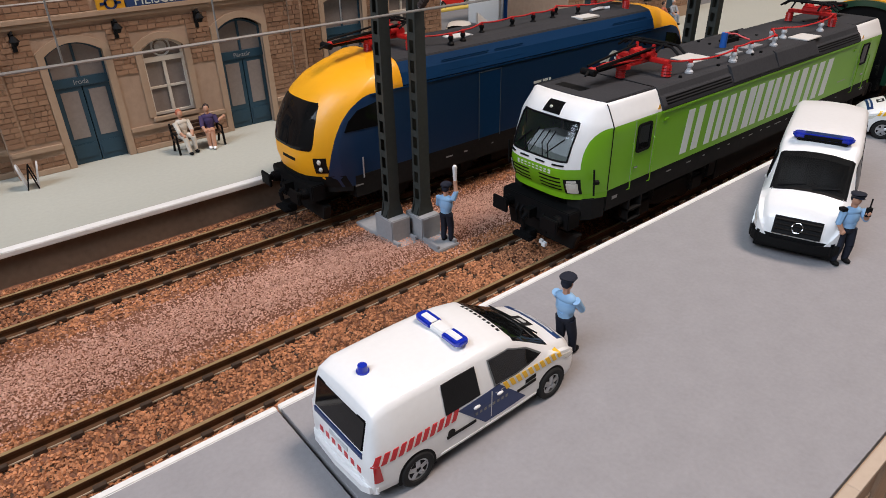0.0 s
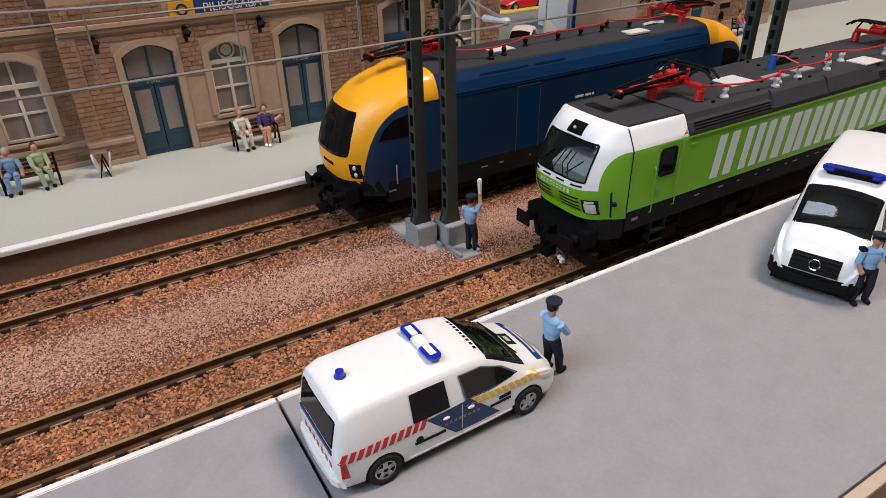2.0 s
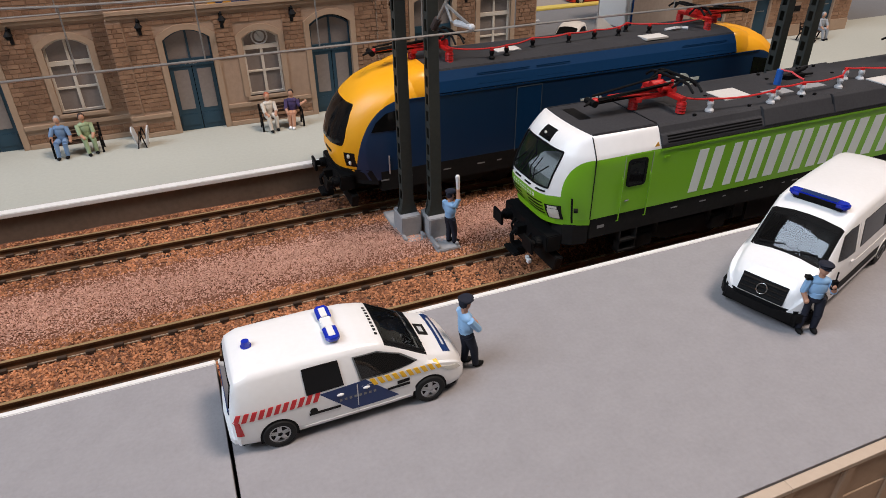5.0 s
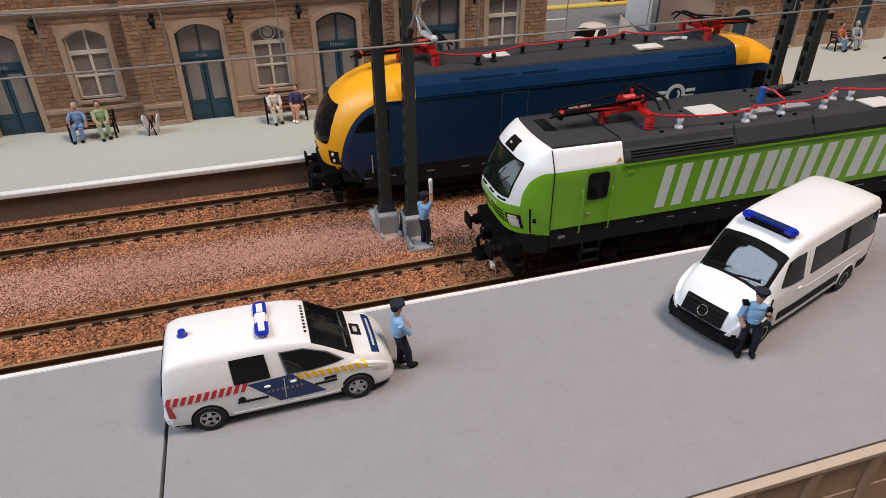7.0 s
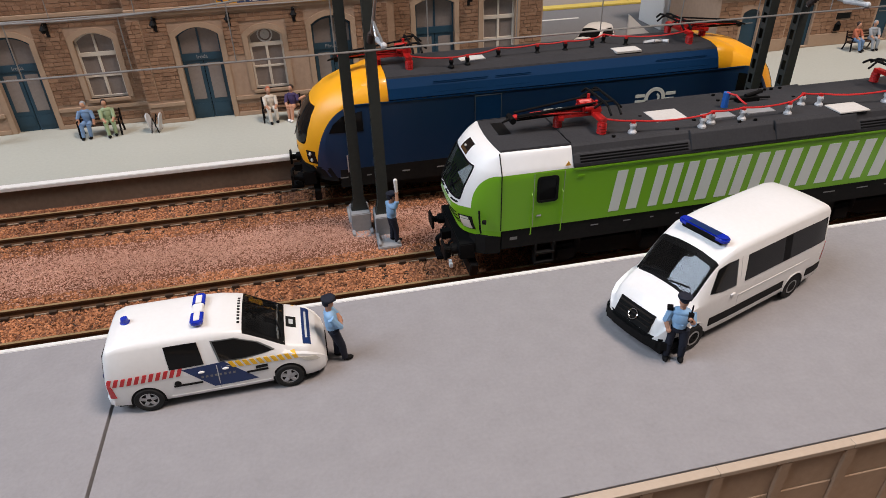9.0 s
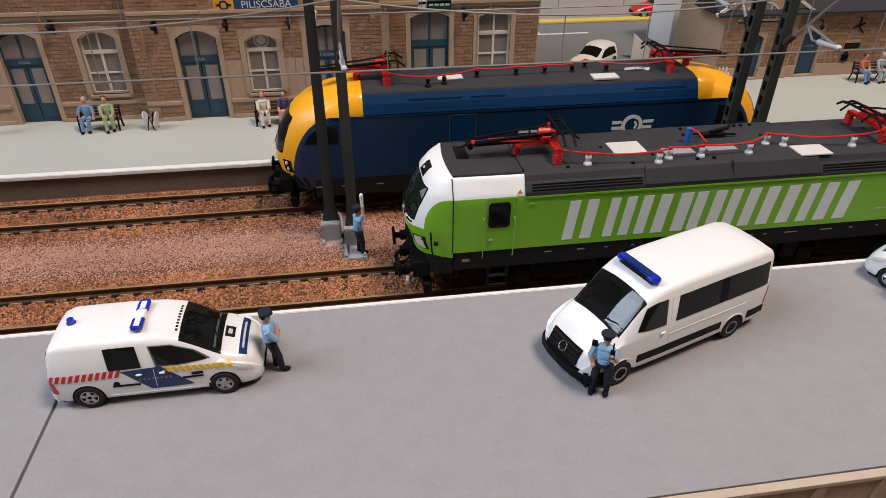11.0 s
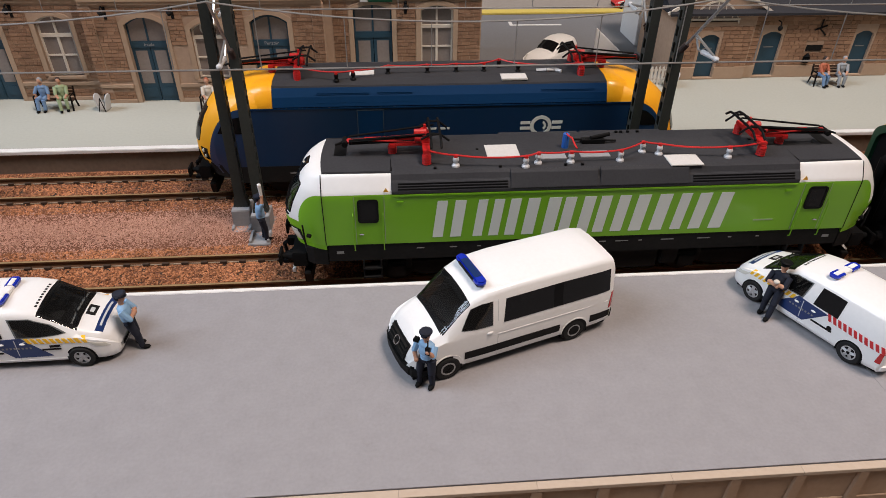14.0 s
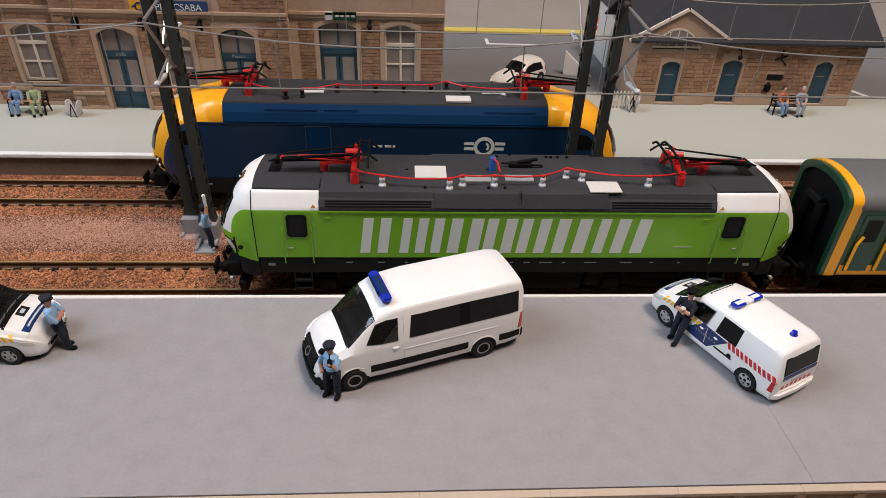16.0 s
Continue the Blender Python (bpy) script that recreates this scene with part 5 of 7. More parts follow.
# ---- coach behind the green locomotive ----
def coach():
    t = thing("passenger_coach", 354.6, TRACKS[0], RAIL_Z, 0, "dark green model coach with yellow end band and orange doors", "coach")
    prof = [(-16.3, 12), (-16.3, 41)] + [(-16.3 * math.cos(a), 41 + 7.0 * math.sin(a)) for a in [math.pi * k / 30 for k in range(1, 30)]] + [(16.3, 41), (16.3, 12)]
    part("body", prism(nb(), prof, "x", 4.0, 260), M_COACH, t, "dark green coach side", smooth=True)
    rp = [(-16.6, 40.2)] + [(-16.6 * math.cos(a), 41 + 7.5 * math.sin(a)) for a in [math.pi * k / 30 for k in range(0, 31)]] + [(16.6, 40.2), (16.0, 40.2)] + [(16.0 * math.cos(a), 40.6 + 6.8 * math.sin(a)) for a in [math.pi * k / 30 for k in range(0, 31)]] + [(-16.0, 40.2)]
    part("roof", prism(nb(), rp, "x", 6.5, 260), M_COACHROOF, t, "grey rounded coach roof", smooth=True)
    n = len(prof)
    bm = nb()
    inner = [(p[0] * 0.86, 12 + (p[1] - 12) * 0.93) for p in prof]
    for i in range(n - 1):
        prism(bm, [prof[i], prof[i + 1], inner[i + 1], inner[i]], "x", 1.6, 4.0)
    part("end_band", bm, M_COACH, t, "dark green recessed coach end", smooth=True)
    outer = [(p[0] * 1.012, 12 + (p[1] - 12) * 1.012) for p in prof]
    bm = nb()
    for i in range(n - 1):
        prism(bm, [outer[i], outer[i + 1], (prof[i + 1][0] * 0.99, prof[i + 1][1] - 0.3), (prof[i][0] * 0.99, prof[i][1] - 0.3)], "x", 3.2, 7.0)
    part("yellow_band", bm, M_YELLOW, t, "broad yellow band round the coach end", smooth=True)
    part("end_wall", prism(nb(), inner, "x", 3.2, 4.2), M_BLACK, t, "dark recessed end wall")
    bm = nb()
    for s in (-1, 1):
        rod(bm, (0.6, s * 4.2, 13), (0.6, s * 4.2, 36), 1.8, 1.8, 10)
    rod(bm, (0.6, -4.2, 36), (0.6, 4.2, 36), 1.8, 1.8, 10)
    part("gangway", bm, M_BLACK, t, "black rubber gangway")
    buffers(t, -1, 1.0, 11.5)
    for s in (-1, 1):
        y = s * 16.3
        d = new("coach_door")
        d.parent = t
        tagged(d, "orange framed coach doors")
        for xa in (9.5, 20.5):
            part("door_panel", box(nb(), xa, xa + 9.2, *sorted((y, y + s * 0.25)), 14, 38), M_COACH, d, bevel=0.1)
            part("door_window", side_plate(xa + 1.8, xa + 7.4, 27, 36, y + s * 0.2, 0.2, 0.8), M_GLASSDARK, d)
            bm = nb()
            path_rod(bm, [(xa + 0.6, y + s * 1.0, 15), (xa + 0.6, y + s * 1.0, 26), (xa + 2.0, y + s * 0.9, 29.5)], 0.55)
            part("grab_rail", bm, M_YELLOW, d, "orange-yellow grab rail")
        part("orange_band", box(nb(), 8, 258, *sorted((y, y + s * 0.15)), 12.3, 16.5), M_YELLOW, t, "orange lower band")
        for k in range(9):
            xa = 38 + k * 24
            part("window", side_plate(xa, xa + 16, 25, 36.5, y, 0.25, 1.2), M_GLASSDARK, t)
    part("underframe", box(nb(), 6, 258, -14, 14, 7, 12.2), M_FRAME, t, bevel=0.3)
    for x in (36, 220):
        bogie(t, x)
    return t


coach()


# ---- road vehicles: origin on the ground under the rear axle, nose along +x ----
def section(st):
    """Half outline of a car's cross-section, from the sill up to the middle of the roof."""
    x, zb, w, belt, wt, zt, crown = st
    return [(w - 0.9, zb), (w - 0.15, zb + 0.9), (w, zb + 2.2), (w, belt - 1.2), (w - 0.12, belt), (wt + 0.15, zt - 1.5), (wt - 0.35, zt - 0.65), (wt - 1.1, zt - 0.15), (wt - 2.4, zt), (wt * 0.4, zt + crown * 0.8), (0, zt + crown)]


def dense(stations, sub=4):
    """The stations with rounded ones put in between."""
    full = []
    n = len(stations)
    for i in range(n - 1):
        p0, p1, p2, p3 = (np.array(stations[max(0, min(n - 1, k))], float) for k in (i - 1, i, i + 1, i + 2))
        for k in range(sub):
            u = k / sub
            lin = p1 + (p2 - p1) * u
            cr = 0.5 * (2 * p1 + (p2 - p0) * u + (2 * p0 - 5 * p1 + 4 * p2 - p3) * u * u + (3 * p1 - p0 - 3 * p2 + p3) * u ** 3)
            q = 0.6 * lin + 0.4 * cr
            q[0] = lin[0]
            full.append(tuple(q))
    full.append(stations[-1])
    return full


def car_shell(full, screen=None):
    """Sections lofted along x; screen: the stretch of x over which the windscreen's opening is left out."""
    bm = nb()
    rows = []
    for st in full:
        half = section(st)
        rows.append([(st[0], -y, z) for y, z in half] + [(st[0], y, z) for y, z in half[-2::-1]])
    vs = grid(bm, rows, 0, lambda i, j: screen and 7 <= j <= 12 and screen[0] < (full[i][0] + full[i + 1][0]) / 2 < screen[1])
    for r in (vs[0], vs[-1]):
        bm.faces.new(r)
    for a, b in zip(vs, vs[1:]):
        bm.faces.new((a[0], b[0], b[-1], a[-1]))
    return bm


def at_station(stations, x):
    for a, b in zip(stations, stations[1:]):
        if a[0] <= x <= b[0]:
            k = (x - a[0]) / (b[0] - a[0])
            return tuple(p + (q - p) * k for p, q in zip(a, b))
    return stations[-1] if x > stations[-1][0] else stations[0]


def side_pt(stations, x, z, s, off=0.14):
    half = section(at_station(stations, x))
    for (y0, z0), (y1, z1) in zip(half, half[1:]):
        if z0 <= z <= z1 and z1 > z0:
            return Vector((x, s * (y0 + (y1 - y0) * (z - z0) / (z1 - z0) + off), z))
    return Vector((x, s * (half[3][0] + off), z))


def side_panel(stations, low, high, s, off=0.14, n=8, th=0.3):
    """A panel on the side between two lines of (x, z) points, low and high."""
    def along(pts, u):
        d = u * (len(pts) - 1)
        i = min(int(d), len(pts) - 2)
        k = d - i
        return pts[i][0] + (pts[i + 1][0] - pts[i][0]) * k, pts[i][1] + (pts[i + 1][1] - pts[i][1]) * k
    bm = nb()
    outs, inns = [], []
    for v in (0, 0.34, 0.67, 1.0):
        ro, ri = [], []
        for i in range(n + 1):
            (xa, za), (xb, zb) = along(low, i / n), along(high, i / n)
            x, z = xa + (xb - xa) * v, za + (zb - za) * v
            ro.append(side_pt(stations, x, z, s, off))
            ri.append(side_pt(stations, x, z, s, off - th))
        outs.append(ro)
        inns.append(ri)
    grid(bm, outs)
    grid(bm, inns)
    for a, b in ((outs[0], inns[0]), (outs[-1], inns[-1])):
        grid(bm, [a, b])
    for k in (0, n):
        grid(bm, [[r[k] for r in outs], [r[k] for r in inns]])
    return bm


def top_panel(stations, xs, f, off=0.12, th=0.3, f0=None):
    """A panel on the upper skin (screen, bonnet, roof) over the stretch xs; f: half width as a share."""
    bm = nb()
    outs, inns = [], []
    xs = [xs[0] + (xs[-1] - xs[0]) * k / 24 for k in range(25)]
    for i, x in enumerate(xs):
        st = at_station(stations, x)
        lo, hi = (-f, f) if f0 is None else (f0, f)
        ro, ri = [], []
        for k in range(21):
            q = lo + (hi - lo) * k / 20
            y = q * st[4]
            half = section(st)
            z = half[-1][1]
            for (y0, z0), (y1, z1) in zip(half[4:], half[5:]):
                if y1 <= abs(y) <= y0 and y0 > y1:
                    z = z0 + (z1 - z0) * (y0 - abs(y)) / (y0 - y1)
            ro.append((x, y, z + off))
            ri.append((x, y, z + off - th))
        outs.append(ro)
        inns.append(ri)
    grid(bm, outs)
    grid(bm, inns)
    for a, b in ((outs[0], inns[0]), (outs[-1], inns[-1])):
        grid(bm, [a, b])
    for k in (0, 20):
        grid(bm, [[r[k] for r in outs], [r[k] for r in inns]])
    return bm


def road_wheel(parent, x, y, r, s, spokes=5, rim=M_RIM, label="silver five-spoke wheel"):
    w = new("wheel")
    w.parent, w.matrix_basis = parent, place(x, y, r)
    tagged(w, label)
    bm = nb()
    n = 28
    prof = [(-1.3, r * 0.62), (-1.3, r * 0.92), (-1.0, r), (1.0, r), (1.3, r * 0.92), (1.3, r * 0.66), (1.0, r * 0.62)]
    rows = [[(q[1] * math.cos(2 * math.pi * i / n), q[0] * s, q[1] * math.sin(2 * math.pi * i / n)) for i in range(n + 1)] for q in prof + prof[:1]]
    grid(bm, rows)
    part("tyre", bm, M_TYRE, w, smooth=True)
    bm = nb()
    rod(bm, (0, -s * 1.0, 0), (0, s * 0.55, 0), r * 0.63, r * 0.63, 24)
    part("rim_back", bm, M_FRAME, w)
    bm = nb()
    for i in range(n):
        a, b = 2 * math.pi * i / n, 2 * math.pi * (i + 1) / n
        prism(bm, [(q * math.cos(c), q * math.sin(c)) for q, c in ((r * 0.655, a), (r * 0.655, b), (r * 0.54, b), (r * 0.54, a))], "y", *sorted((s * 0.4, s * 1.05)))
    for k in range(spokes):
        a = 2 * math.pi * k / spokes + 0.3
        for da in (-0.13, 0.13):
            c0, c1 = (math.cos(a + da * 2.2), math.sin(a + da * 2.2)), (math.cos(a + da), math.sin(a + da))
            rod(bm, (0.15 * r * c0[0], s * 0.85, 0.15 * r * c0[1]), (0.57 * r * c1[0], s * 0.8, 0.57 * r * c1[1]), r * 0.12, r * 0.10, 6)
    rod(bm, (0, s * 0.5, 0), (0, s * 1.0, 0), r * 0.17, r * 0.15, 12)
    part("rim", bm, rim, w)


def arch(parent, stations, x, z, r, s, m=M_BLACK):
    bm = nb()
    n = 20
    y = side_pt(stations, x, z + r * 0.4, s, 0.06).y
    pts = [(x + r * math.cos(math.pi * k / n), z + r * math.sin(math.pi * k / n)) for k in range(n + 1)]
    low = 2.3
    prism(bm, [(x + r, low)] + pts + [(x - r, low)], "y", *sorted((y, y - s * 2.4)))
    part("wheel_arch", bm, m, parent)


def cabin(t, xb, xd, xs, w, zf, zd, zt):
    """What shows through a windscreen: an added dark liner, shelf and dashboard, two seats and a steering wheel."""
    # liner added to keep the white shell's inner faces from showing bright
    bm = nb()
    box(bm, xb - 0.5, xb, -w, w, zf, zt)
    box(bm, xb, xs, -w, w, zf - 0.5, zf)
    for q in (-1, 1):
        box(bm, xb, xs - 2, *sorted((q * w, q * (w + 0.4))), zf, zd + 0.6)
        box(bm, xb, xd - 7.5, *sorted((q * (w - 1.2), q * (w - 0.9))), zd + 0.6, zt)
    part("cabin_lining", bm, M_FRAME, t, "added dark liner that hides the white shell's bright inside")
    part("dashboard", prism(nb(), [(xd - 2.5, zf), (xs - 0.6, zf), (xs - 0.6, zd - 0.5), (xd, zd + 0.6), (xd - 2.2, zd)], "y", -w + 0.2, w - 0.2), M_SEAT, t, "dark moulded dashboard", bevel=0.3)
    for yy in (-w * 0.5, w * 0.5):
        bm = nb()
        box(bm, xb + 1.0, xb + 6.5, yy - 2.3, yy + 2.3, zf + 0.8, zf + 2.6)
        prism(bm, [(xb + 1.0, zf + 2), (xb + 2.6, zf + 2), (xb + 1.6, zt - 3.2), (xb + 0.3, zt - 3.2)], "y", yy - 2.2, yy + 2.2)
        box(bm, xb + 0.3, xb + 1.4, yy - 1.2, yy + 1.2, zt - 3.0, zt - 1.2)
        part("cabin_seat", bm, M_FABRIC, t, "grey moulded seat", bevel=0.3)
    bm = nb()
    n = 14
    for k in range(n):
        a, b = 2 * math.pi * k / n, 2 * math.pi * (k + 1) / n
        path_rod(bm, [(xd - 3.2 + 0.6 * math.sin(c), w * 0.5 + 1.7 * math.cos(c), zd + 0.1 + 1.5 * math.sin(c)) for c in (a, b)], 0.22)
    rod(bm, (xd - 3.2, w * 0.5, zd + 0.1), (xd - 1.6, w * 0.5, zd - 0.8), 0.5, 0.4)
    part("steering_wheel", bm, M_BLACK, t)


CADDY = [  # x, sill, half width, belt, half width of roof, top, crown
    (-8.7, 2.6, 8.8, 8.8, 8.2, 10.6, 0.0), (-8.2, 2.3, 9.6, 10.3, 8.4, 12.9, 0.1), (-7.4, 2.2, 9.9, 10.7, 8.5, 16.6, 0.25), (-6.6, 2.1, 10.0, 10.8, 8.6, 18.2, 0.35), (-4, 2.0, 10.3, 11.0, 8.8, 19.2, 0.5),
    (10, 2.0, 10.4, 11.1, 8.9, 19.3, 0.5), (18.5, 2.0, 10.4, 11.2, 8.8, 19.0, 0.5), (23.4, 2.0, 10.4, 11.2, 8.6, 18.1, 0.5), (27.0, 2.0, 10.3, 11.1, 8.5, 16.0, 0.5), (32.9, 2.0, 10.2, 10.7, 8.8, 12.5, 0.55),
    (35.0, 2.0, 10.1, 10.0, 8.9, 11.5, 0.6), (38.5, 1.9, 9.8, 8.9, 8.5, 10.3, 0.6), (40.6, 1.8, 9.0, 7.6, 7.6, 8.8, 0.5), (42.0, 1.8, 7.8, 6.0, 6.6, 7.0, 0.3), (42.6, 2.3, 6.4, 4.6, 5.4, 5.4, 0.1)]


def stripes(parent, st, x0, x1, z, h, s, n, lean, m, name, zslope=0.0):
    w = (x1 - x0) / n
    for k in range(n):
        xa = x0 + k * w
        zz = z + zslope * (xa - x0)
        low = [(xa, zz), (xa + w * 0.6, zz + zslope * w * 0.6)]
        high = [(xa + lean, zz + h), (xa + lean + w * 0.6, zz + h + zslope * w * 0.6)]
        part(name, side_panel(st, low, high, s, 0.13, 3, 0.3), m, parent)


def police_caddy(x, y, yaw, label):
    t = thing("police_van", x, y, 0, yaw, label, "van", "white police vehicles")
    st = dense(CADDY)
    cabin(t, 17.0, 29.0, 33.0, 8.0, 5.0, 11.0, 17.8)
    part("body", car_shell(st, (24.6, 32.0)), M_WHITE, t, "white plastic body", smooth=True)
    part("floor_pan", box(nb(), -7.5, 40, -8.4, 8.4, 1.2, 2.8), M_BLACK, t)
    for s in (-1, 1):
        part("cab_window", side_panel(st, [(17.6, 11.5), (23, 11.4), (30.6, 11.9)], [(16.6, 17.2), (22.0, 16.9), (27.0, 14.6)], s), M_CARGLASS, t, "dark tinted front side window", smooth=True)
        # opaque black sheet behind the pane: the cabin's shade given as colour
        part("cab_window_back", side_panel(st, [(18.0, 11.7), (23, 11.6), (30.0, 11.9)], [(17.0, 16.9), (22.0, 16.6), (26.6, 14.5)], s, 0.06, th=0.1), M_BLACK, t)
        part("side_window", side_panel(st, [(6.4, 11.5), (10, 11.5), (14.2, 11.6)], [(6.2, 17.5), (10, 17.6), (13.6, 17.5)], s), M_GLASSDARK, t, "black rear side window", smooth=True)
        part("navy_panel", side_panel(st, [(15.4, 4.5), (20, 4.5), (25.8, 4.7)], [(9.0, 10.9), (15, 11.2), (18.8, 11.4)], s, 0.06, 6, 0.12), M_NAVY, t, "navy blue slanting police panel")
        stripes(t, st, -8.5, 9.0, 8.8, 2.1, s, 11, 0.9, M_REDDECAL, "red_stripe", 0.035)
        stripes(t, st, 20.4, 36.6, 9.5, 1.7, s, 10, -0.8, M_YELLOWDECAL, "yellow_stripe", -0.05)
        part("door_seam", side_panel(st, [(16.6, 3.0), (16.8, 3.0)], [(16.8, 10.8), (17.0, 10.8)], s, 0.09, 1, 0.1), M_CERAMIC, t)
        for xa in (12.2, 17.8):
            bm = nb()
            ball(bm, side_pt(st, xa + 1, 9.5, s, 0.15), 0.8, 0.3, 0.33)
            part("door_handle", bm, M_WHITE, t)
        for k in range(8):
            part("writing_bar", side_panel(st, [(12.9 + k * 1.05, 7.6), (13.45 + k * 1.05, 7.6)], [(12.9 + k * 1.05, 8.2), (13.45 + k * 1.05, 8.2)], s, 0.1, 1, 0.1), M_DIMPRINT, t)
        part("rub_strip", side_panel(st, [(6.4, 6.2), (13.0, 6.2)], [(6.4, 6.7), (13.0, 6.7)], s, 0.2, 3, 0.3), M_FRAME, t)
        part("rub_strip", side_panel(st, [(23.4, 6.9), (28.4, 6.9)], [(23.4, 7.4), (28.4, 7.4)], s, 0.2, 3, 0.3), M_FRAME, t)
        part("writing_bar", side_panel(st, [(25.6, 7.7), (28.4, 7.8)], [(25.6, 8.5), (28.4, 8.6)], s, 0.1, 3, 0.1), M_FRAME, t)
        bm = nb()
        rod(bm, (7.4, s * 10.3, 7.1), (7.4, s * 10.55, 7.1), 0.8, 0.8, 10)
        part("crest", bm, M_FRAME, t)
        for wx in (0.0, 33.0):
            arch(t, st, wx, 3.5, 3.95, s)
            road_wheel(t, wx, s * 9.35, 3.5, s)
        part("tail_lamp", side_panel(st, [(-8.2, 5.4), (-6.7, 5.4)], [(-8.2, 9.0), (-7.2, 9.0)], s, 0.12, 3), M_TAIL, t, "red tail lamp")
        part("headlight", side_panel(st, [(37.2, 7.4), (41.0, 6.2)], [(35.8, 9.0), (40.0, 7.7)], s, 0.12, 4), M_LENS, t, "clear swept headlight", smooth=True)
        part("sill_line", side_panel(st, [(5, 3.3), (29, 3.3)], [(5, 3.6), (29, 3.6)], s, 0.12, 4, 0.2), M_WHITE, t)
    g = part("windscreen", top_panel(st, [24.0, 32.9], 0.94, th=0.1), M_CARGLASS, t, "raked tinted windscreen", smooth=True)
    g.visible_shadow = False
    for s in (-1, 1):
        part("screen_edge", top_panel(st, [24.0, 32.9], *((0.95, 0.05, 0.3, 0.81) if s > 0 else (-0.81, 0.05, 0.3, -0.95))), M_BLACK, g)
    part("screen_edge", top_panel(st, [31.9, 33.2], 0.95, 0.07, 0.3), M_BLACK, g)
    part("screen_edge", top_panel(st, [23.9, 24.8], 0.95, 0.07, 0.3), M_BLACK, g)
    bm = nb()
    path_rod(bm, [top + Vector((0, 0, 0.45)) for top in (Vector((32.9, -6.0, 12.9)), Vector((31.2, -0.5, 14.1)))], 0.16)
    path_rod(bm, [top + Vector((0, 0, 0.45)) for top in (Vector((32.9, 0.5, 13.0)), Vector((31.2, 5.8, 14.0)))], 0.16)
    part("wiper", bm, M_BLACK, g)
    part("rear_window", prism(nb(), [(-8.8, 11.0), (-7.6, 16.7), (-7.0, 16.7), (-8.2, 11.0)], "y", -7.4, 7.4), M_GLASSDARK, t, "dark rear window", bevel=0.2)
    part("rear_navy_band", box(nb(), -8.95, -8.3, -7.4, 7.4, 9.6, 10.7), M_NAVY, t)
    bm = nb()
    prism(bm, [(-7.0, -10.2), (-8.6, -9.6), (-9.6, -7.5), (-10.0, 0), (-9.6, 7.5), (-8.6, 9.6), (-7.0, 10.2)], "z", 2.2, 5.0)
    part("rear_bumper", bm, M_WHITE, t, bevel=0.7)
    for k in range(7):
        part("red_stripe", box(nb(), -8.8, -8.62, -6.5 + k * 2.0, -5.5 + k * 2.0, 5.6, 6.8), M_REDDECAL, t)
    part("writing_bar", box(nb(), -8.9, -8.6, -2.8, 2.8, 7.6, 8.6), M_PRINT, t)
    part("lower_grille", box(nb(), 40.6, 42.9, -5.2, 5.2, 2.8, 4.0), M_BLACK, t, bevel=0.3)
    part("front_grille", box(nb(), 41.2, 42.5, -4.0, 4.0, 5.0, 5.8), M_BLACK, t, bevel=0.2)
    part("bonnet_band", top_panel(st, [37.3, 39.2], 0.86, 0.07, 0.12), M_NAVY, t, "blue band across the bonnet")
    part("writing_bar", top_panel(st, [38.0, 38.5], 0.62, 0.11, 0.1), M_PRINT, t)
    c = part("crest", top_panel(st, [33.6, 36.0], 0.24, 0.06, 0.12), M_FRAME, t, "small dark crest on the bonnet")
    part("crest_bar", top_panel(st, [34.3, 35.3], 0.11, 0.1, 0.1), M_PRINT, c)
    for k in range(9):
        f = -0.62 + k * 0.14
        part("roof_writing_bar", top_panel(st, [22.8, 23.4], f + 0.08, 0.07, 0.12, f0=f), M_FRAME, t)
    b = new("light_bar")
    b.parent = t
    tagged(b, "blue and white roof light bar")
    part("bar_middle", box(nb(), 12.8, 15.2, -1.9, 1.9, 19.7, 20.8), M_WHITE, b, bevel=0.2)
    part("bar_foot", box(nb(), 13.1, 14.9, -5.4, 5.4, 19.3, 20.1), M_WHITE, b, bevel=0.1)
    for s in (-1, 1):
        bm = nb()
        ring = [(15.5, 1.7), (15.5, 5.4), (14.9, 6.2), (13.1, 6.2), (12.5, 5.4), (12.5, 1.7)]
        prism(bm, [(px, s * py) for px, py in ring], "z", 19.9, 20.8)
        part("blue_lens", bm, M_BLUELAMP, b, bevel=0.2)
        part("lens_top", box(nb(), 13.3, 14.7, *sorted((s * 1.8, s * 5.1)), 20.7, 20.95), M_WHITE, b, bevel=0.1)
    bm = nb()
    rod(bm, (-2.8, 0, 19.2), (-2.8, 0, 19.9), 1.15, 1.15, 14)
    rod(bm, (-2.8, 0, 19.8), (-2.8, 0, 21.0), 1.0, 0.8, 14)
    part("rear_beacon", bm, M_BLUELAMP, t, "small blue rear beacon", smooth=True)
    return t


police_caddy(51.9, 73.6, 0.4, "white police delivery van with navy panel and red-white stripes")
police_caddy(313.6, 55.2, 116.0, "white police delivery van parked aslant with an officer leaning on it")

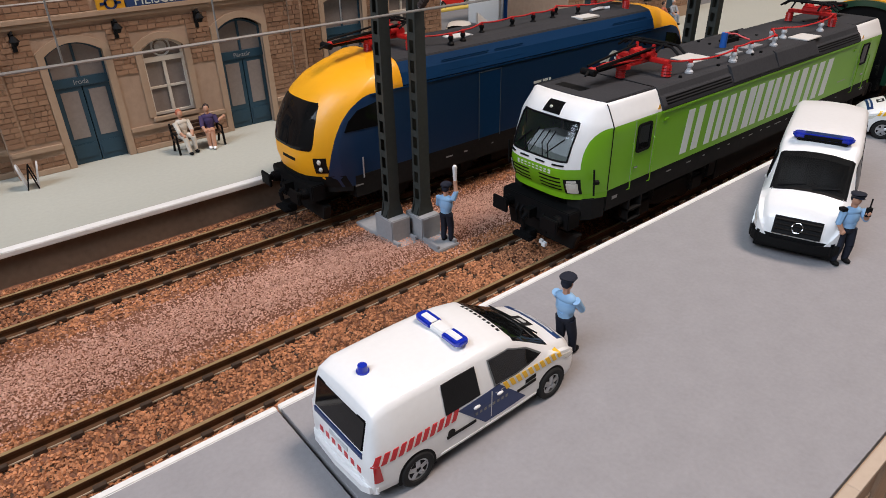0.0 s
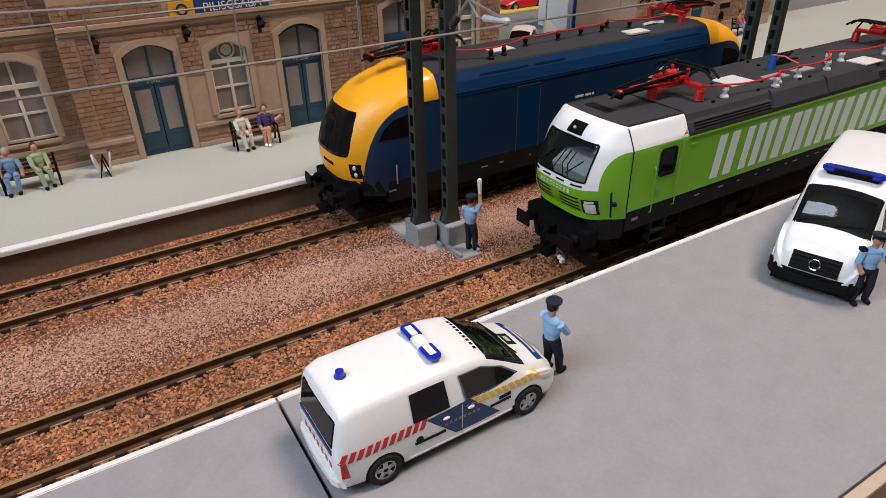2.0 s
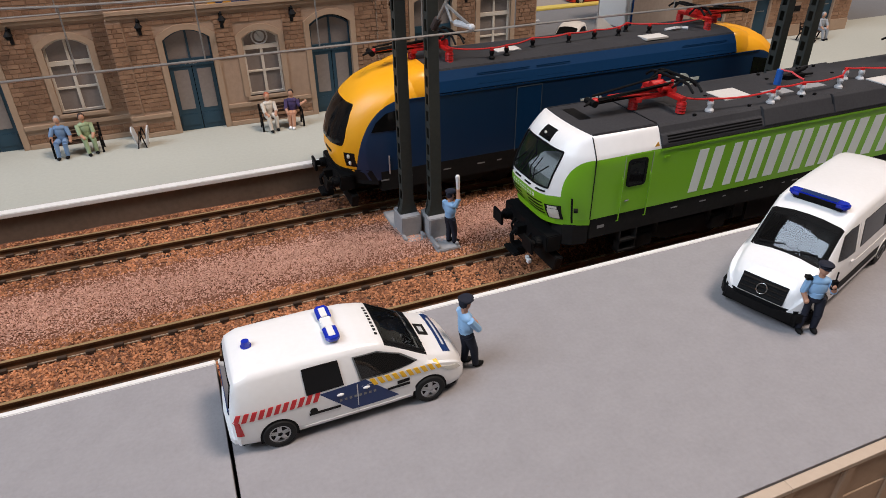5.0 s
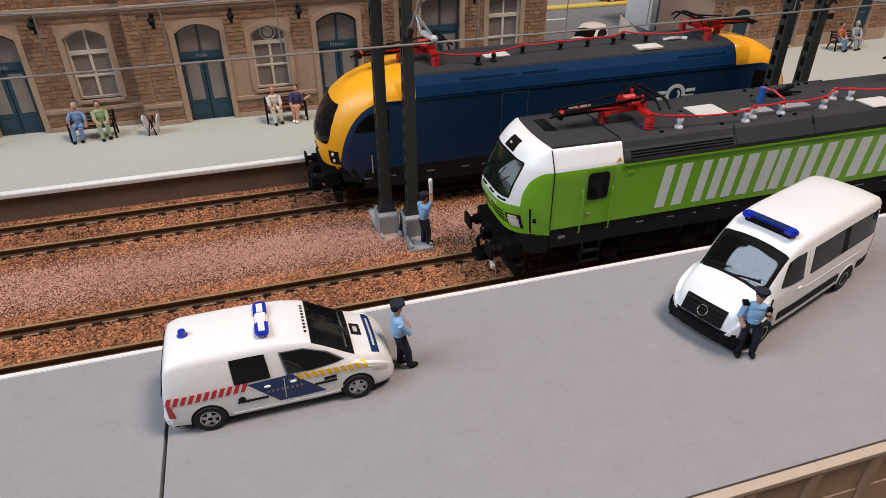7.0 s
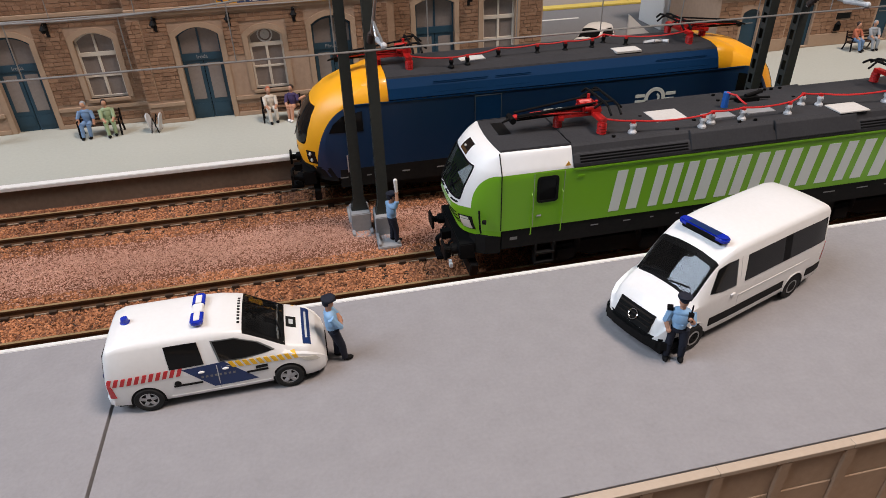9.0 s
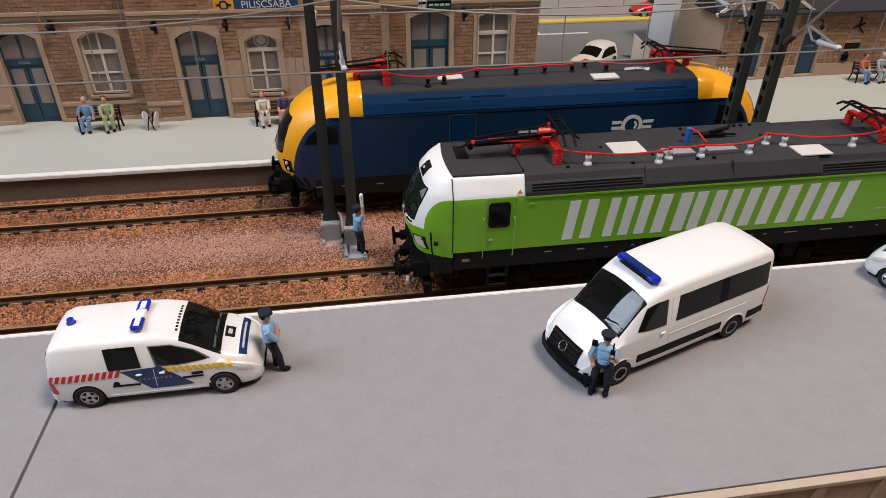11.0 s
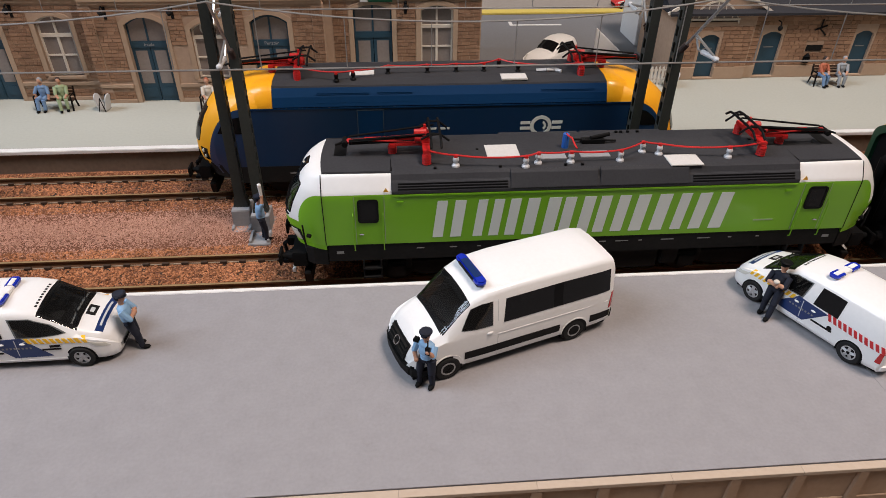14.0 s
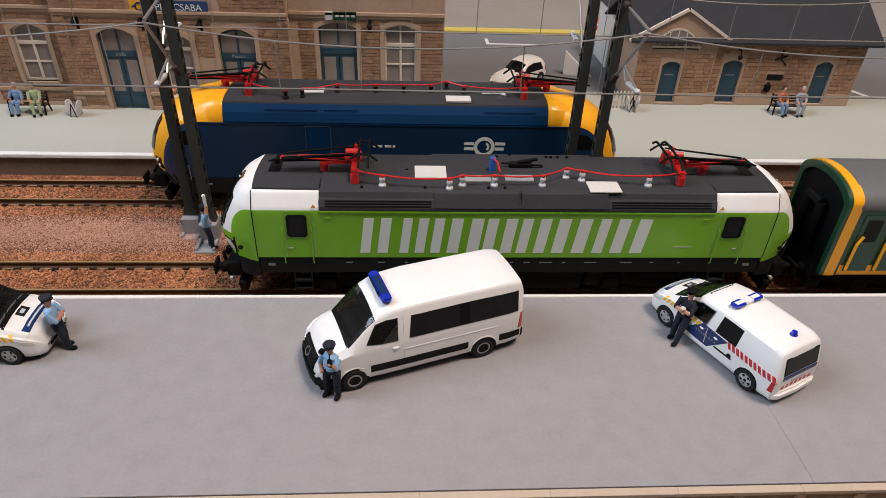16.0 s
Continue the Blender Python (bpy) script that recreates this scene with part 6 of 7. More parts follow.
SPRINTER = [
    (-13.4, 3.6, 9.6, 13.6, 8.6, 16.0, 0.0), (-13.1, 3.2, 10.6, 14.0, 9.4, 23.0, 0.2), (-12.2, 3.0, 11.1, 14.3, 9.6, 25.4, 0.4), (-8, 2.8, 11.5, 14.6, 9.9, 26.3, 0.7),
    (20, 2.8, 11.6, 14.6, 9.9, 26.4, 0.7), (29.0, 2.8, 11.6, 14.6, 9.7, 25.7, 0.7), (33.5, 2.8, 11.5, 14.5, 9.4, 23.7, 0.7), (36.6, 2.8, 11.4, 14.2, 9.4, 21.2, 0.7), (42.0, 2.8, 11.2, 13.4, 9.6, 15.6, 0.7),
    (45.0, 2.6, 11.0, 12.4, 9.5, 14.2, 0.7), (48.0, 2.6, 10.6, 11.2, 9.0, 12.7, 0.6), (50.2, 2.6, 9.8, 9.4, 8.4, 10.6, 0.5), (51.4, 2.8, 8.6, 7.4, 7.4, 8.4, 0.3), (52.0, 3.2, 7.4, 5.8, 6.4, 6.4, 0.1)]


def police_minibus(x, y, yaw):
    t = thing("police_minibus", x, y, 0, yaw, "plain white police minibus with dark windows and blue roof bar", "van", "white police vehicles")
    st = dense(SPRINTER)
    cabin(t, 25.0, 38.2, 42.2, 8.6, 7.5, 14.2, 24.4)
    part("body", car_shell(st, (35.0, 41.4)), M_WHITE, t, "white plastic body", smooth=True)
    part("floor_pan", box(nb(), -12.5, 51, -9.6, 9.6, 1.6, 3.6), M_BLACK, t)
    for s in (-1, 1):
        part("cab_window", side_panel(st, [(27.8, 15.3), (33, 15.3), (37.2, 15.7)], [(27.6, 22.8), (31, 22.6), (34.2, 21.6)], s), M_CARGLASS, t, "dark tinted cab window", smooth=True)
        # black sheet under the glass stands in for the shaded cabin
        part("cab_window_back", side_panel(st, [(27.9, 15.4), (33, 15.4), (37.0, 15.8)], [(27.7, 22.7), (31, 22.5), (34.1, 21.5)], s, 0.06, th=0.1), M_BLACK, t)
        w = part("side_window", side_panel(st, [(-11.2, 15.4), (5, 15.4), (24.4, 15.4)], [(-11.0, 22.6), (5, 22.9), (23.6, 22.7)], s, 0.16, 12), M_GLASSDARK, t, "long dark side window", smooth=True)
        part("window_post", side_panel(st, [(5.4, 15.5), (8.4, 15.5)], [(5.4, 22.7), (8.4, 22.7)], s, 0.2, 2, 0.1), M_BLACK, w)
        part("rub_strip", side_panel(st, [(5.4, 5.6), (20, 5.6), (36.2, 5.6)], [(5.4, 8.0), (20, 8.1), (36.2, 8.1)], s, 0.16, 6), M_FRAME, t, "dark rubbing strip")
        part("rub_strip", side_panel(st, [(-12.6, 5.4), (-5.2, 5.4)], [(-12.4, 7.8), (-5.2, 7.9)], s, 0.16, 3), M_FRAME, t)
        part("shoulder_line", side_panel(st, [(-11, 11.3), (26, 11.6)], [(-11, 11.6), (26, 11.9)], s, 0.12, 4, 0.2), M_WHITE, t)
        part("door_seam", side_panel(st, [(26.0, 4.0), (26.15, 4.0)], [(26.0, 23.0), (26.15, 23.0)], s, 0.05, 1, 0.1), M_CERAMIC, t)
        bm = nb()
        ball(bm, side_pt(st, 28.6, 13.0, s, 0.15), 1.0, 0.35, 0.4)
        part("door_handle", bm, M_WHITE, t)
        for wx in (0.0, 41.2):
            arch(t, st, wx, 3.8, 4.5, s)
            road_wheel(t, wx, s * 10.3, 3.8, s, 8, M_FRAME, "dark steel wheel with grey rim")
            bm = nb()
            n = 20
            q = side_pt(st, wx, 8, s, 0.05).y
            for k in range(n):
                a, b = math.pi * k / n, math.pi * (k + 1) / n
                prism(bm, [(wx + r * math.cos(c), 3.9 + r * math.sin(c)) for r, c in ((4.4, a), (4.4, b), (4.75, b), (4.75, a))], "y", *sorted((q - s * 0.3, q + s * 0.12)))
            part("arch_lip", bm, M_WHITE, t)
            bm = nb()
            for k in range(n * 2):
                a, b = math.pi * k / n, math.pi * (k + 1) / n
                prism(bm, [(wx + r * math.cos(c), 3.8 + r * math.sin(c)) for r, c in ((1.75, a), (1.75, b), (2.2, b), (2.2, a))], "y", *sorted((s * 11.42, s * 11.6)))
            part("rim_ring", bm, M_CONCRETE, t, "grey rim ring")
        part("tail_lamp", side_panel(st, [(-13.1, 8.6), (-11.6, 8.6)], [(-13.0, 14.4), (-12.0, 14.4)], s, 0.12, 3), M_TAIL, t, "red tail lamp")
        hl = part("headlight", side_panel(st, [(46.2, 8.9), (48.2, 8.3), (50.0, 7.6)], [(45.6, 10.6), (48.0, 10.1), (49.8, 9.0)], s, 0.16, 10), M_LENS, t, "clear swept headlight", smooth=True)
        part("lamp_edge", side_panel(st, [(46.0, 8.6), (48.2, 8.0), (50.1, 7.3)], [(45.4, 10.8), (48.0, 10.3), (49.9, 9.2)], s, 0.1, 10), M_CERAMIC, hl)
    g = part("windscreen", top_panel(st, [34.2, 42.0], 0.96, th=0.1), M_CARGLASS, t, "raked tinted windscreen", smooth=True)
    g.visible_shadow = False
    for s in (-1, 1):
        part("screen_edge", top_panel(st, [34.0, 42.2], *((0.97, 0.05, 0.3, 0.84) if s > 0 else (-0.84, 0.05, 0.3, -0.97))), M_BLACK, g)
    part("screen_edge", top_panel(st, [34.0, 35.5], 0.97, 0.07, 0.3), M_BLACK, g)
    bm = nb()
    path_rod(bm, [(42.0, -7.5, 16.3), (41.0, -1.0, 17.4)], 0.2)
    path_rod(bm, [(42.0, 1.0, 16.6), (41.0, 7.0, 17.4)], 0.2)
    part("wiper", bm, M_BLACK, g)
    part("screen_shelf", top_panel(st, [41.2, 42.6], 0.92, 0.1, 0.3), M_BLACK, t)
    part("rear_window", box(nb(), -13.9, -13.2, -8.4, 8.4, 15, 22.2), M_GLASSDARK, t, bevel=0.3)
    bm = nb()
    box(bm, -14.4, -11.6, -10.4, 10.4, 3.4, 7.0)
    part("rear_bumper", bm, M_BLACK, t, bevel=0.7)
    bm = nb()
    prism(bm, [(45.8, -11.7), (49.6, -11.1), (52.0, -9.2), (53.0, -5), (53.2, 0), (53.0, 5), (52.0, 9.2), (49.6, 11.1), (45.8, 11.7), (45.8, 6)], "z", 2.5, 6.3)
    part("front_bumper", bm, M_BLACK, t, "black plastic front bumper", bevel=0.7)
    gr = new("grille")
    gr.parent = t
    tagged(gr, "dark barred grille with a round chrome badge")
    bm = nb()
    prism(bm, [(50.5, 11.2), (52.6, 6.9), (51.4, 6.6), (48.8, 10.4)], "y", -5.8, 5.8)
    part("grille_panel", bm, M_BLACK, gr)
    for k in range(3):
        part("grille_bar", box(nb(), 50.6 + 0.5 * k, 51.4 + 0.5 * k, -5.5, 5.5, 10.3 - 1.1 * k, 10.6 - 1.1 * k), M_FRAME, gr)
    bm = nb()
    n = 18
    for k in range(n):
        a, b = 2 * math.pi * k / n, 2 * math.pi * (k + 1) / n
        path_rod(bm, [(52.0 - 0.95 * math.sin(a) * 0.8, 1.3 * math.cos(a), 9.1 + 1.15 * math.sin(a)), (52.0 - 0.95 * math.sin(b) * 0.8, 1.3 * math.cos(b), 9.1 + 1.15 * math.sin(b))], 0.2)
    part("badge", bm, M_CHROME, gr, "round chrome badge")
    b = new("light_bar")
    b.parent = t
    tagged(b, "long blue roof light bar")
    part("bar_foot", box(nb(), 28.4, 30.8, -6.2, 6.2, 25.7, 26.7), M_BLACK, b, bevel=0.2)
    bm = nb()
    prism(bm, [(29.6 + 1.6 * math.cos(q), 6.0 + 1.6 * math.sin(q)) for q in [math.pi * k / 8 for k in range(9)]] + [(29.6 - 1.6 * math.cos(q), -6.0 - 1.6 * math.sin(q)) for q in [math.pi * k / 8 for k in range(9)]], "z", 26.4, 27.9)
    part("blue_lens", bm, M_BLUELAMP, b, bevel=0.45, smooth=True)
    part("dark_insert", box(nb(), 28.5, 30.7, -4.6, 4.6, 27.8, 27.98), M_NAVY, b, bevel=0.05)
    part("dark_insert", box(nb(), 31.0, 31.3, -4.6, 4.6, 26.7, 27.6), M_BLACK, b, bevel=0.05)
    return t


police_minibus(222.9, 76.0, 199.2)


# ---- parked cars behind the station ----
HATCH = [(-7.6, 2.4, 7.6, 7.0, 6.6, 8.4, 0), (-7.2, 2.2, 8.6, 8.0, 7.0, 12.4, 0.2), (-4.0, 2.0, 9.2, 8.8, 7.2, 15.6, 0.5), (6, 2.0, 9.4, 9.0, 7.3, 16.6, 0.6), (13, 2.0, 9.4, 9.0, 7.2, 15.6, 0.6),
         (21.5, 2.0, 9.2, 8.8, 7.6, 10.4, 0.6), (28, 2.0, 9.0, 8.0, 7.6, 9.2, 0.6), (33, 2.0, 8.2, 6.4, 6.8, 7.6, 0.4), (35.5, 2.4, 6.8, 4.8, 5.6, 5.6, 0.1)]


def hatchback(x, y, yaw, m, label):
    t = thing("car", x, y, -0.3, yaw, label, "car")
    st = dense(HATCH)
    part("body", car_shell(st), m, t, smooth=True)
    for s in (-1, 1):
        part("side_window", side_panel(st, [(-3, 9.4), (8, 9.5), (18, 9.7)], [(-1, 14.0), (7, 14.8), (12.5, 13.8)], s), M_GLASSDARK, t)
        part("headlight", side_panel(st, [(29.5, 6.6), (33.6, 5.6)], [(28.6, 8.2), (33, 6.9)], s, 0.12, 4), M_LENS, t)
        part("tail_lamp", side_panel(st, [(-6.9, 7.4), (-5.2, 7.4)], [(-6.9, 10.4), (-5.4, 10.4)], s, 0.12, 3), M_TAIL, t)
        for wx in (0.0, 28.0):
            arch(t, st, wx, 3.5, 4.2, s)
            road_wheel(t, wx, s * 8.6, 3.5, s)
    t.scale = (0.9, 0.9, 0.9)
    part("windscreen", top_panel(st, [14.0, 17, 20.8], 0.9), M_GLASSDARK, t, "dark windscreen")
    part("bonnet_vent", box(nb(), 34.0, 36.0, -4.5, 4.5, 3.2, 4.6), M_BLACK, t, bevel=0.2)
    part("rear_window", box(nb(), -7.7, -7.0, -5.5, 5.5, 9.4, 12.2), M_GLASSDARK, t, bevel=0.3)
    return t


hatchback(282.5, 322.5, 222.0, M_WHITE, "small white hatchback parked on the road")
hatchback(383.0, 440.0, 180.0, M_RED, "small red hatchback parked by the kerb")


# ---- catenary masts and wires ----
def mast(x, y, base, slab_y, reach, zc, zcat, label, skew=0.0):
    t = thing("catenary_mast", x, y, 0, 0, label, "mast", "catenary masts")
    x0, x1, y0, y1 = base
    part("footing", box(nb(), x0 - x, x1 - x, y0 - y, y1 - y, -11.5, -3.0), M_CONCRETE, t, "grey concrete footing", bevel=0.3)
    bm = nb()
    box(bm, x0 - x - 0.6, x1 - x + 0.6, slab_y[0] - y, slab_y[1] - y, -12.5, -10.4)
    part("foot_slab", bm, M_CONCRETE, t, "flat grey foot slab", bevel=0.25)
    bm = nb()
    box(bm, x0 - x - 0.3, x0 - x + 0.8, slab_y[0] - y + 0.8, y0 - y, -10.6, -9.3)
    box(bm, x1 - x - 0.8, x1 - x + 0.3, slab_y[0] - y + 0.8, y0 - y, -10.6, -9.3)
    part("slab_rib", bm, M_CONCRETE, t, bevel=0.2)
    top = 112.0
    for s in (-1, 1):
        bm = nb()
        prism(bm, [(-2.0, -3.0), (2.0, -3.0), (1.5, top), (-1.5, top)], "y", *sorted((s * 1.5, s * 1.9)))
        for sx in (-1, 1):
            prism(bm, [(sx * 2.0, -3.0), (sx * 1.7, -3.0), (sx * 1.25, top), (sx * 1.5, top)], "y", *sorted((s * 1.0, s * 1.5)))
        part("channel", bm, M_MAST, t, "grey-green steel channel")
    b = to_mesh("batten", box(nb(), -0.12, 0.12, -1.5, 1.5, -1.05, 1.05), M_MAST)
    n = 0
    z = 1.0
    while z < top - 2:
        for sx in (-1, 1):
            o = new("batten", b)
            o.parent, o.matrix_basis = t, place(sx * (1.85 - 0.5 * z / top), 0, z)
        z += 5.7
    for sx in (-1, 1):
        for sy in (-1, 1):
            part("gusset", prism(nb(), [(sx * 2.0, -3.0), (sx * 3.1, -3.0), (sx * 1.9, 2.6)], "y", *sorted((sy * 1.5, sy * 1.9))), M_MAST, t)
        part("gusset", prism(nb(), [(sx * 1.9, -3.0), (sx * 3.2, -3.0), (sx * 2.9, -2.2), (sx * 1.9, 0.6)], "y", -1.0, 1.0), M_MAST, t)
    # cantilever
    c = new("cantilever")
    c.parent = t
    tagged(c, "silver cantilever arm with insulators")
    d = 1 if reach > 0 else -1
    foot, knee, end = Vector((0, d * 2.0, zc - 4.5)), Vector((skew * 0.4, reach * 0.55, zc + 0.2)), Vector((skew, reach, zc + 1.0))
    cat = Vector((skew, reach, zcat))
    bm = nb()
    rod(bm, foot, cat, 0.55, 0.5)
    rod(bm, (0, d * 2, zcat + 3), cat + Vector((0, 0, 0.4)), 0.5, 0.5)
    rod(bm, foot.lerp(cat, 0.35), knee, 0.4)
    rod(bm, foot.lerp(cat, 0.35), end, 0.42)
    rod(bm, knee, end + Vector((0, -d * 0.2, -0.6)), 0.4)
    part("tube", bm, M_WIRE, c)
    bm = nb()
    q = foot.lerp(cat, 0.06)
    for k in range(4):
        a = foot.lerp(cat, 0.03 + 0.035 * k)
        b2 = foot.lerp(cat, 0.05 + 0.035 * k)
        rod(bm, a, b2, 1.25, 0.9, 10)
    part("insulator", bm, M_HAIR, c, "brown ribbed insulator")
    bm = nb()
    for k in range(4):
        a = Vector((0, d * (2.4 + k), zcat + 3))
        rod(bm, a, a + Vector((0, d * 0.7, -0.05)), 1.2, 0.9, 10)
    part("insulator", bm, M_HAIR, c, "brown ribbed insulator")
    bm = nb()
    rod(bm, knee.lerp(end, 0.25), end, 0.95, 0.7, 8)
    ball(bm, end, 1.0, 1.2, 0.9)
    part("clamp", bm, M_CERAMIC, c, "pale grey wire clamp")
    return t


NEAR_Y, FAR_Y, NEAR_Z, FAR_Z = 124.5, 184.0, 64.4, 67.0
PAIRS = ((112.2, 120.7), (270.3, 279.6))
for xa, xb in PAIRS:
    mast(xa, 156.6, (xa - 3.6, xa + 3.6, 151.8, 161.4), (147.6, 173.0), FAR_Y - 156.6, FAR_Z, FAR_Z + 20, "tall grey-green lattice mast on a concrete footing", 0.5)
    mast(xb, 151.6, (xb - 3.7, xb + 3.7, 147.0, 156.2), (138.2, 159.0), NEAR_Y - 151.6, NEAR_Z, NEAR_Z + 20.6, "tall grey-green lattice mast holding the near wire", 1.2)


def wires(y, zc, supports, label):
    t = thing("overhead_wire", 0, y, 0, 0, label, "wire", "overhead wires")
    bm = nb()
    rod(bm, (-200, 0, zc), (640, 0, zc), 0.3, 0.3, 6)
    part("contact_wire", bm, M_WIRE, t)
    bm = nb()
    pts = []
    drops = []
    for a, b in zip(supports, supports[1:]):
        for k in range(12):
            u = k / 12
            pts.append((a + (b - a) * u, 0, zc + 20.4 - 26.0 * u * (1 - u)))
        m = 6
        for k in range(m):
            u = (k + 0.5) / m
            drops.append((a + (b - a) * u, zc + 20.4 - 26.0 * u * (1 - u)))
    path_rod(bm, pts, 0.28, 6)
    part("catenary_wire", bm, M_WIRE, t)
    for x, z in drops:
        bm = nb()
        rod(bm, (x, 0, zc), (x, 0, z), 0.18, 0.18, 5)
        part("dropper", bm, M_WIRE, t)
    return t


wires(NEAR_Y, NEAR_Z, (-40, 121.5, 280.4, 440, 600), "thin grey overhead wire with droppers above the near track")
wires(FAR_Y, FAR_Z, (-48, 112.6, 270.8, 430, 590), "thin grey overhead wire with droppers above the station track")


# ---- figures: each one plain moulded mesh, facing +x ----
def figure(name, label, x, y, z, yaw, mats, stand=True, arms=((3.0, 2.0, 12.0, 2.6, 0.6, 11.6), (3.0, -2.0, 12.0, 2.6, -0.6, 11.6)), lean=0.0, hat=True, legs=((0.4, 1.5), (1.4, -1.5)), extra=None, group="painted model figures"):
    """mats: skin, top, legs, hair or hat, shoes, extra. arms: elbow and hand of either arm."""
    bm = nb()
    hip = 9.8 if stand else 6.2
    L = lean
    if stand:
        for fx, fy in legs:
            k = Vector((fx * 0.5 + 0.5, fy * 0.95, 5.2))
            rod(bm, (0, fy * 0.8, hip), k, 1.35, 1.05, 9, 2)
            rod(bm, k, (fx, fy, 0.9), 1.05, 0.8, 9, 2)
            ball(bm, (fx + 0.7, fy, 0.65), 1.6, 0.85, 0.7, 4, 8, 5)
    else:
        for fx, fy in legs:
            k = Vector((4.3, fy * 1.1, 6.2))
            rod(bm, (0, fy * 0.8, hip), k, 1.35, 1.05, 9, 2)
            rod(bm, k, (4.3 + fx, fy, 0.9), 1.0, 0.75, 9, 2)
            ball(bm, (5.0 + fx, fy, 0.6), 1.4, 0.8, 0.65, 4, 8, 5)
    ball(bm, (0, 0, hip + 0.2), 1.6, 2.1, 1.5, 2)
    rod(bm, (L * 0.1, 0, hip + 0.8), (L * 0.4, 0, hip + 2.2), 1.75, 1.8, 10, 1)
    ball(bm, (L * 0.5, 0, hip + 3.4), 1.75, 2.35, 3.0, 1)
    ball(bm, (L * 0.8, 0, hip + 5.2), 1.5, 2.6, 1.3, 1)
    sh = hip + 5.4
    for s, (ex, ey, ez, hx, hy, hz) in zip((1, -1), arms):
        off = 0 if stand else -3.6
        e, h = Vector((ex, ey, ez + off)), Vector((hx, hy, hz + off))
        rod(bm, (L * 0.8, s * 2.5, sh), e, 0.95, 0.8, 8, 1)
        ball(bm, e, 0.82, 0.82, 0.82, 1, 8, 5)
        rod(bm, e, h, 0.72, 0.55, 8, 0)
        ball(bm, h, 0.75, 0.7, 0.75, 0, 8, 5)
    rod(bm, (L * 0.9, 0, sh + 0.6), (L, 0, sh + 2.0), 0.8, 0.75, 8, 0)
    hc = Vector((L + 0.2, 0, sh + 3.1))
    ball(bm, hc, 1.3, 1.15, 1.55, 0)
    if hat:
        ball(bm, hc + Vector((-0.35, 0, 0.3)), 1.25, 1.2, 1.3, 3)
        rod(bm, hc + Vector((0, 0, 0.7)), hc + Vector((0.1, 0, 1.5)), 1.35, 1.85, 12, 3)
        rod(bm, hc + Vector((0.1, 0, 1.5)), hc + Vector((0.05, 0, 1.85)), 1.85, 1.5, 12, 3)
        ball(bm, hc + Vector((1.2, 0, 0.75)), 0.9, 1.0, 0.2, 3, 8, 5)
    else:
        ball(bm, hc + Vector((-0.35, 0, 0.35)), 1.35, 1.3, 1.5, 3)
    if extra:
        extra(bm)
    return solid(name, bm, mats, label, "figurine", group, at=(x, y, z, yaw), smooth=True)


OFFICER = [M_SKIN, M_SHIRT, M_TROUSER, M_TROUSER, M_BLACK, M_WHITE]


def baton(bm):
    rod(bm, (1.2, -2.7, 20.6), (1.0, -2.7, 25.6), 0.5, 0.75, 8, 5)
    ball(bm, (1.0, -2.7, 25.7), 0.75, 0.75, 0.7, 5, 8, 5)


def radio(bm):
    box(bm, 2.6, 3.4, 1.2, 2.4, 14.6, 17.0, 4)
    rod(bm, (3.0, 1.8, 17), (3.0, 1.8, 19.4), 0.2, 0.2, 6, 4)
    box(bm, -0.8, 0.8, -3.6, -2.2, 15.4, 16.2, 4)


def white_cuff(bm):
    ball(bm, (3.1, 0.4, 14.2), 0.9, 1.0, 0.7, 5, 8, 5)


figure("officer_figure", "painted model officer in light blue shirt leaning on the van", 97.0, 71.0, 0, 5, OFFICER, lean=-0.5,
       arms=((1.6, 2.7, 12.4, 2.0, -0.6, 12.6), (1.6, -2.7, 12.4, 2.0, 0.8, 12.4)), legs=((0.2, 1.3), (1.9, -1.2)))
figure("officer_figure", "painted model officer in light blue shirt holding a radio", 181.6, 50.0, 0, 242, OFFICER,
       arms=((1.8, 2.9, 13.2, 3.0, 1.8, 15.4), (0.4, -3.4, 12.2, 1.4, -2.4, 9.8)), legs=((0.2, 1.9), (0.6, -1.8)), extra=radio)
figure("officer_figure", "painted model officer in dark uniform leaning on the van", 292.4, 73.4, 0, 215, [M_SKIN, M_TROUSER, M_TROUSER, M_BLACK, M_BLACK, M_CLOTH_W], lean=-0.55,
       arms=((1.8, 2.7, 12.6, 3.0, 0.2, 13.4), (1.8, -2.7, 12.6, 2.8, 0.8, 12.6)), legs=((3.4, 1.6), (1.2, -1.5)), extra=white_cuff)
figure("officer_figure", "painted model officer raising a white signal disc beside the mast", 122.4, 141.6, -10.4, 20, OFFICER,
       arms=((0.6, 3.2, 12.4, 1.8, 2.6, 10.2), (0.8, -3.2, 17.6, 1.2, -2.7, 20.8)), legs=((0.2, 1.2), (0.8, -1.2)), extra=baton)
figure("waiting_figure", "painted model traveller standing on the station platform", -47.0, 256.0, 0, 270, [M_SKIN, M_WOOD, M_TROUSER, M_HAIR, M_BLACK], hat=False)


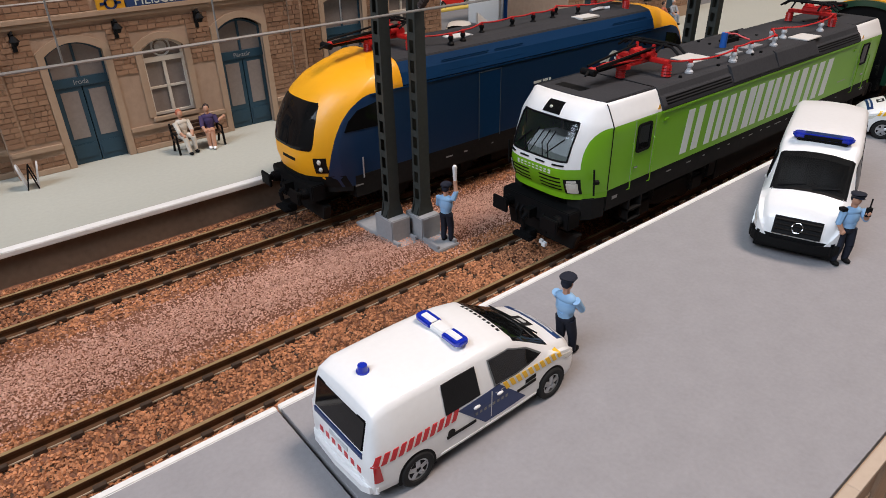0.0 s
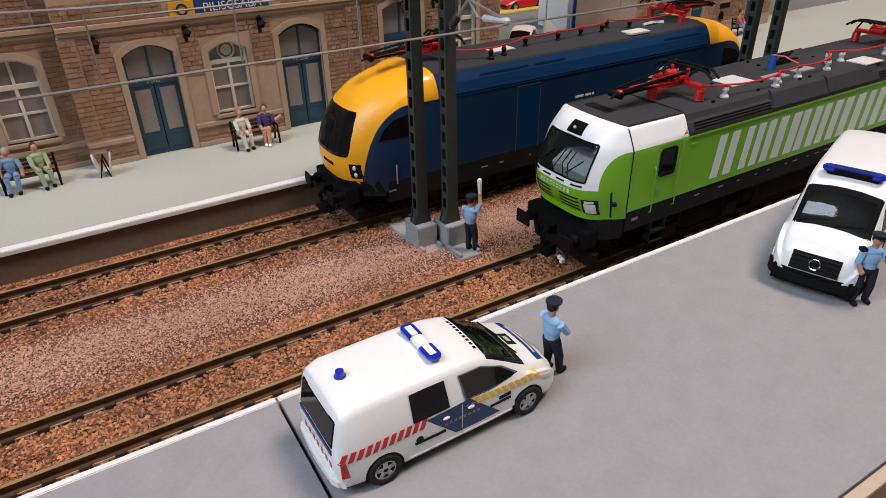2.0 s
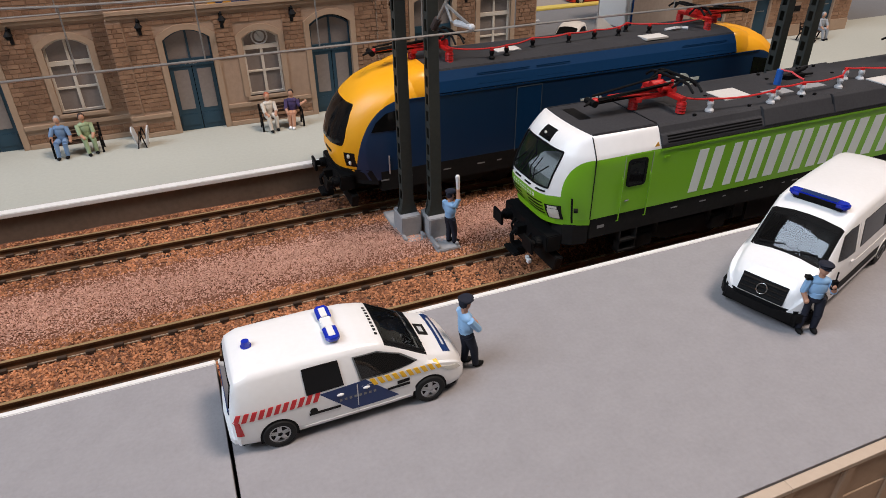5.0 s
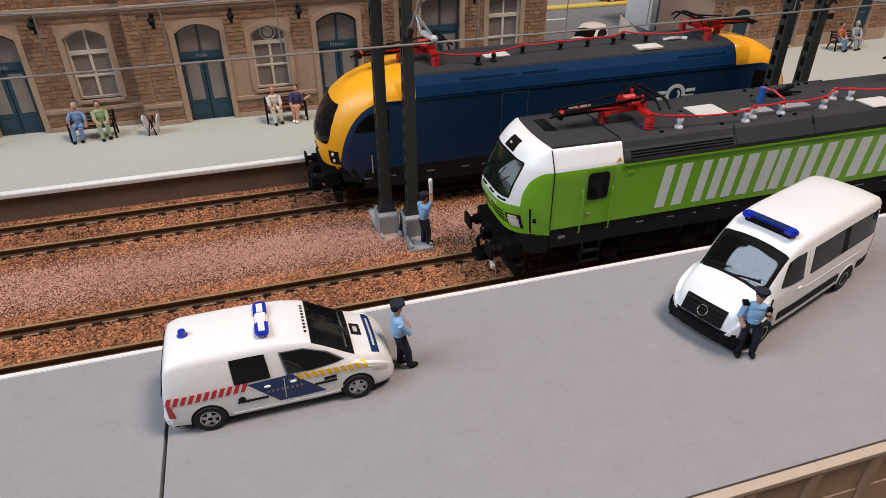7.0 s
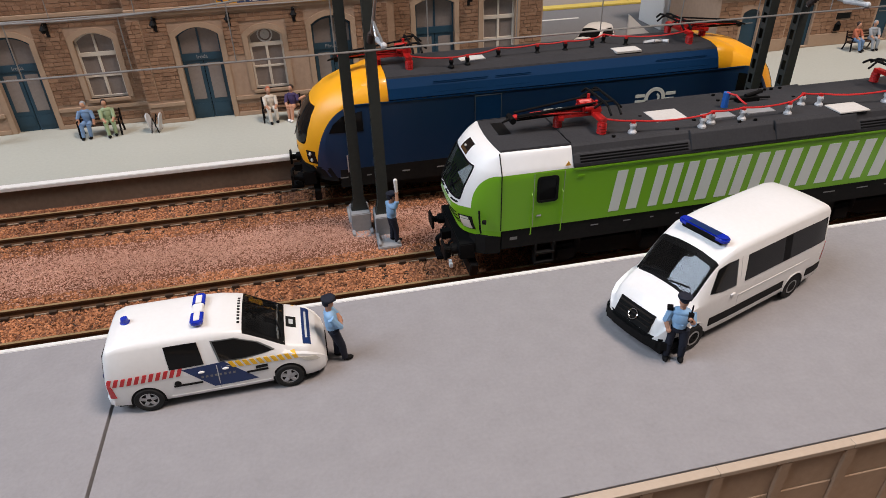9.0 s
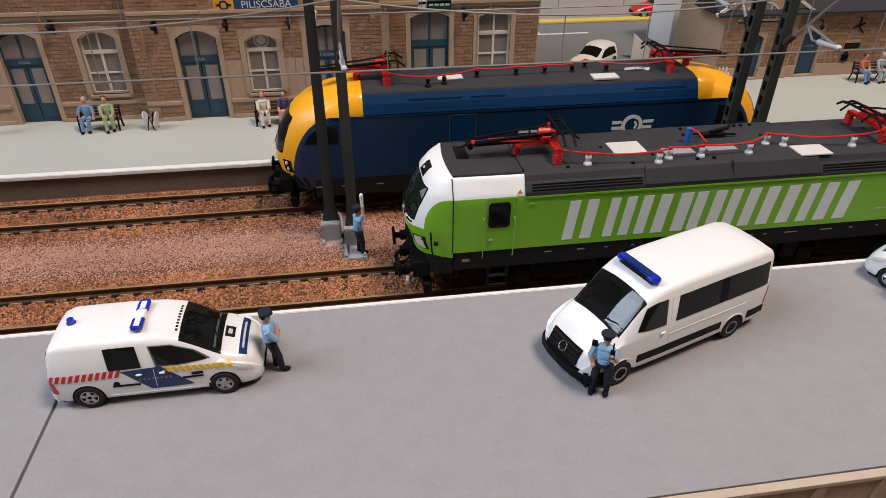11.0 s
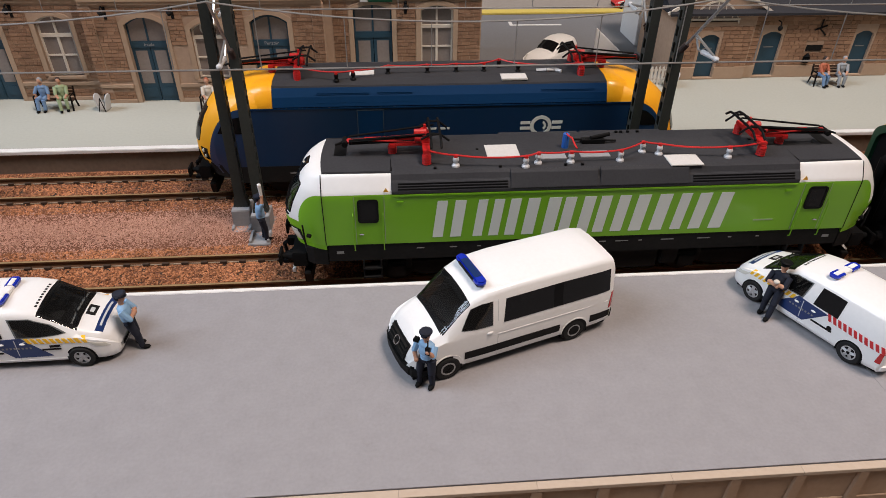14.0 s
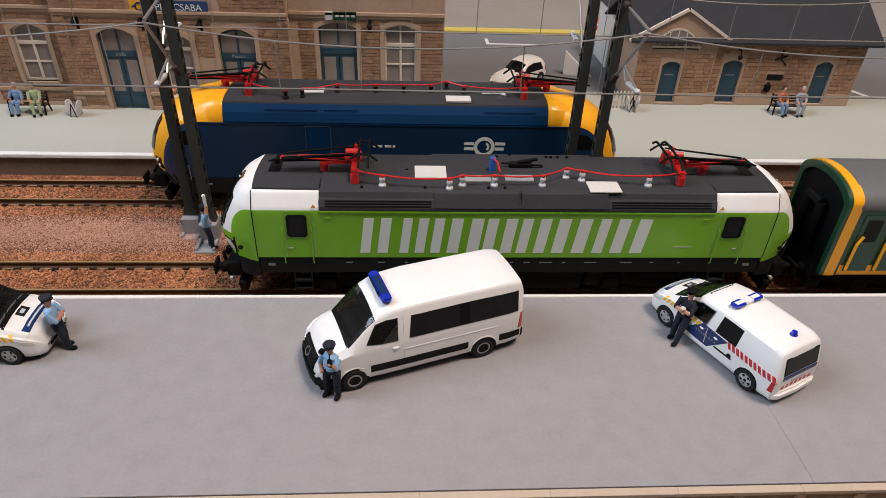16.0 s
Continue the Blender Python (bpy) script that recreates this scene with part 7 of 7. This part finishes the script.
def bench(x, y, yaw, label):
    t = thing("bench", x, y, 0, yaw, label, "bench", "platform benches")
    for k in range(3):
        part("seat_slat", box(nb(), -9.5, 9.5, -0.6 - 1.5 * k, 0.6 - 1.5 * k, 4.9, 5.4), M_WOOD, t, bevel=0.1)
    for k in range(3):
        part("back_slat", box(nb(), -9.5, 9.5, 1.0 + 0.25 * k, 1.5 + 0.25 * k, 6.4 + 1.5 * k, 7.5 + 1.5 * k), M_WOOD, t, bevel=0.1)
    for sx in (-9.0, 9.0):
        bm = nb()
        path_rod(bm, [(sx, -4.4, 0), (sx, -3.8, 4.8), (sx, 0.8, 4.8), (sx, 2.0, 11.0)], 0.45)
        path_rod(bm, [(sx, 0.6, 4.8), (sx, 2.2, 0)], 0.45)
        path_rod(bm, [(sx, -3.8, 4.8), (sx, -3.9, 7.6), (sx, 1.2, 7.8)], 0.35)
        part("iron_side", bm, M_BLACK, t, "black iron bench side")
    return t


SEATED = ((2.4, 2.6, 12.0, 3.8, 1.6, 10.4), (2.4, -2.6, 12.0, 3.8, -1.6, 10.4))
bench(2.5, 256.0, 0, "dark wooden platform bench with two seated figures")
bench(86.0, 252.0, 0, "dark wooden platform bench under the clock window")
bench(427.0, 270.5, 0, "dark wooden platform bench before the small building")
G = "seated model figures"
figure("seated_figure", "painted model man in denim blue sitting on the bench", -2.6, 255.6, 0, 262, [M_SKIN, M_CLOTH_B, M_CLOTH_B, M_CLOTH_GR, M_BLACK], False, ((1.6, 3.6, 12.4, 2.4, 3.4, 9.8), (1.6, -3.6, 12.4, 2.4, -3.4, 9.8)), hat=False, group=G)
figure("seated_figure", "painted model woman in sage green sitting on the bench", 6.4, 255.6, 0, 285, [M_SKIN, M_CLOTH_G, M_CLOTH_G, M_HAIR, M_BLACK], False, SEATED, hat=False, group=G)
figure("seated_figure", "painted model woman in a cream dress on the bench", 80.8, 251.6, 0, 280, [M_SKIN, M_CLOTH_W, M_CLOTH_W, M_CLOTH_R, M_BLACK], False, SEATED, hat=False, group=G)
figure("seated_figure", "painted model woman in a purple top with bare legs", 91.4, 251.6, 0, 250, [M_SKIN, M_CLOTH_P, M_SKIN, M_HAIR, M_WHITE], False, ((1.0, 3.2, 13.0, -0.6, 6.0, 14.2), (2.4, -2.6, 12.0, 3.8, -1.6, 10.4)), hat=False, legs=((1.4, 0.8), (0.6, -0.8)), group=G)
figure("seated_figure", "painted model man in a rust red shirt on the bench", 422.4, 270.0, 0, 285, [M_SKIN, M_CLOTH_R, M_CLOTH_B, M_HAIR, M_BLACK], False, SEATED, hat=False, group=G)
figure("seated_figure", "painted model man in grey sitting on the bench", 434.0, 270.0, 0, 262, [M_SKIN, M_CLOTH_GR, M_CLOTH_GR, M_CLOTH_GR, M_BLACK], False, SEATED, hat=False, group=G)


def board_sign(x, y, yaw):
    t = thing("pavement_sign", x, y, 0, yaw, "white folding pavement sign on the platform", "sign", "pavement signs")
    for s in (-1, 1):
        bm = nb()
        pts = [(-2.6, 0.3), (2.6, 0.3)] + [(2.6 * math.cos(a), 6.6 + 2.4 * math.sin(a)) for a in [math.pi * k / 8 for k in range(9)]]
        prism(bm, pts, "y", -0.3, 0.3)
        bmesh.ops.transform(bm, matrix=pose(0, s * 1.5, 0, -s * 11, 0, 0), verts=bm.verts)
        part("board", bm, M_CERAMIC, t, bevel=0.1)
    bm = nb()
    for sx in (-2.7, 2.7):
        path_rod(bm, [(sx, -1.7, 0), (sx, -0.2, 7.5), (sx, 1.7, 0)], 0.25)
    part("edge_frame", bm, M_BLACK, t)


board_sign(27.0, 252.0, 82)
board_sign(334.5, 270.0, 82)


def white_fence(x0, x1, y):
    t = thing("picket_fence", x0, y, 0, 0, "low white picket fence beside the small building", "fence")
    n = int((x1 - x0) / 2.2)
    for k in range(n + 1):
        x = k * 2.2
        part("picket", prism(nb(), [(x - 0.6, 0), (x + 0.6, 0), (x + 0.6, 9.6), (x, 10.8), (x - 0.6, 9.6)], "y", -0.3, 0.3), M_SASH, t)
    for z in (2.6, 7.6):
        part("fence_rail", box(nb(), -1, x1 - x0 + 1, 0.3, 0.8, z, z + 1.1), M_SASH, t)


white_fence(319, 339, 274.0)


def kiosk():
    t = thing("kiosk", 356, 362, -0.3, 0, "small white kiosk with a blue door", "building")
    part("wall", box(nb(), -18, 16, -16, 16, 0, 38), M_WHITE, t, "white plastic wall", bevel=0.3)
    d = new("door")
    d.parent = t
    tagged(d, "bright blue arched door")
    part("door_leaf", prism(nb(), arch_pts(-13.5, -5.0, 0.3, 25, 3), "y", -16.5, -15.9), M_LIGHTBLUE, d)
    part("door_frame", box(nb(), -14.6, -13.6, -16.6, -15.9, 0, 28), M_CERAMIC, d)
    part("roof", prism(nb(), [(-20, 38), (18, 38), (-1, 47)], "y", -18, 18), M_ROOFGREY, t)
    part("window", box(nb(), 1, 11, -16.4, -15.9, 10, 24), M_PANE, t)


kiosk()
solid("loading_ramp", prism(nb(), [(0, 0), (19, 0), (0, 15.8)], "y", -1.2, 1.2), M_WHITE, "white wedge-shaped side wall of a loading ramp", "ramp", at=(306.5, 333.0, -0.3, -14), bevel=0.15)


# ---- signs and lamps of the station ----
def station_sign():
    t = thing("station_name_sign", 64.0, 260.4, 52.0, 0, "blue station name board with an orange emblem", "sign")
    part("emblem_board", box(nb(), 0, 9.4, 0, 0.9, 0, 6.2), M_GOLD, t, bevel=0.1)
    bm = nb()
    for i in range(20):
        a, b = 2 * math.pi * i / 20, 2 * math.pi * (i + 1) / 20
        prism(bm, [(4.7 + r * math.cos(q), 3.1 + r * math.sin(q)) for r, q in ((2.2, a), (2.2, b), (1.4, b), (1.4, a))], "y", -0.15, 0.05)
    box(bm, 1.2, 3.4, -0.15, 0.05, 2.7, 3.6)
    box(bm, 6.0, 8.2, -0.15, 0.05, 2.7, 3.6)
    part("emblem", bm, M_NAVY, t)
    part("name_board", box(nb(), 9.6, 38.6, 0, 0.9, 0, 6.2), M_SIGNBLUE, t, bevel=0.1)
    writing("PILISCSABA", 4.6, M_LETTER, t, pose(24.1 * MM, -0.1 * MM, 3.0 * MM, 90, 0, 0))
    for x in (3, 34):
        part("bracket", box(nb(), x, x + 1.2, 0.8, 1.3, 0.5, 5.5), M_BLACK, t)


station_sign()
t_ = thing("door_sign", 160.4, 265.4, 49.2, 0, "small dark green sign over the wing door", "sign")
part("sign_board", box(nb(), 4.2, 16.4, 0, 1.2, 0, 4.2), M_COACH, t_, bevel=0.1)
part("sign_emblem", box(nb(), 0, 3.9, 0, 1.2, 0, 4.2), M_CERAMIC, t_, bevel=0.1)
for k_ in range(4):
    part("writing_bar", box(nb(), 5.4 + k_ * 2.7, 7.4 + k_ * 2.7, -0.1, 0.1, 1.7, 2.7), M_PRINT, t_)


def wall_lamp(x, y, z):
    t = thing("wall_lamp", x, y, z, 0, "black iron bracket lamp on the stone wall", "lamp", "station wall lamps")
    bm = nb()
    path_rod(bm, [(0, 0, -3), (0, -0.6, 2), (0, -3.0, 3.4), (0, -4.4, 2.6)], 0.4)
    box(bm, -0.7, 0.7, -0.5, 0, -3.4, 2.6)
    part("bracket", bm, M_BLACK, t)
    bm = nb()
    rod(bm, (0, -4.4, 2.4), (0, -4.4, 0.6), 0.5, 1.7, 10)
    rod(bm, (0, -4.4, 0.6), (0, -4.4, -0.8), 1.4, 0.8, 10)
    part("shade", bm, M_BLACK, t, "black lamp shade")


for x_, y_ in ((-10.5, 267.0), (36.0, 261.5), (68.2, 261.5), (97.6, 261.5), (183.5, 267.0)):
    wall_lamp(x_, y_, 46.5)

# ---- the stone blocks of the walls, last ----
BLOCK_UNIT = to_mesh("stone_block", box(nb(), 0, 1, -1, 0.25, 0, 1), M_BRICK)


def lay_blocks():
    near = sorted(STATION_BLOCKS, key=lambda b: abs(b[1] - 70))
    rest = {}
    count = {}
    for b in near:
        t, xa, xb, za, zb, y, proud = b
        count[t.name] = count.get(t.name, 0) + 1
        if count[t.name] <= 300:
            o = new("stone_block", BLOCK_UNIT)
            o.parent = t
            o.matrix_basis = Matrix.LocRotScale(Vector((xa, y, za)) * MM, None, (xb - xa, proud, zb - za))
        else:
            rest.setdefault(t.name, (t, []))[1].append(b)
    for t, bs in rest.values():
        bm = nb()
        for _, xa, xb, za, zb, y, proud in bs:
            box(bm, xa, xb, y - proud, y + 0.1, za, zb)
        ob = new("stonework", to_mesh("stonework", bm, M_BRICKS, weld=False))
        ob.parent = t
        tagged(ob, kind="stuff")


lay_blocks()
